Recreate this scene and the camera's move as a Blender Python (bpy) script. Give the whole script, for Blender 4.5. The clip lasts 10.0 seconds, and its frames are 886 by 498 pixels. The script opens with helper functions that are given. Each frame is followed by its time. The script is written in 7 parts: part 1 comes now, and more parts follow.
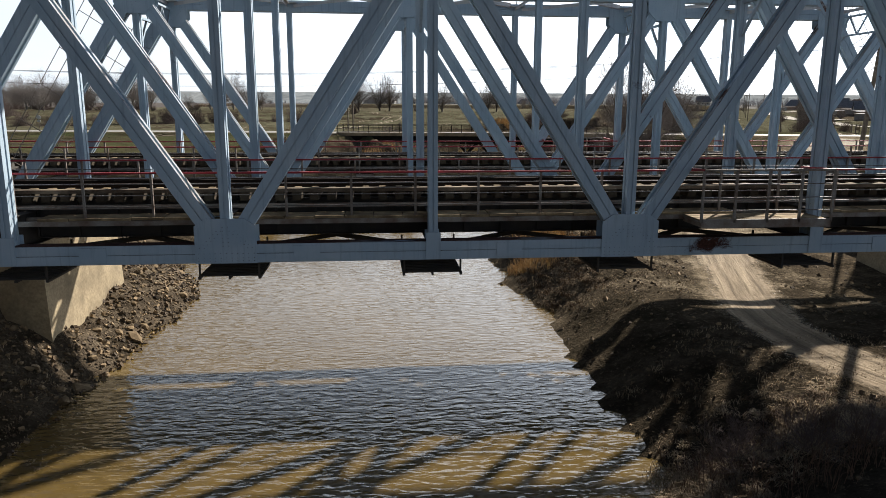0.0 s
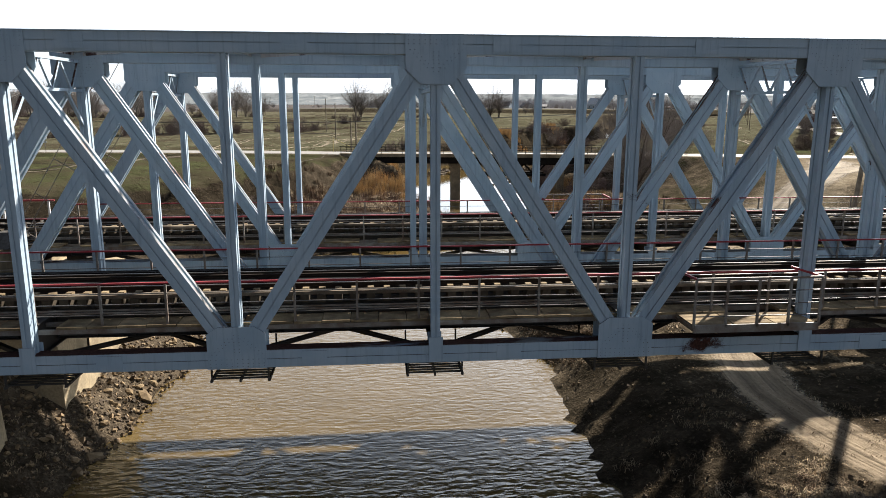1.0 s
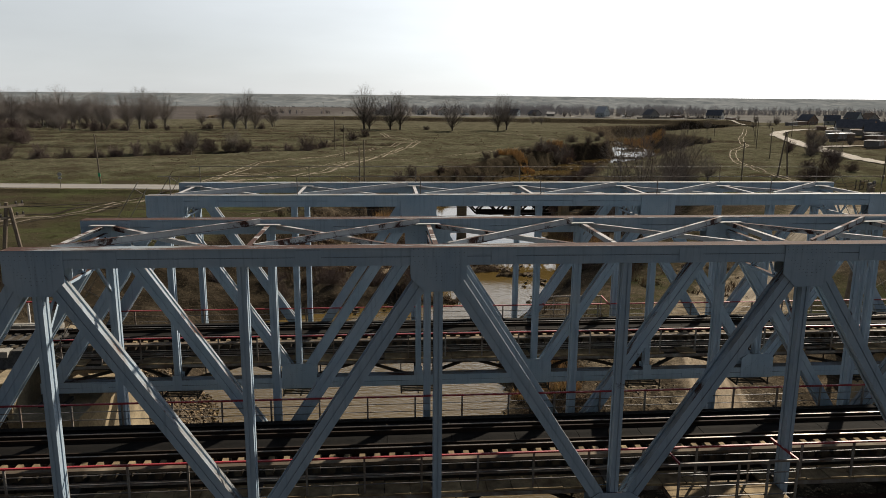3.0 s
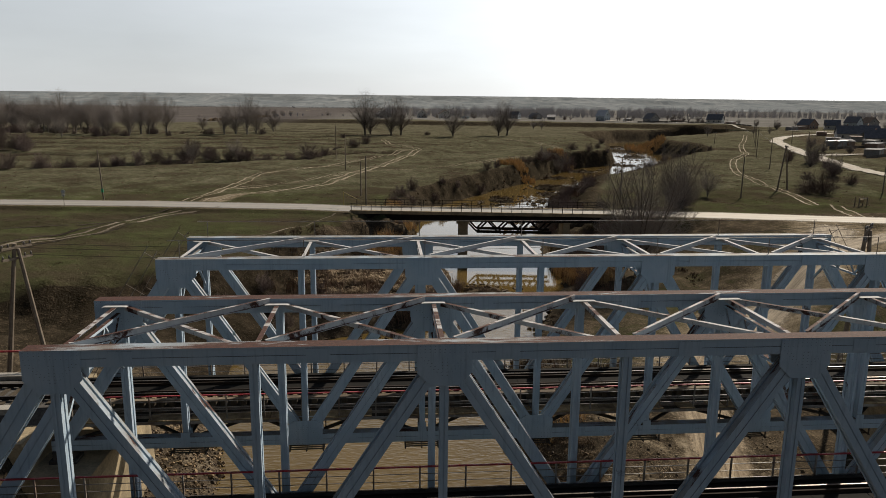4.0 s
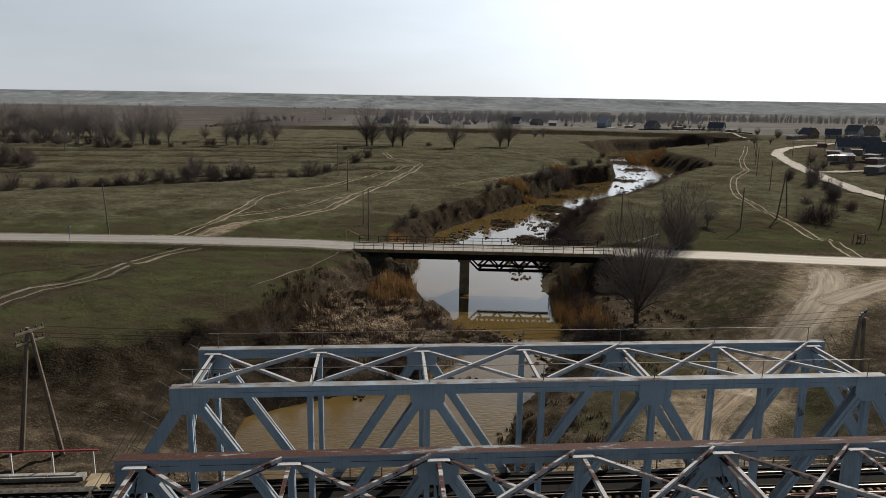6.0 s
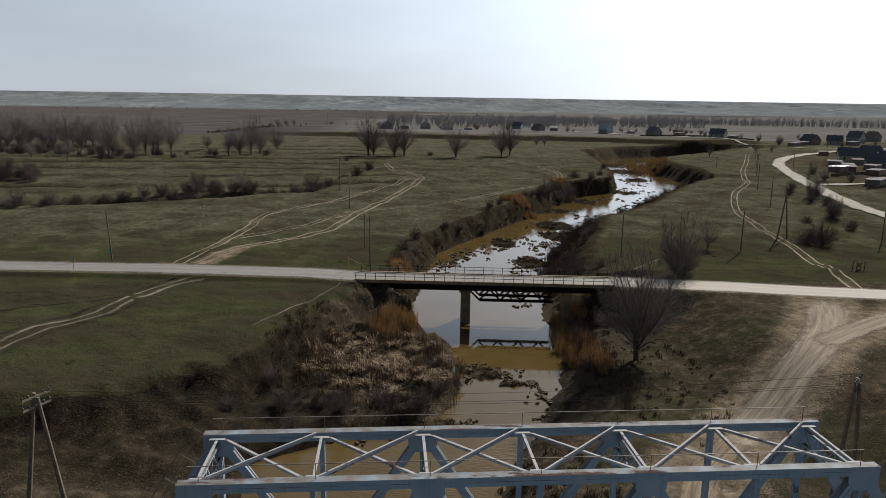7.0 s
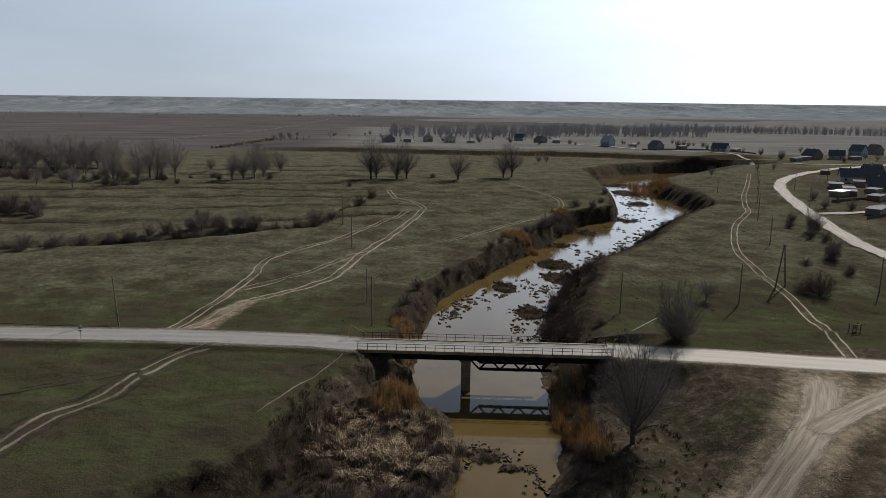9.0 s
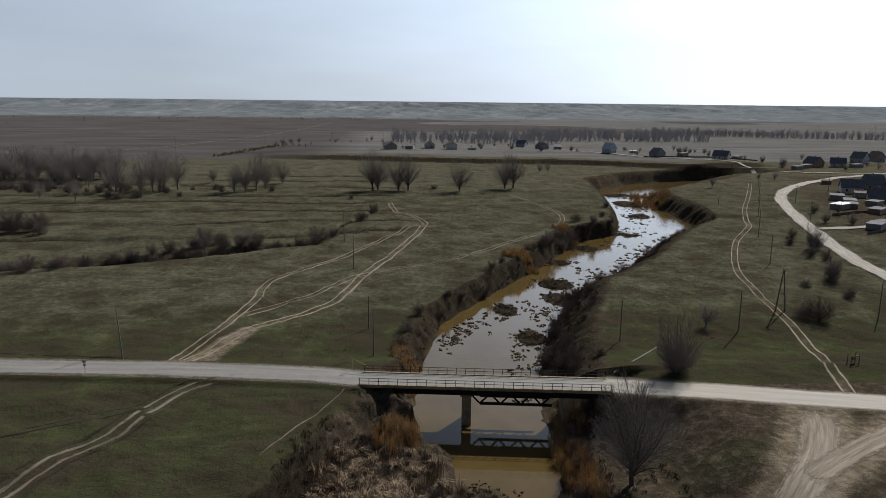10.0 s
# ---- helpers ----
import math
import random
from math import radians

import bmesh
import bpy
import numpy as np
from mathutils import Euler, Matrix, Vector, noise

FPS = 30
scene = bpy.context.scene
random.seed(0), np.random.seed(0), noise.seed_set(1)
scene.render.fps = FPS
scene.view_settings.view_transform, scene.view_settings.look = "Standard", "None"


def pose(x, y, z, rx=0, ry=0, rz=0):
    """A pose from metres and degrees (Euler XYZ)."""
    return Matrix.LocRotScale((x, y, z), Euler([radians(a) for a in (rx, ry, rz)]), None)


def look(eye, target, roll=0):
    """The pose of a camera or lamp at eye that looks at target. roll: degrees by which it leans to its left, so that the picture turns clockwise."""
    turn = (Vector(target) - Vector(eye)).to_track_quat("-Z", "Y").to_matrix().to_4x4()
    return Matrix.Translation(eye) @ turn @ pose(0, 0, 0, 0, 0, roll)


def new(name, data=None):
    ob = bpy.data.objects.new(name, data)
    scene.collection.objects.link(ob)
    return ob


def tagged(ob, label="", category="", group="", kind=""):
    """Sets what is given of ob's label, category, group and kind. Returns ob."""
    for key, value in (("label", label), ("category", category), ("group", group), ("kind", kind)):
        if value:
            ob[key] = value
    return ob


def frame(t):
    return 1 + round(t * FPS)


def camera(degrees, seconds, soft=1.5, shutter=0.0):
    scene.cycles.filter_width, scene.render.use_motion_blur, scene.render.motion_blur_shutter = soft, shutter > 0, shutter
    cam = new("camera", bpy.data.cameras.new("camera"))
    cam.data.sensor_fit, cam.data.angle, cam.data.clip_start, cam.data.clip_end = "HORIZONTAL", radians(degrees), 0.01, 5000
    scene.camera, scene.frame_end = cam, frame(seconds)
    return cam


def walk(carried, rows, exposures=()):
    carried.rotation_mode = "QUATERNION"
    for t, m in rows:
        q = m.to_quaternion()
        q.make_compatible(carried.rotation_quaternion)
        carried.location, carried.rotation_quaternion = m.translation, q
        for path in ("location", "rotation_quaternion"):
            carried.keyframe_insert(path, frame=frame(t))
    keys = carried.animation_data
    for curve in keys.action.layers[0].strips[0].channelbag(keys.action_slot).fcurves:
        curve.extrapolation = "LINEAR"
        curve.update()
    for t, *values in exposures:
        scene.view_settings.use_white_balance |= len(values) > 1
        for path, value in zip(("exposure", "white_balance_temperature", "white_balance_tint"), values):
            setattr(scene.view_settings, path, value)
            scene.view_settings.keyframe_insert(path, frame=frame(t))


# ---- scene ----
cam = camera(64.11, 10.0, soft=0.45)
# seconds, eye (x, y, z), yaw, pitch, roll
ROWS = [
    (0.0, -1.578, -18.811, 4.107, -5.592, -11.52, 0.201),
    (1.0, -1.6, -18.993, 7.132, -5.396, -11.504, 0.164),
    (2.5, -1.474, -19.402, 11.376, -4.872, -11.457, 0.356),
    (3.8, -1.686, -19.463, 15.166, -4.783, -11.467, 0.577),
    (4.5, -1.797, -19.428, 17.1, -4.807, -11.52, 0.664),
    (5.0, -1.889, -19.393, 18.577, -4.805, -11.55, 0.755),
    (5.5, -1.971, -19.376, 20.018, -4.792, -11.57, 0.829),
    (6.8, -1.97, -19.074, 25.455, -4.635, -11.572, 0.853),
    (7.0, -1.948, -19.019, 26.492, -4.607, -11.567, 0.845),
    (7.5, -1.872, -18.884, 29.179, -4.539, -11.555, 0.805),
    (8.0, -1.785, -18.764, 31.968, -4.47, -11.544, 0.759),
    (8.5, -1.7, -18.663, 34.713, -4.406, -11.536, 0.717),
    (9.0, -1.623, -18.571, 37.484, -4.338, -11.523, 0.675),
    (9.5, -1.557, -18.482, 40.214, -4.26, -11.51, 0.627),
    (10.0, -1.491, -18.391, 43.053, -4.183, -11.48, 0.592),
]
EXPOSURES = [(0.0, 1.1, 6500, 10), (1.0, 1.5, 6550, 10), (1.5, 1.03, 6700, 10), (2.0, 0.62, 6900, 10), (2.5, 0.48, 7050, 10), (4.0, 0.33, 7000, 10), (5.5, 0.24, 6750, 10), (7.0, 0.14, 6350, 10), (10.0, 0.08, 6050, 10)]
walk(cam, [(t, pose(x, y, z, 90 + pitch, 0, yaw) @ pose(0, 0, 0, 0, 0, roll)) for t, x, y, z, yaw, pitch, roll in ROWS], EXPOSURES)

# ---- world and sun ----
SUN_EL, SUN_AZ = 34.0, 38.5          # elevation; azimuth from +y towards +x
world = bpy.data.worlds.new("sky")
scene.world = world
world.use_nodes = True
wn, wl = world.node_tree.nodes, world.node_tree.links
sky = wn.new("ShaderNodeTexSky")
sky.sky_type = "NISHITA"
sky.sun_disc = False
sky.sun_elevation, sky.sun_rotation = radians(SUN_EL), radians(SUN_AZ)
sky.air_density, sky.dust_density, sky.ozone_density, sky.altitude = 1.0, 1.0, 1.0, 100
wn["Background"].inputs["Strength"].default_value = 0.039
# thin high haze: evens the sky out and pales it towards the horizon
wco = wn.new("ShaderNodeTexCoord")
wsep = wn.new("ShaderNodeSeparateXYZ")
wl.new(wco.outputs["Generated"], wsep.inputs[0])
wrise = wn.new("ShaderNodeMapRange")
wrise.inputs["From Min"].default_value, wrise.inputs["From Max"].default_value = 0.16, 0.5
wrise.inputs["To Min"].default_value, wrise.inputs["To Max"].default_value = 0.72, 0.02
wl.new(wsep.outputs["Z"], wrise.inputs["Value"])
whaze = wn.new("ShaderNodeVectorMath")
whaze.operation = "SCALE"
whaze.inputs[0].default_value = (12.4, 13.7, 15.4)
wmix = wn.new("ShaderNodeMix")
wmix.data_type = "RGBA"
wl.new(wrise.outputs[0], wmix.inputs[0])
wl.new(sky.outputs[0], wmix.inputs[6])
wl.new(whaze.outputs[0], wmix.inputs[7])
# the haze scatters forwards: a broad glow on the sun's side
wdot = wn.new("ShaderNodeVectorMath")
wdot.operation = "DOT_PRODUCT"
wdot.inputs[1].default_value = (math.sin(radians(SUN_AZ)) * math.cos(radians(SUN_EL)), math.cos(radians(SUN_AZ)) * math.cos(radians(SUN_EL)), math.sin(radians(SUN_EL)))
wl.new(wco.outputs["Generated"], wdot.inputs[0])
wpos = wn.new("ShaderNodeMath")
wpos.operation = "MAXIMUM"
wl.new(wdot.outputs["Value"], wpos.inputs[0])
wpow = wn.new("ShaderNodeMath")
wpow.operation = "POWER"
wl.new(wpos.outputs[0], wpow.inputs[0])
wpow.inputs[1].default_value = 9.0
wgain = wn.new("ShaderNodeMath")
wgain.operation = "MULTIPLY_ADD"
wl.new(wpow.outputs[0], wgain.inputs[0])
wgain.inputs[1].default_value = 3.0
wside = wn.new("ShaderNodeMapRange")
wside.inputs["From Min"].default_value, wside.inputs["From Max"].default_value = -0.7, 0.25
wside.inputs["To Min"].default_value, wside.inputs["To Max"].default_value = 0.14, 0.95
wl.new(wdot.outputs["Value"], wside.inputs["Value"])
wbroad = wn.new("ShaderNodeMath")
wbroad.operation = "POWER"
wl.new(wpos.outputs[0], wbroad.inputs[0])
wbroad.inputs[1].default_value = 3.0
wbase = wn.new("ShaderNodeMath")
wbase.operation = "MULTIPLY_ADD"
wl.new(wbroad.outputs[0], wbase.inputs[0])
wbase.inputs[1].default_value, wbase.inputs[2].default_value = 1.7, 1.0
wl.new(wbase.outputs[0], wgain.inputs[2])
# faint wisps of high cloud
wstretch = wn.new("ShaderNodeVectorMath")
wstretch.operation = "MULTIPLY"
wstretch.inputs[1].default_value = (1.0, 1.0, 5.0)
wl.new(wco.outputs["Generated"], wstretch.inputs[0])
wisps = wn.new("ShaderNodeTexNoise")
wisps.inputs["Scale"].default_value, wisps.inputs["Detail"].default_value = 3.5, 4.0
wl.new(wstretch.outputs[0], wisps.inputs["Vector"])
wcloud = wn.new("ShaderNodeMapRange")
wcloud.inputs["From Min"].default_value, wcloud.inputs["From Max"].default_value = 0.3, 0.7
wcloud.inputs["To Min"].default_value, wcloud.inputs["To Max"].default_value = 0.93, 1.05
wl.new(wisps.outputs["Fac"], wcloud.inputs["Value"])
wboth = wn.new("ShaderNodeMath")
wboth.operation = "MULTIPLY"
wl.new(wgain.outputs[0], wboth.inputs[0])
wl.new(wcloud.outputs[0], wboth.inputs[1])
wl.new(wboth.outputs[0], whaze.inputs["Scale"])
wscale = wn.new("ShaderNodeVectorMath")
wscale.operation = "SCALE"
wl.new(wmix.outputs[2], wscale.inputs[0])
wl.new(wside.outputs[0], wscale.inputs["Scale"])
wl.new(wscale.outputs[0], wn["Background"].inputs["Color"])

sun_data = bpy.data.lights.new("sun", "SUN")
sun_data.energy, sun_data.angle, sun_data.color = 5.0, radians(1.0), (1.0, 0.92, 0.81)
sun = new("sun", sun_data)
sx, sy = math.sin(radians(SUN_AZ)), math.cos(radians(SUN_AZ))
sun.matrix_world = look((60 * sx, 60 * sy, 60 * math.tan(radians(SUN_EL))), (0, 0, 0))


# ---- materials ----
def nodes_of(name):
    m = bpy.data.materials.new(name)
    m.use_nodes = True
    n, l = m.node_tree.nodes, m.node_tree.links
    return m, n, l, n["Principled BSDF"]


def noise_tex(n, l, co, scale, detail=4.0, rough=0.55, dist=0.0):
    t = n.new("ShaderNodeTexNoise")
    t.inputs["Scale"].default_value = scale
    t.inputs["Detail"].default_value = detail
    t.inputs["Roughness"].default_value = rough
    t.inputs["Distortion"].default_value = dist
    if co is not None:
        l.new(co, t.inputs["Vector"])
    return t.outputs["Fac"]


def ramp(n, l, fac, *stops):
    r = n.new("ShaderNodeValToRGB")
    e = r.color_ramp.elements
    while len(e) < len(stops):
        e.new(0.5)
    for k, (p, c) in zip(e, stops):
        k.position = p
        k.color = (*c, 1) if len(c) == 3 else c
    l.new(fac, r.inputs["Fac"])
    return r.outputs["Color"]


def step(n, l, fac, a, b):
    """0 below a, 1 above b."""
    m = n.new("ShaderNodeMapRange")
    m.inputs["From Min"].default_value, m.inputs["From Max"].default_value = a, b
    l.new(fac, m.inputs["Value"])
    return m.outputs["Result"]


def mix(n, l, fac, a, b, mode="MIX"):
    m = n.new("ShaderNodeMix")
    m.data_type, m.blend_type = "RGBA", mode
    for k, v in ((0, fac), (6, a), (7, b)):
        if isinstance(v, (int, float)):
            m.inputs[k].default_value = v
        elif isinstance(v, tuple):
            m.inputs[k].default_value = (*v, 1)
        else:
            l.new(v, m.inputs[k])
    return m.outputs[2]


def maths(n, l, op, a, b):
    m = n.new("ShaderNodeMath")
    m.operation = op
    for k, v in enumerate((a, b)):
        if isinstance(v, (int, float)):
            m.inputs[k].default_value = v
        else:
            l.new(v, m.inputs[k])
    return m.outputs[0]


def bump(n, l, bsdf, height, strength, distance):
    b = n.new("ShaderNodeBump")
    b.inputs["Strength"].default_value, b.inputs["Distance"].default_value = strength, distance
    l.new(height, b.inputs["Height"])
    l.new(b.outputs[0], bsdf.inputs["Normal"])


def world_pos(n):
    return n.new("ShaderNodeNewGeometry").outputs["Position"]


def stretched(n, l, co, sx_, sy_, sz_):
    v = n.new("ShaderNodeVectorMath")
    v.operation = "MULTIPLY"
    v.inputs[1].default_value = (sx_, sy_, sz_)
    l.new(co, v.inputs[0])
    return v.outputs[0]


def attribute(n, name):
    a = n.new("ShaderNodeAttribute")
    a.attribute_name = name
    return a.outputs["Fac"]


def worn(name, colour, second, rough=0.6, scale=3.0, grain=60.0, metal=0.0, relief=0.3, spread=0.5, random_tone=0.0):
    """A matt or satin surface with blotches of a second colour and a fine grain."""
    m, n, l, b = nodes_of(name)
    co = world_pos(n)
    big = noise_tex(n, l, co, scale, 5)
    fine = noise_tex(n, l, co, grain, 3)
    c = mix(n, l, step(n, l, big, spread - 0.12, spread + 0.15), colour, second)
    c = mix(n, l, maths(n, l, "MULTIPLY", step(n, l, fine, 0.35, 0.7), 0.45), c, tuple(0.55 * q for q in second))
    if random_tone:
        info = n.new("ShaderNodeObjectInfo")
        c = mix(n, l, random_tone, c, ramp(n, l, info.outputs["Random"], (0.0, (0.45, 0.45, 0.45)), (1.0, (1.0, 1.0, 1.0))), "MULTIPLY")
    l.new(c, b.inputs["Base Color"])
    b.inputs["Roughness"].default_value, b.inputs["Metallic"].default_value = rough, metal
    b.inputs["Specular IOR Level"].default_value = 0.12 if rough > 0.75 else 0.4
    bump(n, l, b, fine, relief, 0.01)
    return m


def painted_steel(name, paint, pale_tone, rust_from, rough=0.5, on_top=0.21, soot=0.95):
    """Old paint on steel: chalky blotches, rust patches and runs."""
    m, n, l, b = nodes_of(name)
    co = world_pos(n)
    blot = noise_tex(n, l, co, 0.9, 5)
    runs = noise_tex(n, l, stretched(n, l, co, 9, 9, 0.7), 1.0, 4)
    rust = noise_tex(n, l, stretched(n, l, co, 0.35, 1.6, 1), 0.6, 7, 0.68, 0.4)
    rustc = noise_tex(n, l, co, 14, 4)
    fine = noise_tex(n, l, co, 45, 3)
    c = mix(n, l, step(n, l, blot, 0.35, 0.7), paint, pale_tone)
    c = mix(n, l, maths(n, l, "MULTIPLY", step(n, l, runs, 0.52, 0.72), 0.35), c, tuple(0.5 * q for q in paint))
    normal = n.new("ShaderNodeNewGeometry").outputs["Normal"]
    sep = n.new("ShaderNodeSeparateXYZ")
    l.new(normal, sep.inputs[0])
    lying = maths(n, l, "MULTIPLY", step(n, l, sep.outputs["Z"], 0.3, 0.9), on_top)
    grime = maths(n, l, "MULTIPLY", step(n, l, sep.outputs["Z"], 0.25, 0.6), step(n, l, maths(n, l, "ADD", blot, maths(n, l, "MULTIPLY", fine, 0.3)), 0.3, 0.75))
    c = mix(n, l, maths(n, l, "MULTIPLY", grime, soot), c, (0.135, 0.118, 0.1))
    where = step(n, l, maths(n, l, "ADD", maths(n, l, "ADD", rust, lying), maths(n, l, "MULTIPLY", fine, 0.08)), rust_from, rust_from + 0.05)
    rc = ramp(n, l, rustc, (0.3, (0.022, 0.009, 0.007)), (0.55, (0.055, 0.02, 0.014)), (0.8, (0.1, 0.052, 0.037)))
    l.new(mix(n, l, where, c, rc), b.inputs["Base Color"])
    b.inputs["Specular IOR Level"].default_value = 0.3
    l.new(mix(n, l, where, (rough, rough, rough), (0.9, 0.9, 0.9)), b.inputs["Roughness"])
    bump(n, l, b, maths(n, l, "ADD", fine, where), 0.25, 0.006)
    return m


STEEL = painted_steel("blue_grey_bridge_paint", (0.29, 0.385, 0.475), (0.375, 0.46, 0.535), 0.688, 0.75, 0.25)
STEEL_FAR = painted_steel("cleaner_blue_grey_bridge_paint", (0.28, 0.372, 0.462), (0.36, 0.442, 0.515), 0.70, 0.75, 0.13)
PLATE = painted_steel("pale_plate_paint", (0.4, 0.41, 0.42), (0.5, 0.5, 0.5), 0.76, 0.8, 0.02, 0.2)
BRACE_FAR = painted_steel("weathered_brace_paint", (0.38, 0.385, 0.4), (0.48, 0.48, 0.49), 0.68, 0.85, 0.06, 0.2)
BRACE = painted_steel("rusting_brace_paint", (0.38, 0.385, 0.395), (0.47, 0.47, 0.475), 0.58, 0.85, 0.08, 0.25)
GIRDER = worn("sooty_girder_paint", (0.045, 0.046, 0.048), (0.07, 0.062, 0.055), 0.8, 1.3)
RAILSTEEL = worn("rail_steel", (0.022, 0.016, 0.012), (0.03, 0.02, 0.015), 0.85, 6)
RAILHEAD = worn("rail_head", (0.16, 0.14, 0.125), (0.1, 0.08, 0.065), 0.4, 8, metal=0.7)
SLEEPER = worn("old_sleeper_wood", (0.05, 0.04, 0.03), (0.085, 0.07, 0.05), 0.9, 4, 70, random_tone=0.4)
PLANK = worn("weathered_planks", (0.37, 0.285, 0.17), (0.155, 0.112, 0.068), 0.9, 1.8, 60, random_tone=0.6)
GUARDWOOD = worn("patchy_guard_timber", (0.07, 0.055, 0.042), (0.3, 0.245, 0.18), 0.9, 0.9, 40, spread=0.62)
# Near-black: shade and voids of the deck are put into this colour.
SHADEPLATE = worn("shade_black_deck_plate", (0.004, 0.004, 0.004), (0.009, 0.008, 0.007), 0.95, 1.5)
BLACKSTEEL = worn("black_girder_paint", (0.009, 0.0085, 0.0085), (0.018, 0.015, 0.013), 0.85, 1.5)
REDPAINT = worn("red_rail_paint", (0.36, 0.022, 0.035), (0.24, 0.03, 0.035), 0.5, 3)
GREYPAINT = worn("grey_rail_paint", (0.25, 0.24, 0.22), (0.13, 0.085, 0.06), 0.6, 2)
WIRE = worn("wire", (0.12, 0.11, 0.11), (0.08, 0.075, 0.07), 0.5, 3)
CONCRETE = worn("pier_concrete", (0.36, 0.295, 0.195), (0.19, 0.155, 0.105), 0.9, 0.7, 9)
def rubble_material():
    m, n, l, b_ = nodes_of("bank_rubble")
    tone = n.new("ShaderNodeNewGeometry").outputs["Random Per Island"]
    c = ramp(n, l, tone, (0.0, (0.028, 0.018, 0.01)), (0.65, (0.115, 0.077, 0.04)), (1.0, (0.3, 0.21, 0.115)))
    fine = noise_tex(n, l, world_pos(n), 30, 4)
    l.new(mix(n, l, maths(n, l, "MULTIPLY", fine, 0.5), c, (0.05, 0.04, 0.03)), b_.inputs["Base Color"])
    b_.inputs["Roughness"].default_value = 0.95
    bump(n, l, b_, fine, 0.4, 0.01)
    return m


RUBBLE = rubble_material()
ROCK = worn("bank_stone", (0.27, 0.2, 0.12), (0.14, 0.1, 0.06), 0.9, 2.0, 20, random_tone=0.4)
BALLAST = worn("track_ballast", (0.115, 0.11, 0.104), (0.06, 0.057, 0.053), 0.95, 7, 35, relief=0.9)
SHARP = worn("pole_wood", (0.17, 0.14, 0.108), (0.25, 0.212, 0.17), 0.9, 3)
WHITE = worn("grimy_insulator", (0.16, 0.15, 0.14), (0.09, 0.08, 0.075), 0.4, 4)
BARK = worn("bare_bark", (0.075, 0.062, 0.052), (0.115, 0.1, 0.085), 0.95, 2.5)
PALEBARK = worn("pale_poplar_bark", (0.27, 0.245, 0.21), (0.14, 0.125, 0.105), 0.95, 2.5)
REED = worn("dry_reed", (0.56, 0.4, 0.2), (0.34, 0.215, 0.105), 0.9, 0.8, 12)
STRAW = worn("flattened_straw", (0.58, 0.46, 0.31), (0.11, 0.074, 0.047), 0.9, 1.6, 12, spread=0.46)
WEED = worn("dead_weed", (0.19, 0.118, 0.08), (0.1, 0.065, 0.047), 0.95, 0.8, 12)
DEBRIS = worn("wet_reed_litter", (0.05, 0.038, 0.026), (0.12, 0.09, 0.06), 0.9, 1.2, 10)
SEDGE = worn("dead_sedge", (0.15, 0.105, 0.068), (0.085, 0.06, 0.04), 0.95, 0.8, 12)


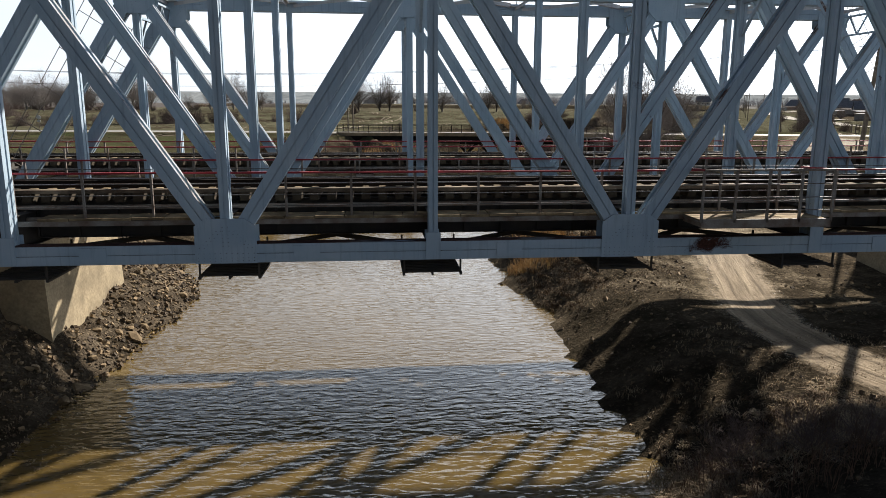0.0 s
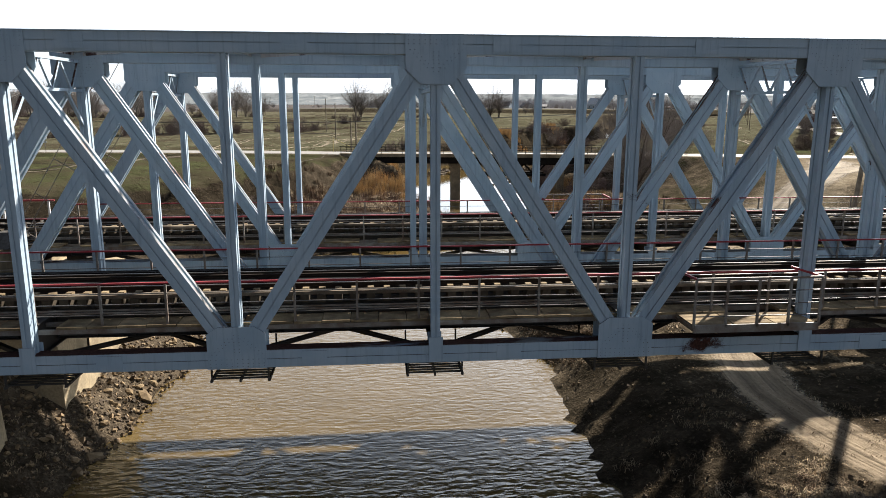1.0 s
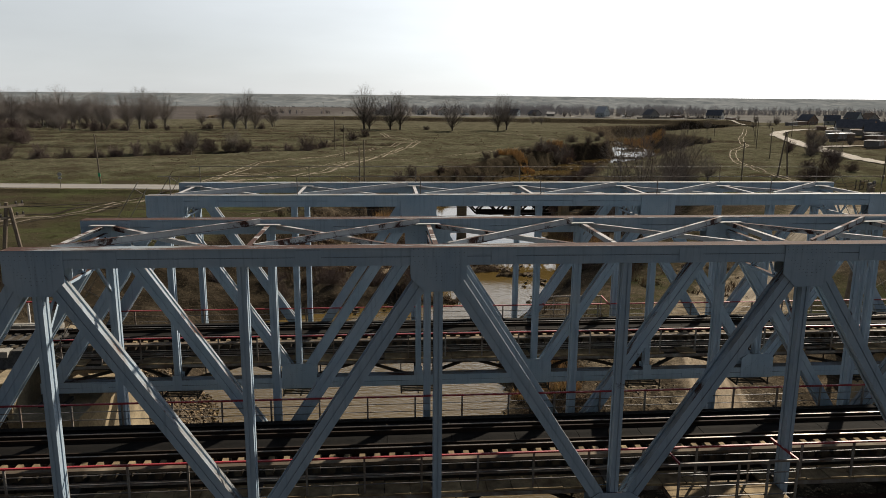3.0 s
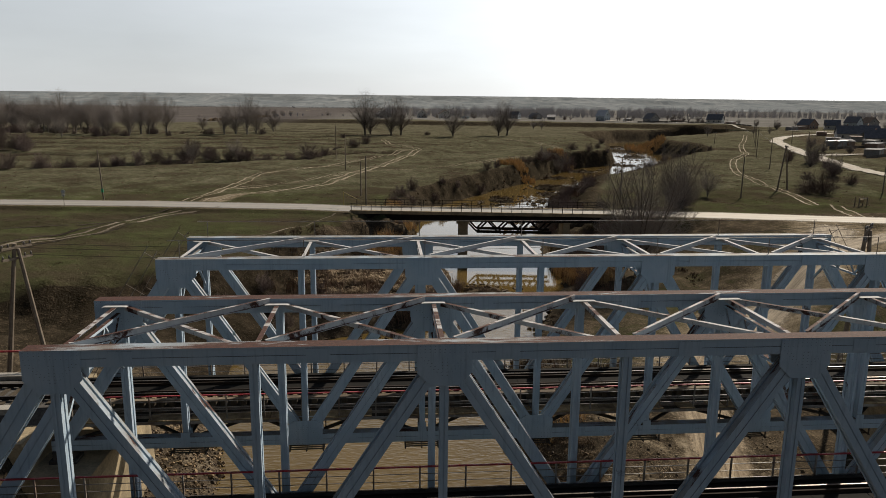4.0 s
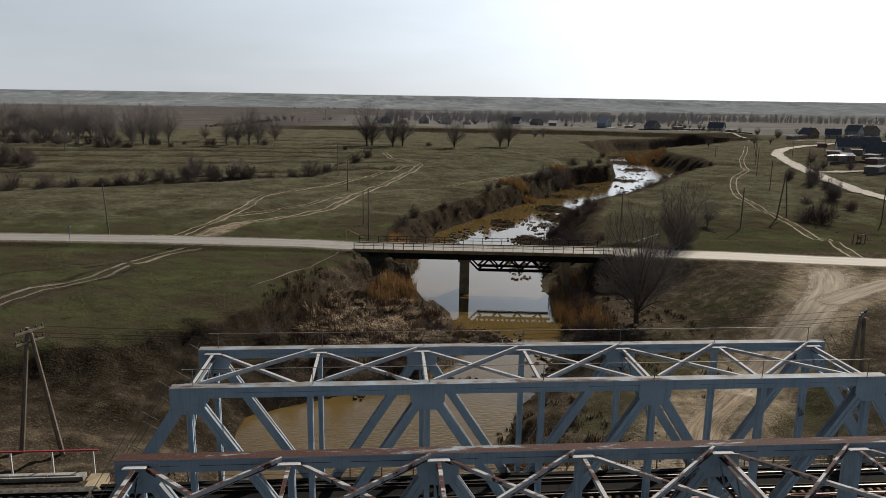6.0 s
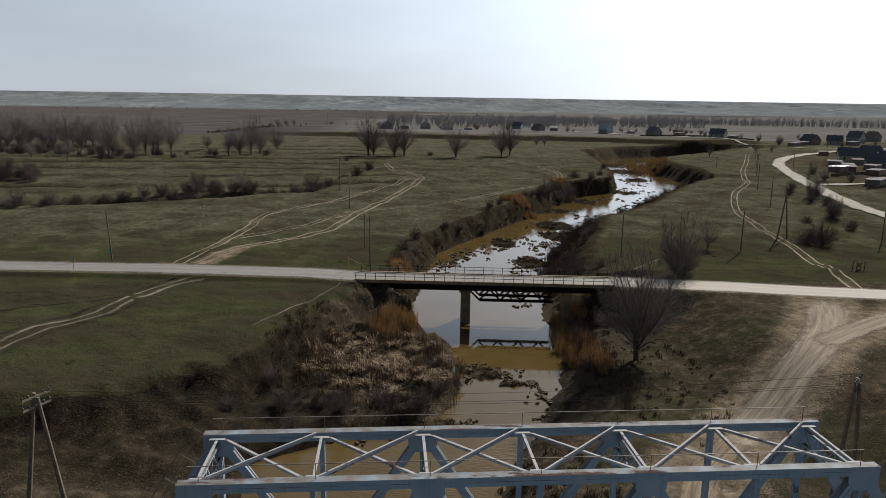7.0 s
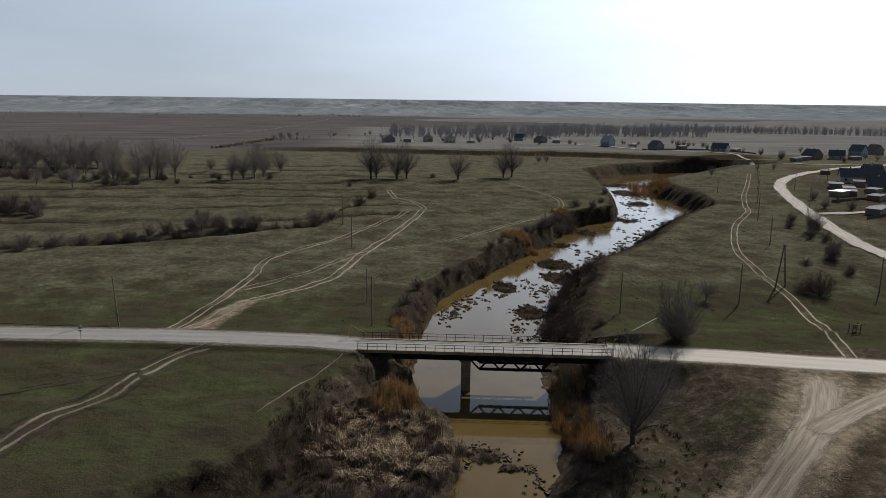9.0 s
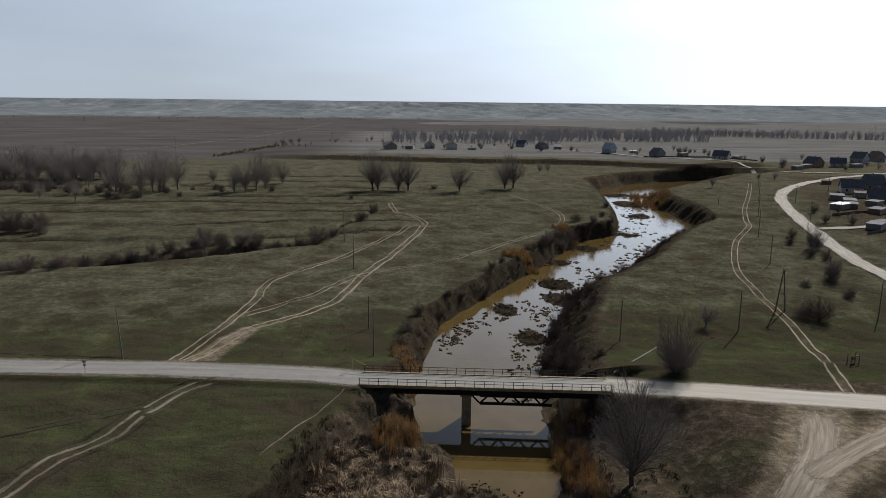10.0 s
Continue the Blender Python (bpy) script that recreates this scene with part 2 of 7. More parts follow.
def ground_material():
    m, n, l, b = nodes_of("grass_and_soil")
    co = world_pos(n)
    far = noise_tex(n, l, co, 0.012, 5, 0.6)
    mid = noise_tex(n, l, co, 0.09, 6, 0.62)
    near = noise_tex(n, l, co, 0.7, 6, 0.65)
    fine = noise_tex(n, l, co, 5.0, 5, 0.7)
    grass = ramp(n, l, mid, (0.28, (0.05, 0.037, 0.028)), (0.42, (0.042, 0.036, 0.022)), (0.54, (0.045, 0.05, 0.022)), (0.72, (0.066, 0.077, 0.032)))
    dry = ramp(n, l, near, (0.3, (0.085, 0.079, 0.055)), (0.7, (0.155, 0.146, 0.104)))
    g = mix(n, l, step(n, l, maths(n, l, "ADD", maths(n, l, "ADD", mid, maths(n, l, "MULTIPLY", near, 0.5)), attribute(n, "dry")), 0.9, 1.25), grass, dry)
    g = mix(n, l, maths(n, l, "MULTIPLY", step(n, l, fine, 0.47, 0.62), 0.45), g, (0.024, 0.021, 0.014))
    tus = noise_tex(n, l, co, 1.7, 5, 0.7)
    g = mix(n, l, maths(n, l, "MULTIPLY", step(n, l, tus, 0.52, 0.62), 0.38), g, (0.025, 0.024, 0.012))
    blob = noise_tex(n, l, co, 0.28, 4, 0.6)
    g = mix(n, l, maths(n, l, "MULTIPLY", step(n, l, blob, 0.5, 0.66), 0.55), g, (0.046, 0.035, 0.025))
    speck = noise_tex(n, l, co, 0.85, 4, 0.75)
    g = mix(n, l, maths(n, l, "MULTIPLY", step(n, l, speck, 0.6, 0.68), 0.5), g, (0.02, 0.016, 0.01))
    swale = noise_tex(n, l, stretched(n, l, co, 0.22, 1.0, 0), 0.16, 5, 0.65, 0.4)
    g = mix(n, l, maths(n, l, "MULTIPLY", step(n, l, swale, 0.54, 0.68), 0.4), g, (0.034, 0.029, 0.018))
    soil = ramp(n, l, near, (0.28, (0.015, 0.0115, 0.0085)), (0.5, (0.05, 0.039, 0.029)), (0.72, (0.12, 0.095, 0.067)))
    soil = mix(n, l, maths(n, l, "MULTIPLY", step(n, l, fine, 0.54, 0.66), 0.6), soil, (0.2, 0.155, 0.105))
    grit = noise_tex(n, l, co, 9.0, 4, 0.7)
    soil = mix(n, l, maths(n, l, "MULTIPLY", step(n, l, grit, 0.5, 0.62), 0.6), soil, (0.02, 0.0155, 0.011))
    # Near-black soil, also carrying shade painted on the scarp and near banks.
    dark_soil = ramp(n, l, near, (0.3, (0.008, 0.006, 0.0045)), (0.55, (0.021, 0.016, 0.0115)), (0.75, (0.052, 0.04, 0.029)))
    dark_soil = mix(n, l, maths(n, l, "MULTIPLY", step(n, l, fine, 0.56, 0.66), 0.5), dark_soil, (0.11, 0.085, 0.058))
    soil = mix(n, l, attribute(n, "dark_and_shaded"), soil, dark_soil)
    soil_at = step(n, l, maths(n, l, "ADD", attribute(n, "soil"), maths(n, l, "MULTIPLY", maths(n, l, "SUBTRACT", near, 0.5), 0.9)), 0.35, 0.65)
    c = mix(n, l, soil_at, g, soil)
    dust = ramp(n, l, near, (0.32, (0.08, 0.063, 0.044)), (0.5, (0.17, 0.139, 0.099)), (0.68, (0.28, 0.233, 0.172)))
    dust_at = step(n, l, maths(n, l, "ADD", attribute(n, "dust"), maths(n, l, "MULTIPLY", maths(n, l, "SUBTRACT", fine, 0.5), 0.9)), 0.35, 0.6)
    c = mix(n, l, dust_at, c, dust)
    plough = ramp(n, l, far, (0.35, (0.062, 0.056, 0.058)), (0.65, (0.094, 0.085, 0.086)))
    strips = noise_tex(n, l, stretched(n, l, co, 0.25, 1.0, 0), 0.03, 4, 0.6)
    # Far fallow land, paled and greyed by haze put into the colour.
    hazed_fallow = ramp(n, l, strips, (0.3, (0.1, 0.096, 0.092)), (0.5, (0.135, 0.131, 0.126)), (0.7, (0.18, 0.175, 0.168)))
    c = mix(n, l, step(n, l, attribute(n, "dry"), 0.6, 0.85), c, hazed_fallow)
    plough = mix(n, l, 0.5, plough, ramp(n, l, strips, (0.35, (0.045, 0.039, 0.04)), (0.65, (0.118, 0.106, 0.105))))
    c = mix(n, l, attribute(n, "plough"), c, plough)
    # Hills pale and bluish: distance haze is put into their base colour.
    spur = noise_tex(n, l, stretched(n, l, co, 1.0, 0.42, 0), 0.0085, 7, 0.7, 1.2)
    pale_tone = ramp(n, l, spur, (0.33, (0.105, 0.121, 0.137)), (0.47, (0.15, 0.168, 0.183)), (0.56, (0.185, 0.202, 0.215)), (0.68, (0.26, 0.272, 0.284)))
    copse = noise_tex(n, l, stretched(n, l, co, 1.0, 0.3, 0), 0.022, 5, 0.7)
    pale_tone = mix(n, l, maths(n, l, "MULTIPLY", step(n, l, copse, 0.56, 0.62), 0.6), pale_tone, (0.08, 0.093, 0.108))
    c = mix(n, l, attribute(n, "hill"), c, pale_tone)
    l.new(c, b.inputs["Base Color"])
    b.inputs["Roughness"].default_value = 0.95
    b.inputs["Specular IOR Level"].default_value = 0.0
    b.inputs["Sheen Weight"].default_value = 0.03
    b.inputs["Sheen Roughness"].default_value = 0.6
    b.inputs["Sheen Tint"].default_value = (0.82, 0.8, 0.55, 1)
    bump(n, l, b, maths(n, l, "ADD", maths(n, l, "ADD", maths(n, l, "MULTIPLY", near, 0.6), maths(n, l, "MULTIPLY", tus, 0.4)), maths(n, l, "MULTIPLY", fine, 0.35)), 1.0, 0.35)
    return m


def water_material():
    m, n, l, b = nodes_of("muddy_water")
    co = world_pos(n)
    tone = noise_tex(n, l, co, 0.15, 3)
    c = ramp(n, l, tone, (0.3, (0.086, 0.058, 0.018)), (0.7, (0.112, 0.077, 0.029)))
    l.new(c, b.inputs["Base Color"])
    b.inputs["Roughness"].default_value = 0.03
    b.inputs["IOR"].default_value = 1.44
    small = noise_tex(n, l, stretched(n, l, co, 0.9, 2.2, 1), 1.75, 2, 0.4, 0.5)
    calm = step(n, l, noise_tex(n, l, co, 0.05, 2), 0.35, 0.65)
    sep = n.new("ShaderNodeSeparateXYZ")
    l.new(co, sep.inputs[0])
    open_water = n.new("ShaderNodeMapRange")
    open_water.inputs["From Min"].default_value, open_water.inputs["From Max"].default_value = 30, 60
    open_water.inputs["To Min"].default_value, open_water.inputs["To Max"].default_value = 1.0, 0.05
    l.new(sep.outputs["Y"], open_water.inputs["Value"])
    rapids = maths(n, l, "MULTIPLY", step(n, l, sep.outputs["Y"], 190, 250), 0.3)
    h = maths(n, l, "MULTIPLY", maths(n, l, "MULTIPLY", small, maths(n, l, "ADD", open_water.outputs[0], rapids)), maths(n, l, "ADD", maths(n, l, "MULTIPLY", calm, 0.5), 0.5))
    bump(n, l, b, h, 1.0, 0.065)
    return m


GROUND, WATER = ground_material(), water_material()


def strip_co(n, l, across, along):
    """Coordinates that run with a strip: metres across and along, each scaled."""
    v = n.new("ShaderNodeCombineXYZ")
    l.new(maths(n, l, "MULTIPLY", attribute(n, "side"), across), v.inputs[0])
    l.new(maths(n, l, "MULTIPLY", attribute(n, "along"), along), v.inputs[1])
    return v.outputs[0]


def soft_edge(n, l, b, co, firm, breakup):
    """The surface thins out towards a strip's edges in broken patches."""
    big, small = noise_tex(n, l, co, 0.8, 4, 0.6), noise_tex(n, l, co, 4.5, 4, 0.7)
    jag = maths(n, l, "MULTIPLY", maths(n, l, "SUBTRACT", maths(n, l, "ADD", big, small), 1.0), breakup)
    l.new(step(n, l, maths(n, l, "ADD", attribute(n, "inner"), jag), firm, firm + 0.3), b.inputs["Alpha"])


def asphalt_material():
    """Grey asphalt under dust, buried in it east of the road bridge; paler where wheels run."""
    m, n, l, b = nodes_of("dusty_asphalt")
    co = world_pos(n)
    sep = n.new("ShaderNodeSeparateXYZ")
    l.new(co, sep.inputs[0])
    big = noise_tex(n, l, strip_co(n, l, 0.9, 0.05), 1.0, 6, 0.65)
    spots = noise_tex(n, l, co, 0.5, 5, 0.7)
    fine = noise_tex(n, l, co, 9, 4, 0.7)
    grey = ramp(n, l, big, (0.3, (0.15, 0.146, 0.138)), (0.55, (0.205, 0.196, 0.181)), (0.75, (0.27, 0.25, 0.218)))
    pale = ramp(n, l, big, (0.3, (0.26, 0.238, 0.2)), (0.7, (0.41, 0.375, 0.315)))
    c = mix(n, l, step(n, l, maths(n, l, "ADD", sep.outputs["X"], maths(n, l, "MULTIPLY", big, 30)), 40, 58), grey, pale)
    c = mix(n, l, maths(n, l, "MULTIPLY", step(n, l, spots, 0.5, 0.66), 0.35), c, (0.3, 0.272, 0.228))
    c = mix(n, l, maths(n, l, "MULTIPLY", step(n, l, fine, 0.5, 0.75), 0.3), c, (0.12, 0.11, 0.1))
    l.new(c, b.inputs["Base Color"])
    b.inputs["Roughness"].default_value = 0.85
    bump(n, l, b, fine, 0.2, 0.01)
    return m, n, l, b, co


def plain_asphalt():
    return asphalt_material()[0]


def soft_asphalt():
    m, n, l, b, co = asphalt_material()
    soft_edge(n, l, b, co, 0.03, 0.22)
    return m


ASPHALT, ROADTOP = plain_asphalt(), soft_asphalt()
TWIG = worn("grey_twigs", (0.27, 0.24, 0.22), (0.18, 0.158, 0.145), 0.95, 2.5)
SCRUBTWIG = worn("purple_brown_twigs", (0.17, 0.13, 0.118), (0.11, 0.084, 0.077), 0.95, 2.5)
# Lighter copy of the twigs: distance haze is painted into the far belts.
HAZETWIG = worn("hazed_far_twigs", (0.42, 0.41, 0.42), (0.33, 0.325, 0.335), 0.95, 2.5)


def dirt_material(name, dark, mid, pale, mud, firm=0.12, breakup=0.55, comb=1.7):
    """Driven earth: streaks and ruts that run with the track, dust, clods, and broken soft edges."""
    m, n, l, b = nodes_of(name)
    co = world_pos(n)
    streak = noise_tex(n, l, strip_co(n, l, comb, 0.1), 1.0, 5, 0.6, 0.3)
    rutted = noise_tex(n, l, strip_co(n, l, comb * 2.6, 0.14), 1.0, 4, 0.6, 0.2)
    big = noise_tex(n, l, co, 0.35, 5, 0.65)
    fine = noise_tex(n, l, co, 6.5, 5, 0.75)
    c = ramp(n, l, streak, (0.32, dark), (0.5, mid), (0.66, pale))
    c = mix(n, l, maths(n, l, "MULTIPLY", step(n, l, rutted, 0.53, 0.66), 0.65), c, mud)
    c = mix(n, l, maths(n, l, "MULTIPLY", step(n, l, big, 0.54, 0.7), 0.5), c, mid)
    c = mix(n, l, maths(n, l, "MULTIPLY", step(n, l, fine, 0.5, 0.62), 0.35), c, tuple(0.5 * q for q in dark))
    l.new(c, b.inputs["Base Color"])
    b.inputs["Roughness"].default_value = 0.95
    b.inputs["Specular IOR Level"].default_value = 0.05
    bump(n, l, b, maths(n, l, "ADD", rutted, maths(n, l, "MULTIPLY", fine, 0.5)), 1.0, 0.12)
    soft_edge(n, l, b, co, firm, breakup)
    return m


TRODDEN = dirt_material("trodden_dirt", (0.12, 0.094, 0.066), (0.25, 0.2, 0.142), (0.36, 0.295, 0.212), (0.075, 0.057, 0.04))
JUNCTION = dirt_material("pale_rutted_dirt", (0.17, 0.142, 0.108), (0.29, 0.248, 0.192), (0.4, 0.345, 0.27), (0.15, 0.122, 0.09))
DIRT = dirt_material("field_track_dirt", (0.13, 0.107, 0.075), (0.25, 0.213, 0.158), (0.36, 0.312, 0.238), (0.14, 0.115, 0.08), 0.18, 0.95)
FAINT = dirt_material("faint_track_wear", (0.1, 0.083, 0.058), (0.2, 0.171, 0.126), (0.3, 0.26, 0.198), (0.07, 0.056, 0.04), 0.8, 1.9)
CHURNED = dirt_material("churned_track_mud", (0.05, 0.041, 0.031), (0.15, 0.126, 0.097), (0.27, 0.233, 0.183), (0.026, 0.02, 0.015), 0.22, 1.1)
DARKMUD = dirt_material("dark_rut_mud", (0.02, 0.016, 0.012), (0.04, 0.032, 0.024), (0.07, 0.057, 0.043), (0.012, 0.01, 0.008), 0.25, 1.0)
GRAVEL = dirt_material("pale_gravel", (0.3, 0.276, 0.238), (0.38, 0.352, 0.308), (0.46, 0.43, 0.38), (0.27, 0.245, 0.205), 0.04, 0.3, 0.8)


# ---- mesh helpers ----
class Geo:
    """Collects vertices and faces for one mesh."""

    def __init__(self):
        self.v, self.f = [], []

    def obox(self, c, ax, ay, az):
        """A box round c with half-axes ax, ay, az."""
        c, ax, ay, az = Vector(c), Vector(ax), Vector(ay), Vector(az)
        k = len(self.v)
        for s in ((-1, -1, -1), (1, -1, -1), (1, 1, -1), (-1, 1, -1), (-1, -1, 1), (1, -1, 1), (1, 1, 1), (-1, 1, 1)):
            self.v.append(tuple(c + s[0] * ax + s[1] * ay + s[2] * az))
        for q in ((0, 3, 2, 1), (4, 5, 6, 7), (0, 1, 5, 4), (1, 2, 6, 5), (2, 3, 7, 6), (3, 0, 4, 7)):
            self.f.append(tuple(k + i for i in q))
        return self

    def box(self, x0, x1, y0, y1, z0, z1):
        return self.obox(((x0 + x1) / 2, (y0 + y1) / 2, (z0 + z1) / 2), ((x1 - x0) / 2, 0, 0), (0, (y1 - y0) / 2, 0), (0, 0, (z1 - z0) / 2))

    def bar(self, p, q, w, h, up=(0, 0, 1), du=0.0, dv=0.0):
        """A straight bar from p to q, w across and h along up, its axis shifted by du across and dv along up."""
        p, q = Vector(p), Vector(q)
        d = (q - p)
        n = d.normalized()
        s = n.cross(Vector(up))
        s = s.normalized() if s.length > 1e-6 else Vector((1, 0, 0))
        u = s.cross(n)
        return self.obox((p + q) / 2 + s * du + u * dv, d / 2, s * w / 2, u * h / 2)

    def tube(self, p, q, r0, r1, sides=5):
        p, q = Vector(p), Vector(q)
        n = (q - p).normalized()
        s = n.orthogonal().normalized()
        u = n.cross(s)
        k = len(self.v)
        for c, r in ((p, r0), (q, r1)):
            for i in range(sides):
                a = 2 * math.pi * i / sides
                self.v.append(tuple(c + (s * math.cos(a) + u * math.sin(a)) * r))
        for i in range(sides):
            j = (i + 1) % sides
            self.f.append((k + i, k + j, k + sides + j, k + sides + i))
        self.f.append(tuple(k + i for i in reversed(range(sides))))
        self.f.append(tuple(k + sides + i for i in range(sides)))
        return self

    def prism(self, outline, y0, y1):
        """An outline of (x, z) points, drawn out from y0 to y1."""
        k, m = len(self.v), len(outline)
        self.v += [(x, y0, z) for x, z in outline] + [(x, y1, z) for x, z in outline]
        self.f.append(tuple(k + i for i in range(m)))
        self.f.append(tuple(k + m + i for i in reversed(range(m))))
        for i in range(m):
            j = (i + 1) % m
            self.f.append((k + i, k + m + i, k + m + j, k + j))
        return self

    def mesh(self, name, material):
        me = bpy.data.meshes.new(name)
        me.from_pydata(self.v, [], self.f)
        me.materials.append(material)
        me.update()
        return me


def part(name, geo, material, parent, label="", at=None):
    """One mesh object under a thing or a part."""
    ob = new(name, geo if isinstance(geo, bpy.types.Mesh) else geo.mesh(name, material))
    ob.parent = parent
    if at is not None:
        ob.location = at
    return tagged(ob, label)


def thing(name, label, category, group="", at=(0, 0, 0), turn=0.0, kind=""):
    ob = new(name)
    ob.empty_display_size = 0.3
    ob.matrix_world = pose(*at, 0, 0, turn)
    return tagged(ob, label, category, group, kind)


def solid(name, geo, material, label, category, group="", kind="", at=None):
    ob = new(name, geo if isinstance(geo, bpy.types.Mesh) else geo.mesh(name, material))
    if at is not None:
        ob.location = at
    return tagged(ob, label, category, group, kind)


# ---- the lie of the land ----
WATER_Z = -6.8
HILL_H = 50.0


def hash2(ix, iy, seed):
    h = np.sin(ix * 127.1 + iy * 311.7 + seed * 74.7) * 43758.5453
    return h - np.floor(h)


def vnoise(x, y, seed=0):
    ix, iy = np.floor(x), np.floor(y)
    fx, fy = x - ix, y - iy
    fx, fy = fx * fx * (3 - 2 * fx), fy * fy * (3 - 2 * fy)
    a, b_, c, d = hash2(ix, iy, seed), hash2(ix + 1, iy, seed), hash2(ix, iy + 1, seed), hash2(ix + 1, iy + 1, seed)
    return a + (b_ - a) * fx + (c - a) * fy + (a - b_ - c + d) * fx * fy - 0.5


def fbm(x, y, octaves=4, seed=0):
    t = 0.0
    for o in range(octaves):
        t = t + vnoise(x * 2 ** o, y * 2 ** o, seed + o) / 2 ** o
    return t


def smooth(t):
    t = np.clip(t, 0, 1)
    return t * t * (3 - 2 * t)


# the river's two edges, by how far along y
LEFT_Y = [-80, 0, 12, 22, 30, 43, 48, 52, 60, 76, 81, 90, 118, 140, 164, 180, 199, 238, 253, 282, 327, 401, 433, 454, 475]
LEFT_X = [-16, -13, -12.2, -12, -14.5, -15, -5, 3.5, 7, 7, 3, 1.7, 5.2, 10.3, 25, 35, 47, 67, 88, 98, 108, 122, 152, 187, 240]
RIGHT_Y = [-80, 0, 10, 17, 23, 30, 38, 44, 53, 58, 68, 78, 88, 113, 131, 142, 161, 189, 202, 234, 262, 298, 335, 369, 411, 433, 455, 475]
RIGHT_X = [4, 6.8, 7, 7.4, 6.6, 6.2, 9, 11, 15.5, 18, 21, 24, 22.3, 28, 33, 38, 45, 69, 77, 98, 125, 129.5, 131, 140, 170, 186, 229, 240]
ROAD_X = [-900, -200, -66, -38, -14, -7, 33, 43, 59, 72, 110, 200, 900]
ROAD_Y = [170, 112, 97.6, 95, 91.5, 89.4, 84.6, 82.8, 79, 76, 67, 44, -120]
DITCH_X = [-330, -108, -81, -57, -26, -20, -13, -5]
DITCH_Y = [105, 177, 186, 196, 212, 234, 256, 290]
GAP_L, GAP_R = -6.6, 32.6            # the road bridge's two ends


def river_left(y):
    return np.interp(y, LEFT_Y, LEFT_X) + 0.9 * vnoise(y * 0.35, 0 * y, 5) + 0.35 * vnoise(y * 0.9, 0 * y + 5, 9)


def river_right(y):
    return np.interp(y, RIGHT_Y, RIGHT_X) + 0.9 * vnoise(y * 0.35, 0 * y + 7, 6) + 0.3 * vnoise(y * 0.9, 0 * y + 3, 8) + 0.7 * vnoise(y * 2.1, 0 * y + 3, 10) * (y < 40)


DIRT_LINE = [(21, -7), (17.2, -1), (15.4, 3.9), (15.0, 6.6), (15.2, 9.4), (16.3, 13.3), (18.7, 20.0), (20.5, 26.0), (24.0, 33.5), (29.0, 38.7), (33.6, 43.3), (37.6, 46.7), (41.5, 50.0), (45.7, 53.6), (50.7, 59.1), (54.5, 64.3), (58.2, 70.3), (60.5, 75.3)]
DIRT_SIDE = [(47.5, 54.8), (52.1, 58.2), (57.2, 61.5), (63.6, 65.4), (74, 70.5), (90, 76)]


def off_line(x, y, pts):
    """Distance in plan from a line of points."""
    best = np.full(np.shape(x), 1e9)
    for (x0, y0), (x1, y1) in zip(pts[:-1], pts[1:]):
        dx, dy = x1 - x0, y1 - y0
        t = np.clip(((x - x0) * dx + (y - y0) * dy) / (dx * dx + dy * dy), 0, 1)
        best = np.minimum(best, np.hypot(x - x0 - t * dx, y - y0 - t * dy))
    return best


# field tracks: plan points, gauge, width of a rut, seed, look
TRACKS = [
    ([(-40.6, 101.5), (-40.1, 106.5), (-36.0, 125.3), (-33.0, 143.6), (-33.4, 153.2), (-30.3, 164.9), (-14.3, 194.7), (3.8, 234.1), (10.6, 239.3), (7.6, 257.0), (-0.1, 269.6), (-2.5, 289.6)], 1.7, 0.8, 3, "pale double-rut field track curving over the meadow"),
    ([(-38.8, 102), (-36.8, 106.5), (-29.8, 122.8), (-20.7, 132.9), (-14.1, 144.1), (-9.7, 165.4), (-2.2, 190.6), (3.3, 210.1), (10.1, 237.3)], 1.9, 1.1, 5, "pale worn field track across the meadow"),
    ([(-34, 130.5), (-28.8, 137.7), (-19.9, 149.1), (-8.3, 169.0), (16.1, 185.3), (36.7, 207.9), (59.8, 238.9), (67.5, 264.8), (64.2, 285.1), (57.5, 327.1)], 1.7, 0.55, 7, "faint double-rut track towards the river trees"),
    ([(69.1, 79.5), (76.3, 99.2), (83.1, 120.3), (88.5, 145.0), (94.9, 168.2), (104.3, 189.2), (116.5, 212.1), (133.8, 238.1), (140.6, 253.7), (152.8, 279.0), (179.4, 327.7), (203.5, 373.2)], 1.7, 0.65, 9, "pale double-rut track beside the pole line"),
    ([(-48, 50), (-45.5, 57.2), (-43.2, 65.6), (-40.6, 69.3), (-38.8, 72.2), (-36.0, 82.1), (-32.8, 88.3), (-28.9, 90.2)], 1.3, 1.25, 11, "muddy rutted track leading off the road"),
    ([(-75, 66), (-53.6, 72.8), (-47.6, 75.6), (-41.5, 79.3), (-36.5, 81.5)], 1.7, 0.3, 13, "dark muddy wheel ruts in the grass"),
    ([(-100, 115.5), (-82, 111.5), (-62, 107.5), (-50, 104.6), (-42, 102.2)], 1.9, 0.4, 14, "dark muddy wheel ruts beside the road"),
]

# foot of the meadow's scarp between the two bridges
SCARP_X = [-200, -80, -35, -27, -21, -17, -12, -6.5]
SCARP_Y = [36, 41, 45.5, 49, 54.5, 61, 74, 88]
PLAIN_Y = [-300, 40, 60, 92, 105, 200, 290, 450, 700, 1500, 2100, 4500]
PLAIN_Z = [-0.5, -0.5, -0.5, -0.5, -2.1, -1.6, -0.2, 0.8, 2.5, 5.0, 7.0, 9.0]


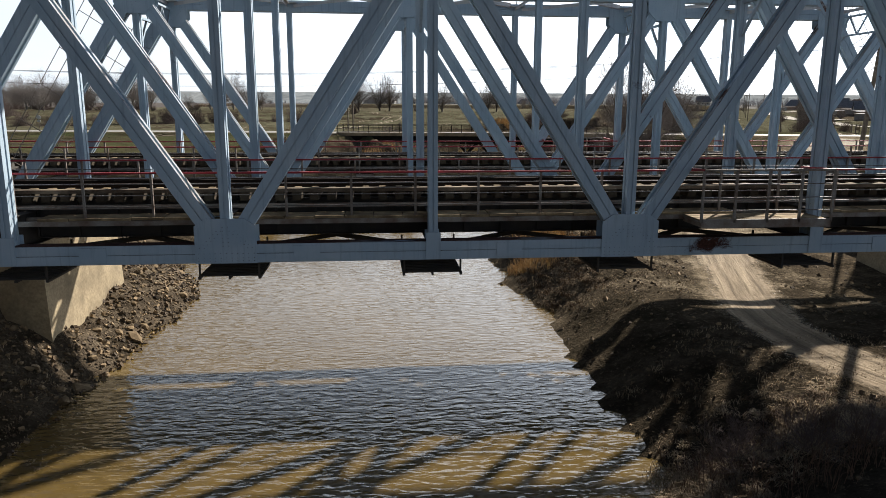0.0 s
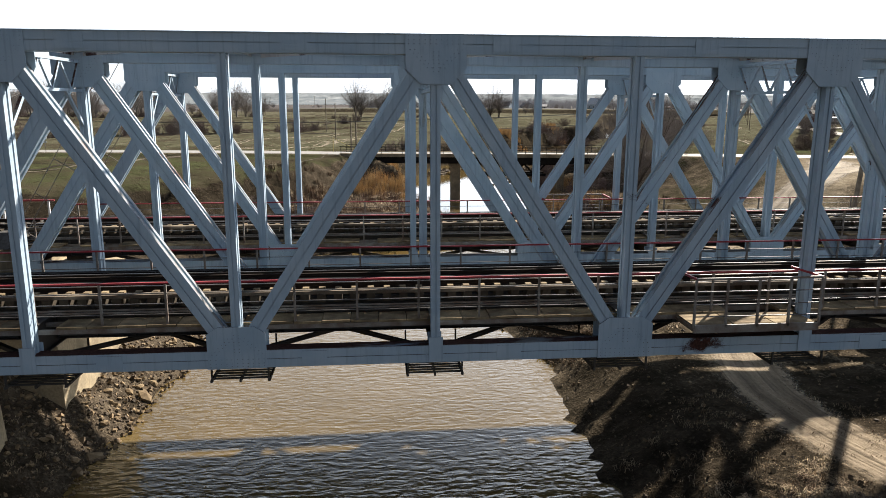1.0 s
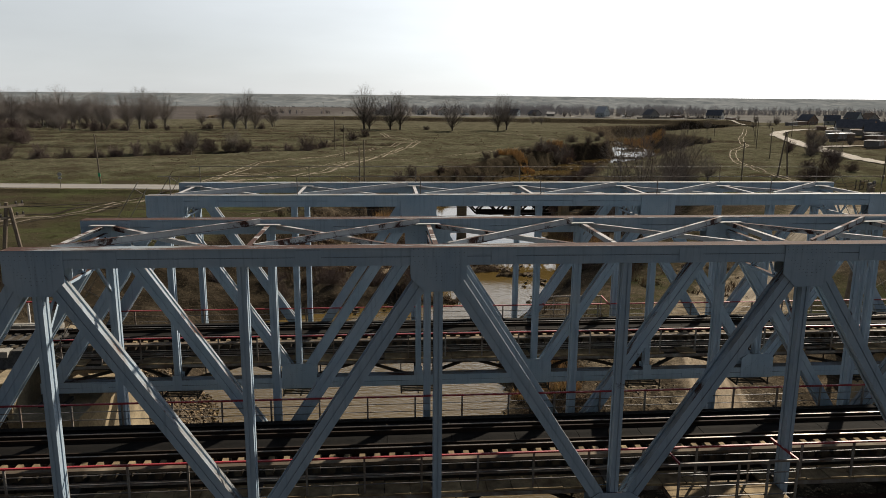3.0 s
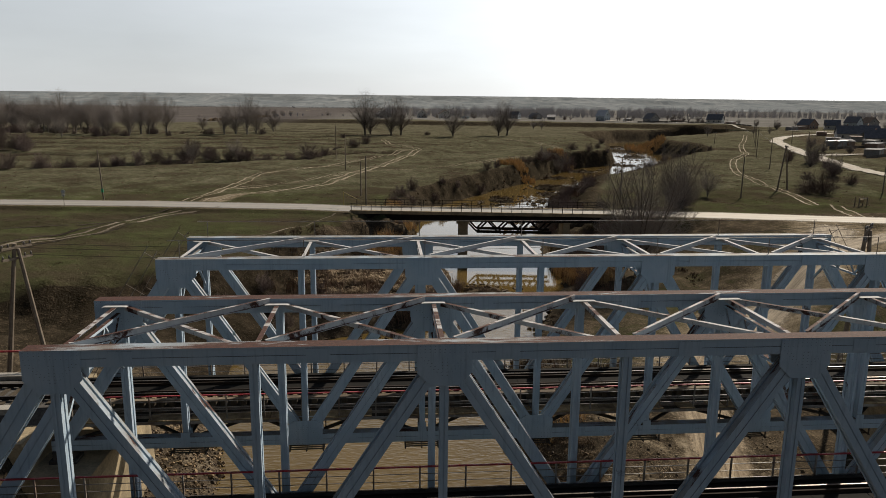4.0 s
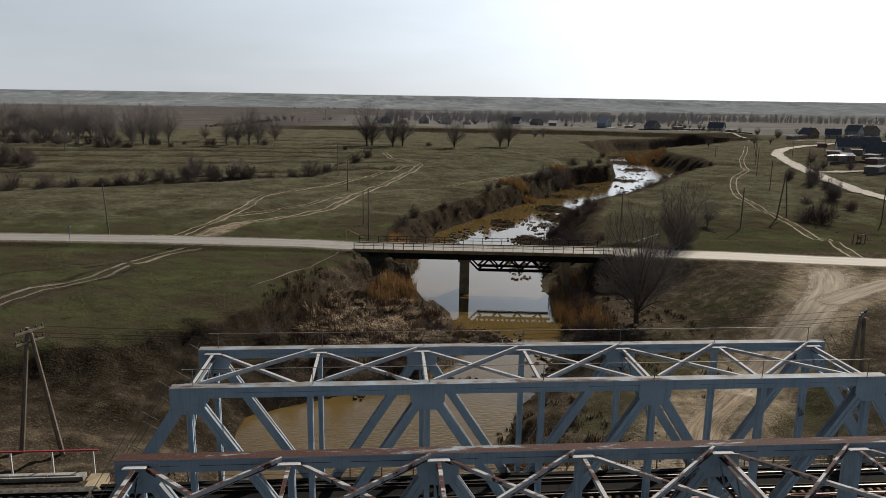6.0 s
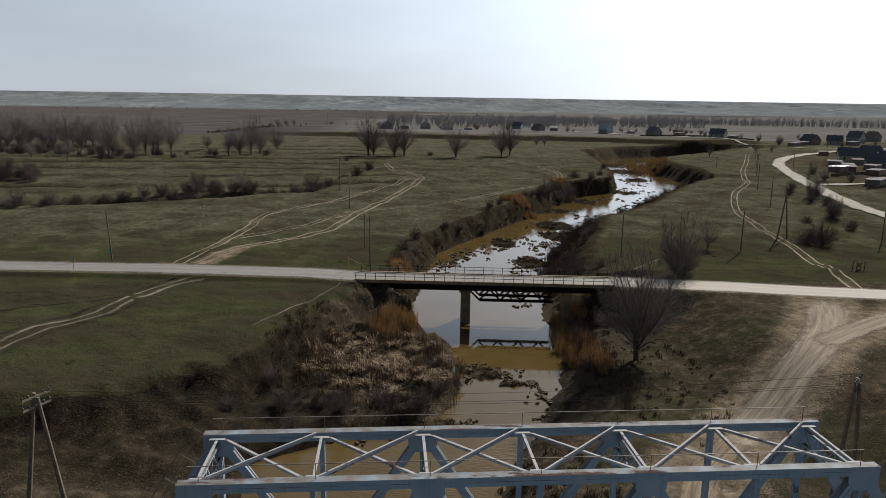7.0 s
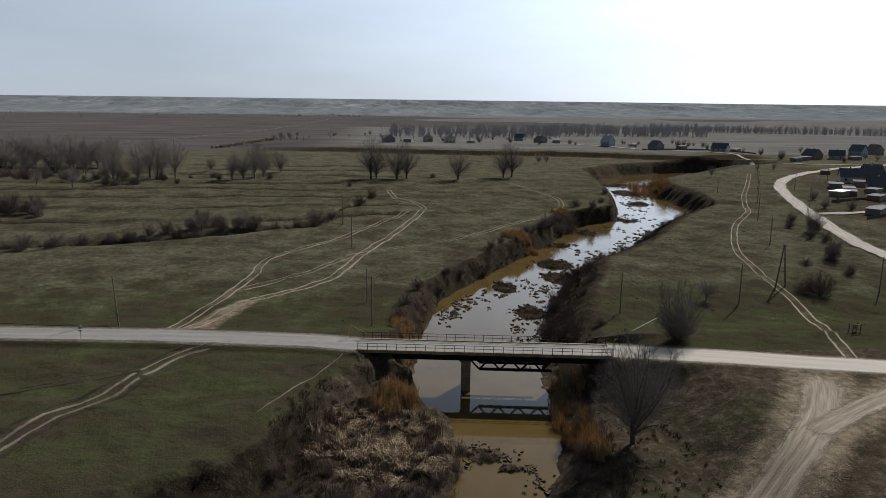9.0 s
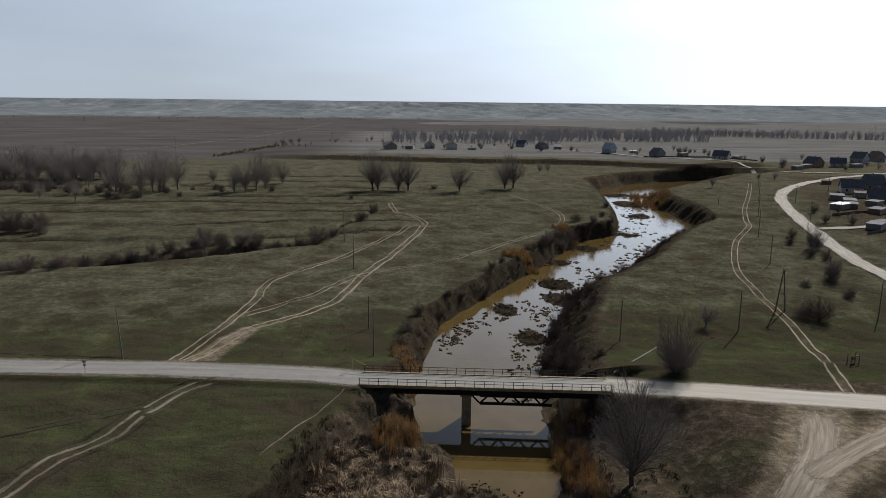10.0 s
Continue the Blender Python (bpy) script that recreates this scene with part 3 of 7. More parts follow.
# mud islets in the river: middle, half axes, height over the water
ISLETS = [(10.6, 64.8, 2.8, 2.4, 0.28), (13.2, 61.3, 1.9, 0.9, 0.12), (3.0, 50.2, 3.2, 1.5, 0.4), (45.2, 174.7, 5, 6, 0.5), (26.6, 149.7, 3.2, 5, 0.4), (28.6, 127.7, 3.2, 5, 0.4), (52, 203, 4, 4, 0.25), (68, 225, 4, 5, 0.25), (92, 253, 4, 5, 0.2), (122, 342, 8, 12, 0.4), (18.7, 137.5, 2.4, 4.5, 0.08), (42.5, 158.5, 4, 7, 0.2), (12.0, 128, 1.2, 2.5, 0.05), (113, 300, 5, 7, 0.2), (128, 378, 9, 7, 0.3)]


def land(x, y):
    """Height and the shares of bare soil, dust, ploughed land and hillside at plan points (arrays)."""
    x, y = np.asarray(x, float), np.asarray(y, float)
    plain = np.interp(y, PLAIN_Y, PLAIN_Z)
    plain = plain + 0.5 * fbm(x / 40, y / 40, 3, 11) * smooth((np.abs(x - 10) + np.abs(y - 60)) / 120)
    # shallow terraces of the old meadow
    terrace = np.abs(vnoise(x / 110 + 3, y / 24, 21))
    plain = plain + 0.9 * terrace * smooth((y - 150) / 60) * smooth((900 - y) / 300)
    left, right = river_left(y), river_right(y)
    dl, dr = left - x, x - right
    rough = fbm(x / 3.2, y / 3.2, 4, 31)
    # west side, south of the road: a scarp down to low ground and marsh
    top = np.interp(x, SCARP_X, SCARP_Y) + 3.2 * vnoise(x / 6, y * 0, 33) + 1.6 * vnoise(x / 1.9, y * 0, 34)
    low = np.interp(x, [-60, -30, -20, -13], [-2.4, -2.9, -4.2, -5.3])
    near = np.interp(x, [-60, -30, -21, -17, -14, -12.5], [-2.6, -2.9, -3.9, -4.5, -4.95, -5.6])
    low = low + (near - low) * smooth((34 - y) / 10)
    run = np.interp(x, [-40, -20, -10], [8, 8, 12])
    level = smooth((y - top) / run + 1)
    level = np.where(y > 92, 1.0, level)
    ground_l = low + (plain - low) * level + 1.15 * rough * (level < 0.98) * (y > 24)
    # east side: low shelf, then up to the road's level
    shelf = np.interp(y, [-40, 15, 30, 84, 92], [-5.0, -4.9, -4.5, -4.4, -3.0])
    rise = smooth((x - 33) / 14)
    ground_r = np.where(y < 94, shelf + (np.interp(y, [0, 40, 60], [-3.0, -0.8, -0.2]) - shelf) * rise, plain)
    ground_r = ground_r + 0.5 * rough * (y < 94) * (1 - rise) * smooth(dr / 6) * np.where(y < 32, 0.35, 1.0)
    width_l = np.interp(y, [-30, -6, 2, 20, 34, 46, 52, 84, 94, 110, 260, 300, 370, 440, 474], [12, 8, 4.6, 4.4, 6, 4, 3, 3, 6, 4, 4, 5, 7, 12, 14])
    width_r = np.interp(y, [-30, 25, 40, 84, 94, 240, 262, 290, 350, 400, 470], [5, 5, 6, 6, 11, 12, 9, 9, 11, 40, 50])
    prof = lambda d, w: np.where(d > 0, smooth(np.clip(d / w, 0, 1) ** 0.85), 0)
    h_l = WATER_Z + 0.04 + (ground_l - WATER_Z) * prof(dl + 1.2 * rough * (dl > 0.6), width_l)
    h_r = WATER_Z + 0.04 + (ground_r - WATER_Z) * prof(dr + np.where(y < 30, 0.8, 1.6) * rough * (dr > 0.6), width_r)
    bed = WATER_Z - 0.25 - 0.9 * smooth(np.minimum(-dl, -dr) / 4)
    for ix_, iy_, rx_, ry_, top_ in ISLETS:
        far_ = np.hypot((x - ix_) / rx_, (y - iy_) / ry_)
        near_ = far_ < 1.6
        bed = np.where(near_, np.maximum(bed, WATER_Z - 0.45 + (top_ + 0.45) * smooth((1.35 - far_) / 0.7) + 0.5 * rough * (far_ < 1.3)), bed)
    river_on = (y < 474)
    z = np.where(river_on, np.where(dl > 0, h_l, np.where(dr > 0, h_r, bed)), plain)
    d_shore = np.where(river_on, np.maximum(dl, dr), 999)
    in_bank = np.where(dl > 0, 1 - smooth((dl / width_l - 0.85) / 0.35), np.where(dr > 0, 1 - smooth((dr / width_r - 0.8) / 0.5), 1.0)) * river_on
    soil = in_bank * 0.9
    soil = np.where((y < 92) & (dl > 0), np.maximum(soil, 0.85 * (1 - smooth((level - np.interp(x, [-40, -30, -16], [0.6, 0.7, 0.9])) / 0.1))), soil)
    soil = np.where((y < 84) & (dr > 0), np.maximum(soil, 0.6 + 0.3 * smooth((30 - y) / 8) * smooth((40 - x) / 6) + 0.35 * vnoise(x / 9, y / 9, 35)), soil)
    # trodden yards in the village
    yards = smooth((x - 160 - 0.42 * (y - 230)) / 14) * smooth((y - 205) / 20) * smooth((440 - y) / 30)
    soil = np.maximum(soil, yards * (0.62 + 0.5 * vnoise(x / 14, y / 14, 39)))
    # the cut bank of an old bend, beyond the meadow
    bend = np.interp(x, [-160, -42, 43, 126, 191, 216, 232, 300], [545, 531, 509, 498, 470, 462, 474, 500]) + 6 * vnoise(x / 40, 0 * x, 41)
    here = smooth((x + 130) / 50) * smooth((300 - x) / 50)
    z = z + 2.6 * smooth((y - bend) / 9) * here * (1 - smooth((y - bend - 60) / 200))
    soil = np.maximum(soil, (np.abs(y - bend - 3) < 8) * 1.0 * here)
    # ditch with scrub across the meadow
    ditch = np.interp(x, DITCH_X, DITCH_Y) + 5 * vnoise(x / 25, 0 * x, 43)
    dd = np.abs(y - ditch)
    dm = smooth((-6 - x) / 10) * smooth((x + 330) / 60)
    z = z - 1.6 * (1 - smooth(dd / 6)) * dm
    soil = np.maximum(soil, (1 - smooth((dd - 1) / 5)) * dm * 0.8)
    # low banks between the terraces
    banks = (1 - smooth((dd - 0.5) / 4)) * dm * 0.6
    for k, (c0, sl) in enumerate(((246, 0.05), (268, 0.0), (292, -0.02), (318, 0.03), (352, -0.04), (380, 0.02), (405, 0.03), (228, 0.12))):
        edge = c0 + sl * x + 10 * vnoise(x / 45 + k, 0 * x, 44 + k)
        reach = smooth((30 - x) / 40) * smooth((x + 320) / 80)
        z = z + 0.8 * smooth((y - edge) / 3) * reach * (1 - smooth((y - edge - 8) / 30))
        banks = np.maximum(banks, (1 - smooth((np.abs(y - edge - 0.6) - 0.2) / 0.8)) * reach)
        soil = np.maximum(soil, (np.abs(y - edge - 0.8) < 1.1) * 0.8 * reach * (vnoise(x / 30 + 5 * k, 0 * x, 54) > -0.22))
    # railway banks
    for sgn, end in ((-1, -18.2), (1, 29.2)):
        past = (end - x) if sgn < 0 else (x - end)
        off = np.clip(np.abs(y - 8.75) - 9.5, 0, None)
        bank = 1.02 - off / 1.5
        bank = np.where(past > 0, bank, bank + past * 4.0)
        soil = np.where((bank > z) & (off > 0), 0.8, soil)
        z = np.maximum(z, bank + 0.25 * rough * (off > 0))
    # road bank
    ry = np.interp(x, ROAD_X, ROAD_Y)
    off = np.clip(np.abs(y - ry) - 4.3, 0, None)
    past = np.maximum(GAP_L - x, x - GAP_R)
    crown = -0.05 - off / 1.6
    crown = np.where(past > 0, crown, crown + past * 0.95)
    up = crown > z
    soil = np.where(up & (off > 0.5), np.maximum(soil, 0.5), soil)
    z = np.where(up, crown + 0.12 * rough * (off > 0.5), z)
    near_road = (off < 0.3) & (past > 0)
    z = np.where(near_road, np.minimum(z, -0.05), z)
    # worn ground where the dirt tracks meet the road
    d1 = np.minimum(off_line(x, y, DIRT_LINE), off_line(x, y, DIRT_SIDE) + 0.8)
    dust = 0.78 * (1 - smooth((d1 - 1.2) / np.where(y > 26, 8.0, 1.2))) * (1 - 0.6 * smooth((11 - y) / 4))
    # pale trodden streaks on the shelf beside the track
    dust = np.maximum(dust, (0.36 + 0.6 * vnoise((x + 0.45 * y) / 0.8, y / 5, 40)) * smooth((dr - 2.5) / 2) * (x > 0) * smooth((y - 7) / 3) * smooth((30 - y) / 5) * smooth((25 - x) / 4))
    d2 = np.hypot((x + 37) / 7, (y - 103) / 5)
    dust = np.maximum(dust, 0.55 * (1 - smooth(d2 - 0.3)))
    dust = np.maximum(dust, 0.5 * (1 - smooth((np.abs(y - ry) - 3.4) / 1.4)) * (past > 0))
    on_plain = (y > 40) & (y < 420) & (np.abs(x - 80) < 170)
    xx, yy = x[on_plain], y[on_plain]
    d3 = np.full(xx.shape, 1e9)
    for pts_, gauge_, rut_, seed_, look_ in TRACKS[:4]:
        d3 = np.minimum(d3, off_line(xx, yy, pts_) - rut_)
    worn_ = np.zeros(x.shape)
    worn_[on_plain] = (0.34 + 0.2 * vnoise(xx / 5, yy / 5, 37)) * (1 - smooth(d3 / 1.9))
    dust = np.maximum(dust, worn_)
    dust = np.maximum(dust, (0.34 + 0.4 * vnoise(x / 2.5, y / 2.5, 38)) * (x < -9) * (dl > 0.4) * smooth((y - 7) / 3) * smooth((31 - y) / 5) * smooth((x + 19) / 3))
    d4 = off_line(x, y, [(-37, 101), (-34, 112), (-30.5, 121)])
    dust = np.maximum(dust, 0.66 * (1 - smooth((d4 - 1.5 + 0.03 * (y - 101)) / 4)) * (y > 96))
    # rough ground, hills
    amp = smooth((d1 - 1.5) / 4) * smooth((np.abs(y - ry) - 5) / 6) * np.where(d_shore > 1, 1, 0.15)
    z = z + (0.55 * fbm(x / 7, y / 7, 4, 51) + 0.22 * fbm(x / 2.1, y / 2.1, 3, 53) * (np.abs(y - 60) < 160)) * amp * np.where((y < 30) & (x > 0), 0.5, np.where(np.abs(y - 8.75) < 10, 0.1, 1))
    gully = np.abs(fbm(x / 190, y / 420, 4, 61))
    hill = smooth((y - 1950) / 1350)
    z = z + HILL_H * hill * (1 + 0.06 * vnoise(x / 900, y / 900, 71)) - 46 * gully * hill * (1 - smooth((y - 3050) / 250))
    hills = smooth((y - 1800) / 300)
    plough = smooth((y - 520 - 0.25 * (x + 100)) / 40) * smooth((-20 - x) / 60) + smooth((y - 900) / 80) * smooth((2000 - y) / 200) * (vnoise(x / 260, y / 190, 81) > 0.12)
    # Paler with distance: drier grass, plus haze and backlight put into the colour.
    dry = 0.31 * smooth((y - 95) / 60) + 0.12 * smooth((y - 300) / 120) + 0.55 * smooth((y - bend - 10) / 40) * smooth((x + 150) / 60) + 0.5 * smooth((y - 560) / 80)
    # Dark soil plus painted shade: the scarp face and the bank by the pier.
    dark_and_shaded = (y < 90) * smooth((y - 30) / 8) * smooth((-6 - x) / 8) * (0.95 + 0.5 * vnoise(x / 11, y / 8, 83)) + smooth((8 - y) / 4) * (x < 0) * 0.85
    dark_banks = np.maximum(0.8 * (np.abs(y - bend - 3) < 8) * here, (0.85 - 0.3 * smooth((y - 230) / 40)) * in_bank * (y > 95) * smooth((430 - y) / 60))
    # Shade on the near right bank is painted into the soil here.
    dark_banks = np.maximum(dark_banks, 0.55 * (x > 0) * (y < 14))
    return z, np.clip(soil, 0, 1), dust, np.clip(plough, 0, 1), hills, dry, np.clip(np.maximum(np.maximum(dark_and_shaded, banks), dark_banks), 0, 1)


LAND = {}


def ground_at(x, y):
    """Heights of the built ground at plan points (arrays)."""
    xs, ys, z = LAND["x"], LAND["y"], LAND["z"]
    i = np.clip(np.searchsorted(xs, x) - 1, 0, len(xs) - 2)
    j = np.clip(np.searchsorted(ys, y) - 1, 0, len(ys) - 2)
    u, v = (x - xs[i]) / (xs[i + 1] - xs[i]), (y - ys[j]) / (ys[j + 1] - ys[j])
    return (z[j, i] * (1 - u) + z[j, i + 1] * u) * (1 - v) + (z[j + 1, i] * (1 - u) + z[j + 1, i + 1] * u) * v


def ground_z(x, y):
    return float(ground_at(np.array([x]), np.array([y]))[0])


def spaced(*runs):
    """Coordinates from runs of (start, stop, step at start, step at stop)."""
    out = []
    for a, b_, s0, s1 in runs:
        t = a
        while t < b_:
            out.append(t)
            k = (t - a) / (b_ - a)
            t += s0 + (s1 - s0) * k
    out.append(runs[-1][1])
    return np.array(out)


def grid_mesh(name, xs, ys, zs, material, layers=()):
    nx, ny = len(xs), len(ys)
    X, Y = np.meshgrid(xs, ys)
    co = np.stack([X, Y, zs], -1).reshape(-1, 3)
    i = np.arange((ny - 1) * nx).reshape(ny - 1, nx)[:, :-1].ravel()
    quads = np.stack([i, i + 1, i + nx + 1, i + nx], 1)
    me = bpy.data.meshes.new(name)
    me.vertices.add(len(co))
    me.vertices.foreach_set("co", co.ravel())
    me.loops.add(quads.size)
    me.loops.foreach_set("vertex_index", quads.ravel())
    me.polygons.add(len(quads))
    me.polygons.foreach_set("loop_start", np.arange(len(quads)) * 4)
    me.update(calc_edges=True)
    me.validate()
    me.polygons.foreach_set("use_smooth", np.ones(len(quads), dtype=bool))
    for key, values in layers:
        me.attributes.new(key, "FLOAT", "POINT").data.foreach_set("value", values.ravel().astype(np.float32))
    me.materials.append(material)
    return me


def build_ground():
    xs = spaced((-4200, -2100, 150, 60), (-2100, -600, 32, 24), (-600, -130, 24, 4), (-130, -48, 4, 0.8), (-48, 84, 0.62, 0.7), (84, 170, 0.8, 2.0), (170, 600, 2.5, 24), (600, 2100, 24, 32), (2100, 4200, 60, 150))
    ys = spaced((-300, -40, 30, 3), (-40, -6, 2, 0.7), (-6, 98, 0.6, 0.6), (98, 300, 0.7, 1.6), (300, 520, 1.6, 3.0), (520, 1000, 4, 20), (1000, 2200, 25, 40), (2200, 3600, 25, 25), (3600, 4400, 60, 200))
    X, Y = np.meshgrid(xs, ys)
    z, soil, dust, plough, hill, dry, dark_and_shaded = land(X, Y)
    LAND.update(x=xs, y=ys, z=z)
    me = grid_mesh("ground", xs, ys, z, GROUND, (("soil", soil), ("dust", dust), ("plough", plough), ("hill", hill), ("dry", dry), ("dark_and_shaded", dark_and_shaded)))
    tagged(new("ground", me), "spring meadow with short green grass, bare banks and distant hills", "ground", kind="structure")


build_ground()
river = Geo()
river.v = [(-90, -120, WATER_Z), (330, -120, WATER_Z), (330, 490, WATER_Z), (-90, 490, WATER_Z)]
river.f = [(0, 1, 2, 3)]
solid("water", river, WATER, "muddy brown river with small ripples between bare banks", "water", kind="structure")

# ---- the railway bridges ----
TOP_Z, LOW_Z = 8.68, 0.22            # middles of the chords
TRUSS_Y = (0.25, 5.4)                # middles of the two trusses of a bridge
TOP_X = (-11.0, 0.0, 11.0, 22.0)
LOW_X = (-5.5, 5.5, 16.5)
END_X = (-16.5, 27.5)
PANEL_X = [-16.5 + 5.5 * i for i in range(9)]
YVEC = (0, 1, 0)


def built_up(p, q, w, depth, slit=0.03):
    """A riveted member from p to q in a truss's plane: two angles on both faces with a slit between them."""
    a, s, k, d = w / 2, slit / 2, 0.4 * w, depth / 2
    half = [(-a, -d), (-s, -d), (-s, 0.025 - d), (s, 0.025 - d), (s, -d), (a, -d), (a, 0.135 - d), (k, 0.135 - d)]
    outline = half + [(k, d - 0.135), (a, d - 0.135), (a, d), (s, d), (s, d - 0.025), (-s, d - 0.025), (-s, d), (-a, d), (-a, d - 0.135), (-k, d - 0.135), (-k, 0.135 - d), (-a, 0.135 - d)]
    p, q = Vector(p), Vector(q)
    n = (q - p).normalized()
    across = n.cross(Vector(YVEC)).normalized()
    up = across.cross(n)
    g = Geo()
    m = len(outline)
    for c in (p, q):
        g.v += [tuple(c + across * u + up * v) for u, v in outline]
    g.f += [tuple(range(m)), tuple(reversed(range(m, 2 * m)))]
    for i in range(m):
        t = (i + 1) % m
        g.f.append((t, i, m + i, m + t))
    return g


def chord(x0, x1, z, cover):
    """A riveted chord: web box, flange angles, a seam along the middle and a cover plate on top."""
    g = Geo()
    g.box(x0, x1, -0.21, 0.21, z - 0.2, z + 0.2)
    for side in (-1, 1):
        for lo, hi in ((z - 0.235, z - 0.012), (z + 0.012, z + 0.235)):
            y = side * 0.225
            g.box(x0, x1, y - 0.016, y + 0.016, lo, hi)
    g.box(x0, x1, -0.235, 0.235, z - 0.255, z - 0.225)
    if cover:
        g.box(x0 - 0.05, x1 + 0.05, -0.27, 0.27, z + 0.236, z + 0.262)
    else:
        g.box(x0, x1, -0.235, 0.235, z + 0.225, z + 0.25)
    # splice plates
    for x in np.arange(x0 + 2.6, x1 - 1.0, 5.5):
        for side in (-1, 1):
            g.box(x - 0.35, x + 0.35, side * 0.252 - 0.008, side * 0.252 + 0.008, z - 0.2, z + 0.2)
    return g


def gusset(up):
    """The two joint plates round (0, 0); up: for a bottom joint, with the members rising from it."""
    if up:
        outline = [(-0.8, -0.26), (0.8, -0.26), (0.8, 0.74), (0.5, 0.94), (-0.5, 0.94), (-0.8, 0.74)]
    else:
        outline = [(-0.8, 0.262), (-0.8, -0.62), (-0.4, -1.02), (0.4, -1.02), (0.8, -0.62), (0.8, 0.262)]
    g = Geo()
    for side in (-1, 1):
        g.prism(outline, side * 0.258 - 0.012, side * 0.258 + 0.012)
    return g


def rivets(up):
    g = Geo()
    spots = []
    for i in range(11):
        for z in ((-0.2, -0.12, 0.0) if up else (0.2, 0.1, 0.0)):
            spots.append((-0.72 + 0.144 * i, z))
    s = 1 if up else -1
    for i in range(6):
        for a in (-0.06, 0.06):
            spots.append((0.62 - 0.09 * i + a, s * (0.5 - 0.09 * (5 - i)) + 0.1 * s))
            spots.append((-0.62 + 0.09 * i + a, s * (0.5 - 0.09 * (5 - i)) + 0.1 * s))
        spots.append((-0.07, s * (0.2 + 0.1 * i)))
        spots.append((0.07, s * (0.2 + 0.1 * i)))
    for side in (-1, 1):
        for x, z in spots:
            g.tube((x, side * 0.268, z), (x, side * 0.282, z), 0.019, 0.011, 5)
    return g


def lattice(x, y0, y1, z0, z1, n):
    """A lattice frame across a bridge, with knee braces at both ends."""
    g = Geo()
    for z in (z0, z1):
        g.bar((x, y0, z), (x, y1, z), 0.14, 0.09)
    w = (y1 - y0) / n
    for i in range(n):
        a, b_ = ((z0, z1), (z1, z0))[i % 2]
        g.bar((x, y0 + i * w, a), (x, y0 + (i + 1) * w, b_), 0.06, 0.07)
    for y, s in ((y0, 1), (y1, -1)):
        g.bar((x, y, z0 - 1.1), (x, y + 1.1 * s, z0), 0.09, 0.1)
    return g


def top_brace(p, q):
    """A light angle bar of the bracing between the chords."""
    g = Geo()
    g.bar(p, q, 0.15, 0.016)
    g.bar(p, q, 0.016, 0.14, du=-0.067, dv=-0.07)
    return g


def deep_brace(p, q):
    """A heavier bar of the bracing: two flanges and a standing web."""
    g = Geo()
    g.bar(p, q, 0.17, 0.016)
    g.bar(p, q, 0.014, 0.19, du=0.0, dv=0.095)
    g.bar(p, q, 0.1, 0.014, dv=0.19)
    return g


def rail_run(x0, x1, y, z):
    """Foot, web and head of a rail."""
    g = Geo()
    g.box(x0, x1, y - 0.066, y + 0.066, z, z + 0.022)
    g.box(x0, x1, y - 0.012, y + 0.012, z + 0.022, z + 0.125)
    g.box(x0, x1, y - 0.036, y + 0.036, z + 0.125, z + 0.152)
    return g


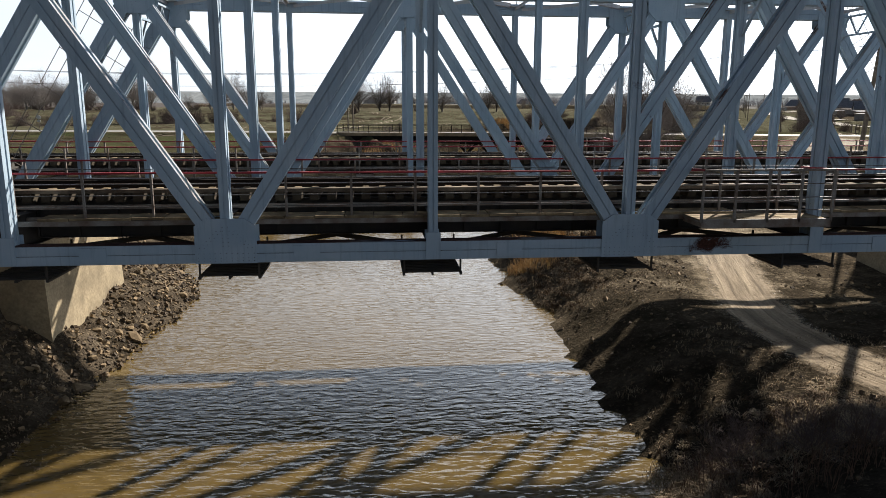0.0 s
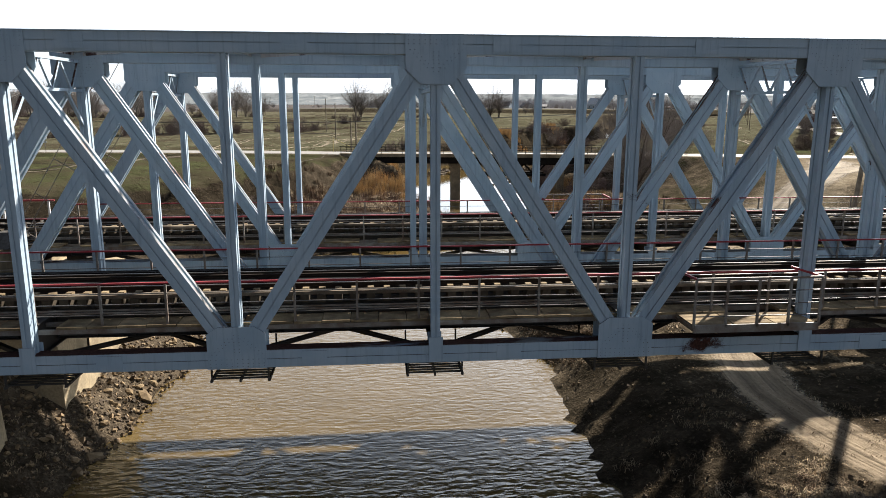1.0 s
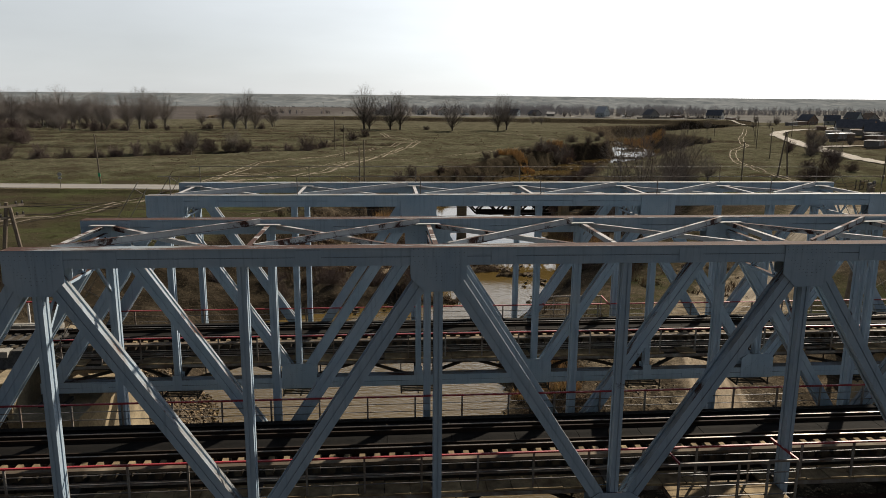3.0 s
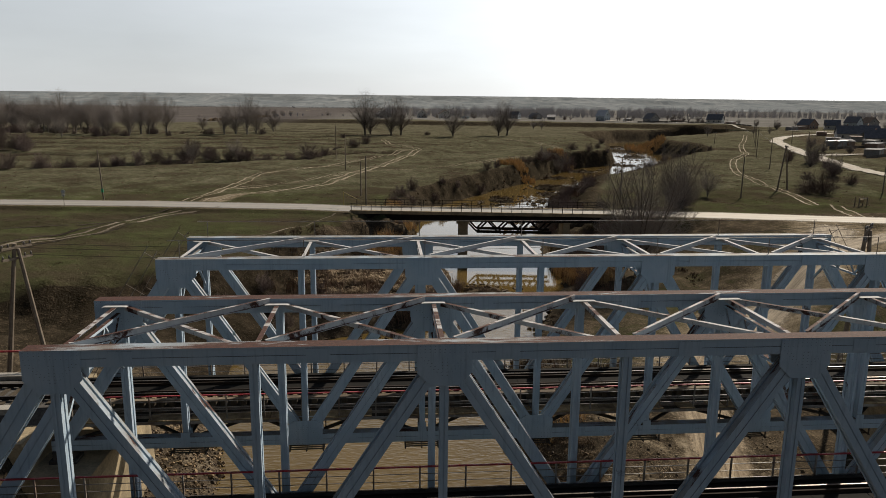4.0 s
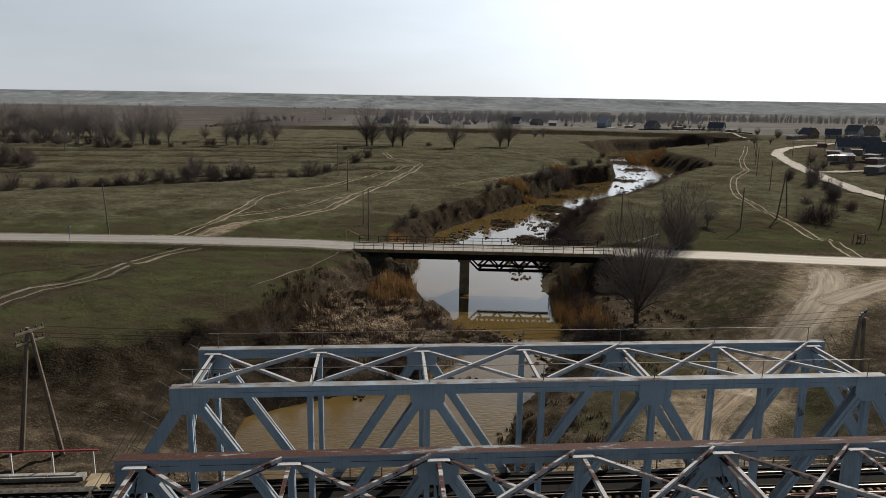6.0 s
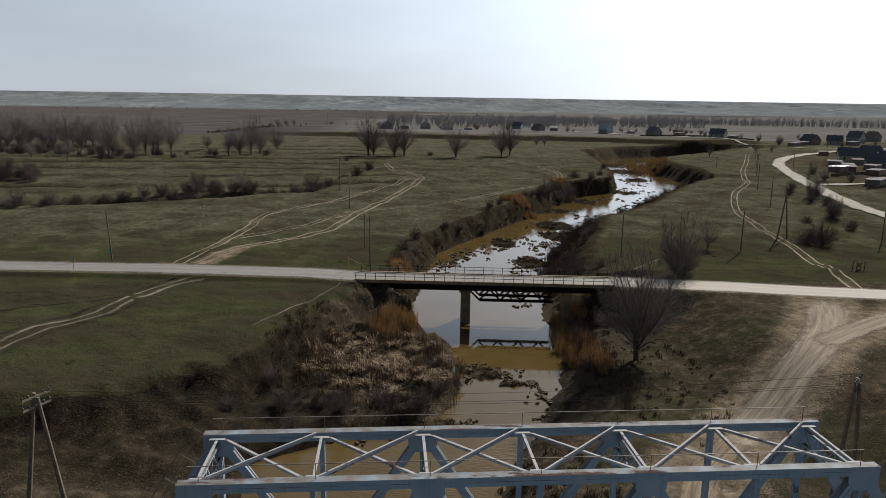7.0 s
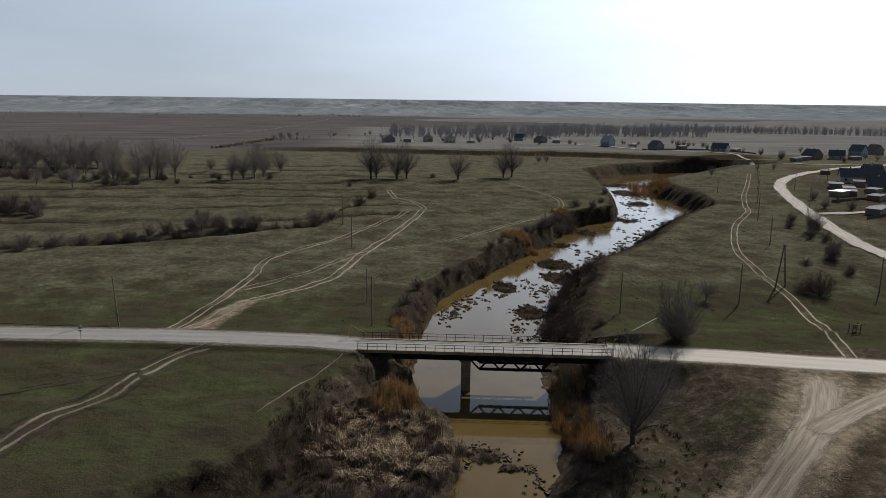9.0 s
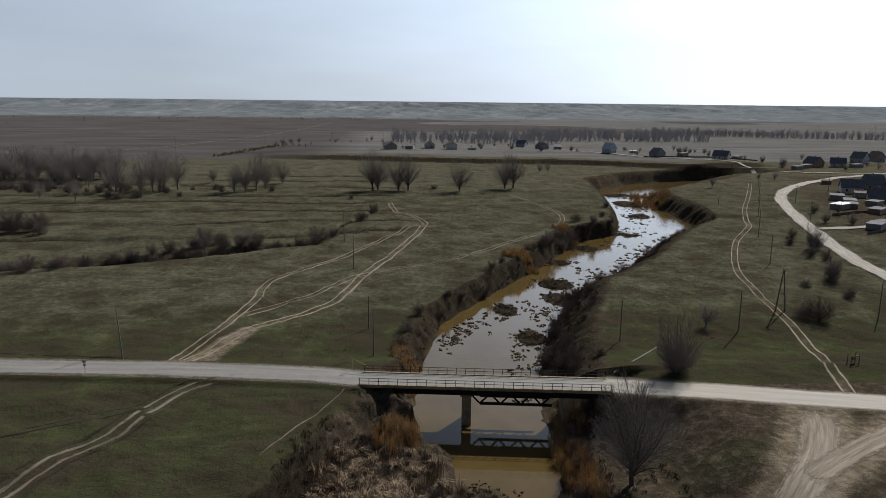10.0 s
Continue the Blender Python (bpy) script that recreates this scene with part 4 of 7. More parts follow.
def truss_bridge(y_base, label, steel):
    b = thing("railway_truss_bridge", label, "railway bridge", "twin railway bridges", at=(0, y_base, 0))
    g_up, g_dn, r_up, r_dn = gusset(True).mesh("gusset", steel), gusset(False).mesh("gusset", steel), rivets(True).mesh("rivets", steel), rivets(False).mesh("rivets", steel)
    ty = [t - TRUSS_Y[0] for t in TRUSS_Y]
    meshes = {}

    def shared(key, make, material=steel):
        if key not in meshes:
            meshes[key] = make().mesh(key[0], material)
        return meshes[key]

    for y in ty:
        part("top_chord", shared(("top_chord",), lambda: chord(-11.75, 22.75, TOP_Z, True)), steel, b, "box chord with rust along its cover plate", at=(0, y, 0))
        part("bottom_chord", shared(("bottom_chord",), lambda: chord(-17.0, 28.0, LOW_Z, False)), steel, b, at=(0, y, 0))
        for i, (xa, xb) in enumerate([(END_X[0], TOP_X[0])] + [(TOP_X[k], LOW_X[k]) for k in range(3)] + [(TOP_X[k + 1], LOW_X[k]) for k in range(3)] + [(END_X[1], TOP_X[3])]):
            za, zb = (LOW_Z, TOP_Z) if xa in END_X else (TOP_Z, LOW_Z)
            w = 0.56 if xa in END_X else 0.43
            part("diagonal", shared(("diagonal", i), lambda: built_up((xa, 0, za), (xb, 0, zb), w, 0.46)), steel, b, at=(0, y, 0))
        for x in TOP_X:
            part("hanger", shared(("hanger",), lambda: built_up((0, 0, LOW_Z), (0, 0, TOP_Z), 0.25, 0.4, 0.04)), steel, b, at=(x, y, 0))
            tagged(part("rivets", r_dn, steel, part("gusset", g_dn, steel, b, at=(x, y, TOP_Z))), kind="stuff")
        for x in LOW_X:
            part("post", shared(("post",), lambda: built_up((0, 0, LOW_Z), (0, 0, TOP_Z), 0.25, 0.4, 0.04)), steel, b, at=(x, y, 0))
            tagged(part("rivets", r_up, steel, part("gusset", g_up, steel, b, at=(x, y, LOW_Z))), kind="stuff")
        # small joint plates at the feet of the hangers, and bearings
        for x in TOP_X:
            for s in (-1, 1):
                part("joint_plate", shared(("joint_plate",), lambda: Geo().box(-0.2, 0.2, -0.01, 0.01, -0.24, 0.5)), steel, b, at=(x, y + s * 0.255, LOW_Z))
        for x in END_X:
            g = Geo().box(-0.45, 0.45, -0.35, 0.35, -0.45, -0.04).box(-0.6, 0.6, -0.45, 0.45, -0.6, -0.45)
            part("bearing", shared(("bearing",), lambda: g, GIRDER), GIRDER, b, at=(x, y, 0))
    # bracing between the top chords
    zt = TOP_Z + 0.1
    plate = Geo().prism([(-0.42, 0), (0.42, 0), (0.34, 0.018), (-0.34, 0.018)], -0.17, 0.17)
    brace = BRACE if y_base < 5 else BRACE_FAR
    for x in np.arange(-11, 22.1, 5.5):
        part("top_strut", shared(("top_strut",), lambda: top_brace((0, 0.25, zt), (0, ty[1] - 0.25, zt)), brace), brace, b, at=(x, 0, 0))
        for y, s in ((0.45, 1), (ty[1] - 0.45, -1)):
            part("bracing_plate", shared(("bracing_plate",), lambda: plate, PLATE), PLATE, b, at=(x, y, zt + 0.012))
        if x < 21:
            part("top_brace", shared(("top_brace", 1), lambda: deep_brace((0.3, 0.3, zt), (5.2, ty[1] - 0.3, zt)), brace), brace, b, "angle bar with flaking paint and rust", at=(x, 0, 0))
            part("top_brace", shared(("top_brace", 2), lambda: top_brace((5.2, 0.3, zt - 0.03), (0.3, ty[1] - 0.3, zt - 0.03)), brace), brace, b, "angle bar with flaking paint and rust", at=(x, 0, 0))
    for x in TOP_X:
        part("sway_frame", shared(("sway_frame",), lambda: lattice(0, 0.2, ty[1] - 0.2, 7.55, 8.45, 7)), steel, b, at=(x, 0, 0))
    # floor: cross beams, stringers, lower bracing
    for x in PANEL_X:
        g = Geo().box(-0.14, 0.14, 0.2, ty[1] - 0.2, 1.2, 1.225).box(-0.14, 0.14, 0.2, ty[1] - 0.2, 0.28, 0.305).box(-0.01, 0.01, 0.2, ty[1] - 0.2, 0.3, 1.2)
        part("cross_beam", shared(("cross_beam",), lambda: g, GIRDER), GIRDER, b, at=(x, 0, 0))
    mid = ty[1] / 2
    for s in (-1, 1):
        y = mid + 0.95 * s
        g = Geo().box(-16.8, 27.8, y - 0.012, y + 0.012, 0.42, 1.46).box(-16.8, 27.8, y - 0.13, y + 0.13, 1.44, 1.465).box(-16.8, 27.8, y - 0.13, y + 0.13, 0.4, 0.425)
        for x in np.arange(-16.5, 27.6, 1.1):
            g.box(x - 0.04, x + 0.04, y - 0.11, y + 0.11, 0.43, 1.43)
        part("stringer", g, GIRDER, b, "dark riveted stringer with stiffeners")
    for i, x in enumerate(PANEL_X[:-1]):
        for a, c in ((0.2, ty[1] - 0.2), (ty[1] - 0.2, 0.2)):
            part("lower_brace", shared(("lower_brace", a), lambda: Geo().bar((0, a, 0.2), (5.5, c, 0.2), 0.13, 0.12), GIRDER), GIRDER, b, at=(x, 0, 0))
    # deck: sleepers, rails, guard rails, plates between the rails
    sl = Geo().box(-0.12, 0.12, mid - 1.6, mid + 1.6, 1.47, 1.7).mesh("sleeper", SLEEPER)
    for i, x in enumerate(np.arange(-16.7, 27.7, 0.48)):
        part("sleeper", sl, SLEEPER, b, at=(x, random.uniform(-0.05, 0.05), random.uniform(-0.008, 0.008)))
    for s in (-1, 1):
        rail = part("rail", rail_run(-17.2, 28.2, mid + 0.795 * s, 1.7), RAILSTEEL, b)
        part("rail_head", Geo().box(-17.2, 28.2, mid + 0.795 * s - 0.034, mid + 0.795 * s + 0.034, 1.852, 1.872), RAILHEAD, rail, "worn shiny running surface")
        part("guard_rail", rail_run(-17.0, 28.0, mid + 0.5 * s, 1.7), RAILSTEEL, b)
        # The far timber takes the near-black that has deck shade painted in.
        part("guard_timber", Geo().box(-17.0, 28.0, mid + 1.45 * s - 0.14, mid + 1.45 * s + 0.14, 1.7, 1.8), GUARDWOOD if s < 0 else SHADEPLATE, b)
    chair = Geo().box(-0.09, 0.09, -0.1, 0.1, 0, 0.1).mesh("rail_chair", PLANK)
    for x in np.arange(-16.7, 27.7, 0.48):
        part("rail_chair", chair, PLANK, b, at=(x, mid - 1.13, 1.7))
    for z, y in ((1.3, 0.95), (1.36, 1.02)):
        part("cable_pipe", Geo().bar((-16.8, y, z), (27.8, y, z), 0.045, 0.045), GREYPAINT, b)
    for x in np.arange(-16.9, 27.5, 2.2):
        part("deck_plate", shared(("deck_plate", 2), lambda: Geo().box(0.01, 2.19, mid + 0.88, mid + 1.3, 1.705, 1.735), SHADEPLATE), SHADEPLATE, b, at=(x, 0, 0))
        part("deck_plate", shared(("deck_plate",), lambda: Geo().box(0.01, 2.19, mid - 0.4, mid + 0.4, 1.705, 1.735), SHADEPLATE), SHADEPLATE, b, at=(x, 0, 0))
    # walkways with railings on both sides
    # Near slabs are plank; far ones carry the walkway's shade as near-black colour.
    slabs = {s: Geo().box(0.012, 0.79, -0.4, 0.4, -0.035, 0.035).mesh("walkway_slab", m) for s, m in ((-1, PLANK), (1, SHADEPLATE))}
    for side in (-1, 1):
        yw = mid + side * 1.98
        beam = Geo()
        for y in (yw - 0.36, yw + 0.36):
            beam.box(-16.8, 27.8, y - 0.04, y + 0.04, 0.93, 1.06)
        part("walkway_beam", beam, GREYPAINT, b, "grey walkway edge beam with rust stains")
        for i, x in enumerate(np.arange(-16.8, 27.2, 0.8)):
            if random.random() < 0.07:
                continue
            part("walkway_slab", slabs[side], PLANK, b, at=(x, yw, 1.1 + random.uniform(-0.012, 0.012)))
        yr = mid + side * 2.28
        red = side > 0
        for x in np.arange(-16.2, 27.6, 1.75):
            part("railing_post", shared(("railing_post",), lambda: Geo().box(-0.03, 0.03, -0.03, 0.03, 1.02, 2.3), GREYPAINT), GREYPAINT, b, at=(x, yr, 0))
        part("handrail", Geo().bar((-16.6, yr, 2.31), (27.6, yr, 2.31), 0.07, 0.05), REDPAINT, b, "faded red handrail")
        for z in (1.42, 1.72, 2.02):
            part("railing_wire", Geo().bar((-16.6, yr, z), (27.6, yr, z), 0.022, 0.022), WIRE, b)
    # inspection gratings hung under the cross beams
    gr = Geo()
    for i in range(9):
        y = 0.1 + 0.2 * i
        gr.box(-0.8, 0.8, y - 0.035, y + 0.035, -0.47, -0.43)
    for x in (-0.8, 0.0, 0.8):
        gr.box(x - 0.03, x + 0.03, -0.02, 1.8, -0.53, -0.46)
    for x in (-0.78, 0.78):
        gr.box(x - 0.025, x + 0.025, 0.0, 0.05, -0.53, 0.3)
        gr.box(x - 0.025, x + 0.025, 1.72, 1.77, -0.53, 0.3)
    grm = gr.mesh("inspection_grating", GIRDER)
    for x in PANEL_X[1:-1]:
        part("inspection_grating", grm, GIRDER, b, "hanging steel grating", at=(x, 0, 0))
    return b


def refuge(b, x0, x1, side):
    """A small railed platform that juts out from a walkway past the truss."""
    y0, y1 = (-0.95, 0.3) if side < 0 else (4.9, 6.1)
    deck = Geo().box(x0, x1, y0, y1, 0.98, 1.03)
    for x in (x0 + 0.1, (x0 + x1) / 2, x1 - 0.1):
        deck.box(x - 0.05, x + 0.05, y0, y1, 0.86, 0.98)
    deck.box(x0, x1, y0 - 0.03, y0 + 0.02, 0.86, 1.09)
    p = part("refuge_platform", deck, GREYPAINT, b, "small rusty platform jutting out of the walkway")
    n = 5
    yo = y0 if side < 0 else y1
    for i in range(n):
        x = x0 + (x1 - x0) * i / (n - 1)
        part("railing_post", Geo().box(x - 0.03, x + 0.03, yo - 0.03, yo + 0.03, 1.0, 2.4), GREYPAINT, p)
    for i in range(4):
        x = x0 + 0.02 + (x1 - x0 - 0.04) * i / 3
        yy = y0 + 0.1
        part("deck_board", Geo().box(x, x + (x1 - x0) / 3 - 0.05, yy, y1 - 0.08, 1.035, 1.075), PLANK, p) if i < 3 else None
    for z, m in ((2.42, GREYPAINT), (2.05, WIRE), (1.68, WIRE), (1.33, WIRE)):
        t = 0.06 if z > 2.3 else 0.025
        part("handrail" if z > 2.3 else "railing_wire", Geo().bar((x0, yo, z), (x1, yo, z), t, t), m, p)
    for x in (x0, x1):
        part("end_rail", Geo().bar((x, y0 if side < 0 else y1, 2.42), (x, 0.6 if side < 0 else 4.6, 2.36), 0.06, 0.06), REDPAINT, p, "red end rail")


near_bridge = truss_bridge(TRUSS_Y[0], "blue-grey riveted steel truss bridge with rusty top chords", STEEL)
far_bridge = truss_bridge(TRUSS_Y[0] + 11.85, "cleaner blue-grey truss bridge with cable lines above its chords", STEEL_FAR)
refuge(near_bridge, 7.2, 10.9, -1)
refuge(far_bridge, 7.0, 10.6, 1)
for y in (0.0, TRUSS_Y[1] - TRUSS_Y[0]):
    for x in np.arange(-10.8, 22.0, 5.45):
        part("cable_post", Geo().tube((x, y, 8.9), (x, y, 9.75), 0.02, 0.02, 5), GREYPAINT, far_bridge)
    part("safety_cable", Geo().bar((-11.3, y, 9.74), (22.0, y, 9.74), 0.03, 0.03), GREYPAINT, far_bridge)

for y in (0.0, TRUSS_Y[1] - TRUSS_Y[0]):
    for xa, xb in ((-16.3, -11.3), (27.3, 22.3)):
        out = -0.85 if xa < 0 else 0.85
        lo, hi = Vector((xa, y, 0.9)), Vector((xb, y, 8.95))
        up = Vector((out, 0, 0.55))
        for k in range(6):
            p = lo.lerp(hi, (k + 0.4) / 5.6)
            part("climbing_post", Geo().tube(p, p + up, 0.018, 0.018, 5), GREYPAINT, far_bridge)
        for f in (1.0, 0.55):
            part("climbing_rail", Geo().tube(lo + up * f, hi + up * f, 0.016, 0.016, 5), GREYPAINT, far_bridge)

# piers
def pier(x0, x1, y0, y1, z1, name="bridge_pier"):
    p = thing(name, "weathered concrete bridge pier standing on the river bank", "bridge pier", "bridge piers", at=((x0 + x1) / 2, (y0 + y1) / 2, WATER_Z - 1))
    hx, hy, h = (x1 - x0) / 2, (y1 - y0) / 2, z1 - WATER_Z + 1
    g = Geo()
    # shaft with a slight batter
    k = len(g.v)
    for z, e in ((0, 0.28), (h - 0.55, 0.0)):
        g.v += [(-hx - e, -hy - e, z), (hx + e, -hy - e, z), (hx + e, hy + e, z), (-hx - e, hy + e, z)]
    for i in range(4):
        j = (i + 1) % 4
        g.f.append((k + i, k + j, k + 4 + j, k + 4 + i))
    g.f += [(k + 3, k + 2, k + 1, k), (k + 4, k + 5, k + 6, k + 7)]
    part("shaft", g, CONCRETE, p)
    wall = (-hx, -hx + 1.0) if x0 < 0 else (hx - 1.0, hx)
    part("backwall", Geo().box(wall[0], wall[1], -hy, hy, h + 0.002, h + 1.62), CONCRETE, p)
    part("cap", Geo().box(-hx - 0.18, hx + 0.18, -hy - 0.18, hy + 0.18, h - 0.547, h), CONCRETE, p)
    return p


for y_ in (TRUSS_Y[0], TRUSS_Y[0] + 11.85):
    pier(-18.6, -15.0 if y_ > 5 else -15.8, y_ - 1.6, y_ + 6.75, -0.6)
    pier(26.5, 29.6, y_ - 1.6, y_ + 6.75, -0.6)


# track on the banks at both ends
def bank_track(x0, x1, y, name):
    t = thing(name, "railway track on a ballast bed beside the bridge", "railway track", "railway tracks", at=((x0 + x1) / 2, y, 1.0))
    h = (x1 - x0) / 2
    bed = Geo()
    bed.v = [(-h, -2.3, 0.0), (h, -2.3, 0.0), (h, 2.3, 0.0), (-h, 2.3, 0.0), (-h, -1.7, 0.64), (h, -1.7, 0.64), (h, 1.7, 0.64), (-h, 1.7, 0.64)]
    bed.f = [(0, 3, 2, 1), (4, 5, 6, 7), (0, 1, 5, 4), (1, 2, 6, 5), (2, 3, 7, 6), (3, 0, 4, 7)]
    part("ballast_bed", bed, BALLAST, t, "grey crushed-stone ballast")
    sl = Geo().box(-0.12, 0.12, -1.35, 1.35, 0.5, 0.7).mesh("sleeper", SLEEPER)
    for x in np.arange(-h + 0.3, h - 0.2, 0.55):
        part("sleeper", sl, SLEEPER, t, at=(x, 0, 0))
    for s in (-1, 1):
        part("rail", rail_run(-h, h, 0.795 * s, 0.7), RAILSTEEL, t)
        part("rail_head", Geo().box(-h, h, 0.795 * s - 0.034, 0.795 * s + 0.034, 0.852, 0.872), RAILHEAD, t, "worn shiny running surface")


for y_ in (TRUSS_Y[0] + 2.575, TRUSS_Y[0] + 11.85 + 2.575):
    bank_track(-90, -17.35, y_, "railway_track")
    bank_track(28.4, 110, y_, "railway_track")


# ---- the road and its bridge ----
def smooth_line(points, step_=2.0):
    """A smooth curve through plan points, as an array of (x, y)."""
    p = [Vector((*q, 0)) for q in points]
    p = [2 * p[0] - p[1]] + p + [2 * p[-1] - p[-2]]
    out = []
    for i in range(1, len(p) - 2):
        n = max(2, int((p[i + 1] - p[i]).length / step_))
        for k in range(n):
            t = k / n
            a, b_, c, d = p[i - 1], p[i], p[i + 1], p[i + 2]
            q = 0.5 * ((2 * b_) + (c - a) * t + (2 * a - 5 * b_ + 4 * c - d) * t ** 2 + (3 * b_ - a - 3 * c + d) * t ** 3)
            out.append((q.x, q.y))
    out.append((p[-2].x, p[-2].y))
    return np.array(out)


def strip_mesh(name, line, width, material, lift=0.05, ragged=0.0, seed=1, height=None, shift=0.0, cross=5, taper=True):
    """A strip laid along a plan line over the land; it carries how far along and across it each point lies."""
    d = np.gradient(line, axis=0)
    d /= np.linalg.norm(d, axis=1)[:, None] + 1e-9
    nrm = np.stack([-d[:, 1], d[:, 0]], 1)
    s = np.concatenate([[0.0], np.cumsum(np.linalg.norm(np.diff(line, axis=0), axis=1))])
    wl_ = width / 2 * (1 + ragged * 2 * vnoise(s * 0.16, s * 0, seed))
    wr_ = width / 2 * (1 + ragged * 2 * vnoise(s * 0.16, s * 0 + 9, seed))
    u = np.linspace(0, 1, cross)
    off = -wr_[:, None] * (1 - u) + wl_[:, None] * u + shift
    R = line[:, None, :] + nrm[:, None, :] * off[..., None]
    z = ground_at(R[..., 0], R[..., 1]) + lift if height is None else np.full(R.shape[:2], height)
    g = Geo()
    g.v = [(R[i, k, 0], R[i, k, 1], z[i, k]) for i in range(len(line)) for k in range(cross)]
    g.f = [(i * cross + k, i * cross + cross + k, i * cross + cross + k + 1, i * cross + k + 1) for i in range(len(line) - 1) for k in range(cross - 1)]
    me = g.mesh(name, material)
    ends = np.minimum(s, s[-1] - s)
    fade = np.clip(ends / (width + 0.5), 0, 1)[:, None] if taper else 1.0
    for key, val in (("inner", (1 - np.abs(2 * u - 1))[None, :] * fade), ("side", off), ("along", s[:, None] + 0 * off)):
        me.attributes.new(key, "FLOAT", "POINT").data.foreach_set("value", np.broadcast_to(val, off.shape).ravel().astype(np.float32))
    me.polygons.foreach_set("use_smooth", np.ones(len(me.polygons), dtype=bool))
    return me


def road_y(x):
    return float(np.interp(x, ROAD_X, ROAD_Y))


ROAD_TOP = 0.0
for x0, x1 in ((-900, GAP_L + 0.3), (GAP_R - 0.3, 600)):
    xs_ = np.concatenate([np.arange(x0, -80, 12.0), np.arange(max(x0, -80), min(x1, 110), 1.5), np.arange(110, x1, 12.0), [x1]]) if x0 < 0 else np.concatenate([np.arange(x0, 110, 1.5), np.arange(110, x1, 12.0)])
    xs_ = np.unique(xs_[(xs_ >= x0) & (xs_ <= x1)])
    line = np.stack([xs_, np.interp(xs_, ROAD_X, ROAD_Y)], 1)
    solid("road", strip_mesh("road", line, 7.2, ROADTOP, ragged=0.06, height=ROAD_TOP, cross=9, taper=False), ROADTOP, "dusty pale grey country road", "road", kind="structure")


def road_bridge():
    x0, x1 = GAP_L, GAP_R
    ya, yb = road_y(x0), road_y(x1)
    L = math.hypot(x1 - x0, yb - ya)
    b = thing("road_bridge", "narrow dark steel road bridge with railings over the river", "road bridge", at=((x0 + x1) / 2, (ya + yb) / 2, 0), turn=math.degrees(math.atan2(yb - ya, x1 - x0)))
    h = L / 2
    part("deck", Geo().box(-h, h, -2.6, 2.6, -0.34, 0.03), ASPHALT, b, "dusty concrete deck")
    for s in (-1, 1):
        part("kerb", Geo().box(-h, h, s * 2.62 - 0.2, s * 2.62 + 0.2, -0.36, 0.14), CONCRETE, b)
        part("side_beam", Geo().box(-h, h, s * 2.45 - 0.15, s * 2.45 + 0.15, -1.3, -0.36), BLACKSTEEL, b, "dark steel edge girder")
        n = 27
        for i in range(n):
            x = -h + 0.2 + (L - 0.4) * i / (n - 1)
            part("railing_post", Geo().box(x - 0.04, x + 0.04, s * 2.7 - 0.04, s * 2.7 + 0.04, 0.1, 1.12), BLACKSTEEL, b)
        for z in (1.13, 0.65):
            part("handrail", Geo().bar((-h, s * 2.7, z), (h, s * 2.7, z), 0.07, 0.06), BLACKSTEEL, b)
    # trussed girders of the main span
    xa, xb = -h + 17.5, -h + 32.0
    for s in (-1, 1):
        y = s * 1.5
        g = Geo().bar((xa + 1.6, y, -3.0), (xb - 1.6, y, -3.0), 0.3, 0.4).bar((xa - 0.6, y, -1.35), (xb + 0.6, y, -1.35), 0.3, 0.34)
        n = 8
        pts = [(xa, -1.35)] + [(xa + 1.6 + (xb - xa - 3.2) * i / (n - 1), -3.0 if i % 2 == 0 else -1.35) for i in range(n)] + [(xb, -1.35)]
        for p, q in zip(pts[:-1], pts[1:]):
            g.bar((p[0], y, p[1]), (q[0], y, q[1]), 0.2, 0.24)
        part("truss_girder", g, BLACKSTEEL, b, "dark trussed girder under the deck")
    for x in np.arange(-h + 1, h, 2.0):
        part("cross_beam", Geo().box(x - 0.12, x + 0.12, -2.3, 2.3, -0.8, -0.36), BLACKSTEEL, b)
    for x, w in ((-h + 17.0, 0.75),):
        part("pier", Geo().box(x - w, x + w, -1.6, 1.6, WATER_Z - 1.0, -1.35).box(x - w - 0.25, x + w + 0.25, -2.1, 2.1, -1.75, -1.3), CONCRETE, b, "concrete river pier")
    for x in (-h + 0.4, h - 0.4, h - 7.0):
        part("abutment", Geo().box(x - 0.5, x + 0.5, -2.5, 2.5, WATER_Z - 0.5, -1.3), CONCRETE, b)
    return b


road_bridge()

# ---- tracks and side roads ----
def track(name, label, points, gauge, rut, material=DIRT, lift=0.05, seed=3):
    """A field track of two ruts."""
    line = smooth_line(points, 1.6)
    t = thing(name, label, "dirt track", at=(0, 0, 0), kind="structure")
    for k, s in enumerate((-1, 1)):
        part("rut", strip_mesh("rut", line, rut, material, lift, 0.35, seed + k, shift=s * gauge / 2, cross=5), material, t)
    if material is DIRT and rut > 1.0:
        part("verge", strip_mesh("verge", line, gauge + 2.4 * rut, FAINT, lift - 0.015, 0.3, seed + 5, cross=9), FAINT, t, "patchy worn ground between and beside the ruts")
    return t


for pts_, gauge_, rut_, seed_, look_ in TRACKS[:4]:
    track("dirt_track", look_, pts_, gauge_, rut_ * 0.85, seed=seed_)
churned = track("dirt_track", TRACKS[4][4], TRACKS[4][0], 1.9, 1.15, CHURNED, seed=11)
for k, shift in enumerate((-2.3, 2.5)):
    part("rut", strip_mesh("rut", smooth_line(TRACKS[4][0], 1.6), 0.7, DARKMUD, 0.045, 0.5, 21 + k, shift=shift, cross=5), DARKMUD, churned, "dark wet wheel rut")
for pts_, gauge_, rut_, seed_, look_ in TRACKS[5:]:
    track("muddy_ruts", look_, pts_, gauge_, 0.9, DARKMUD, seed=seed_)
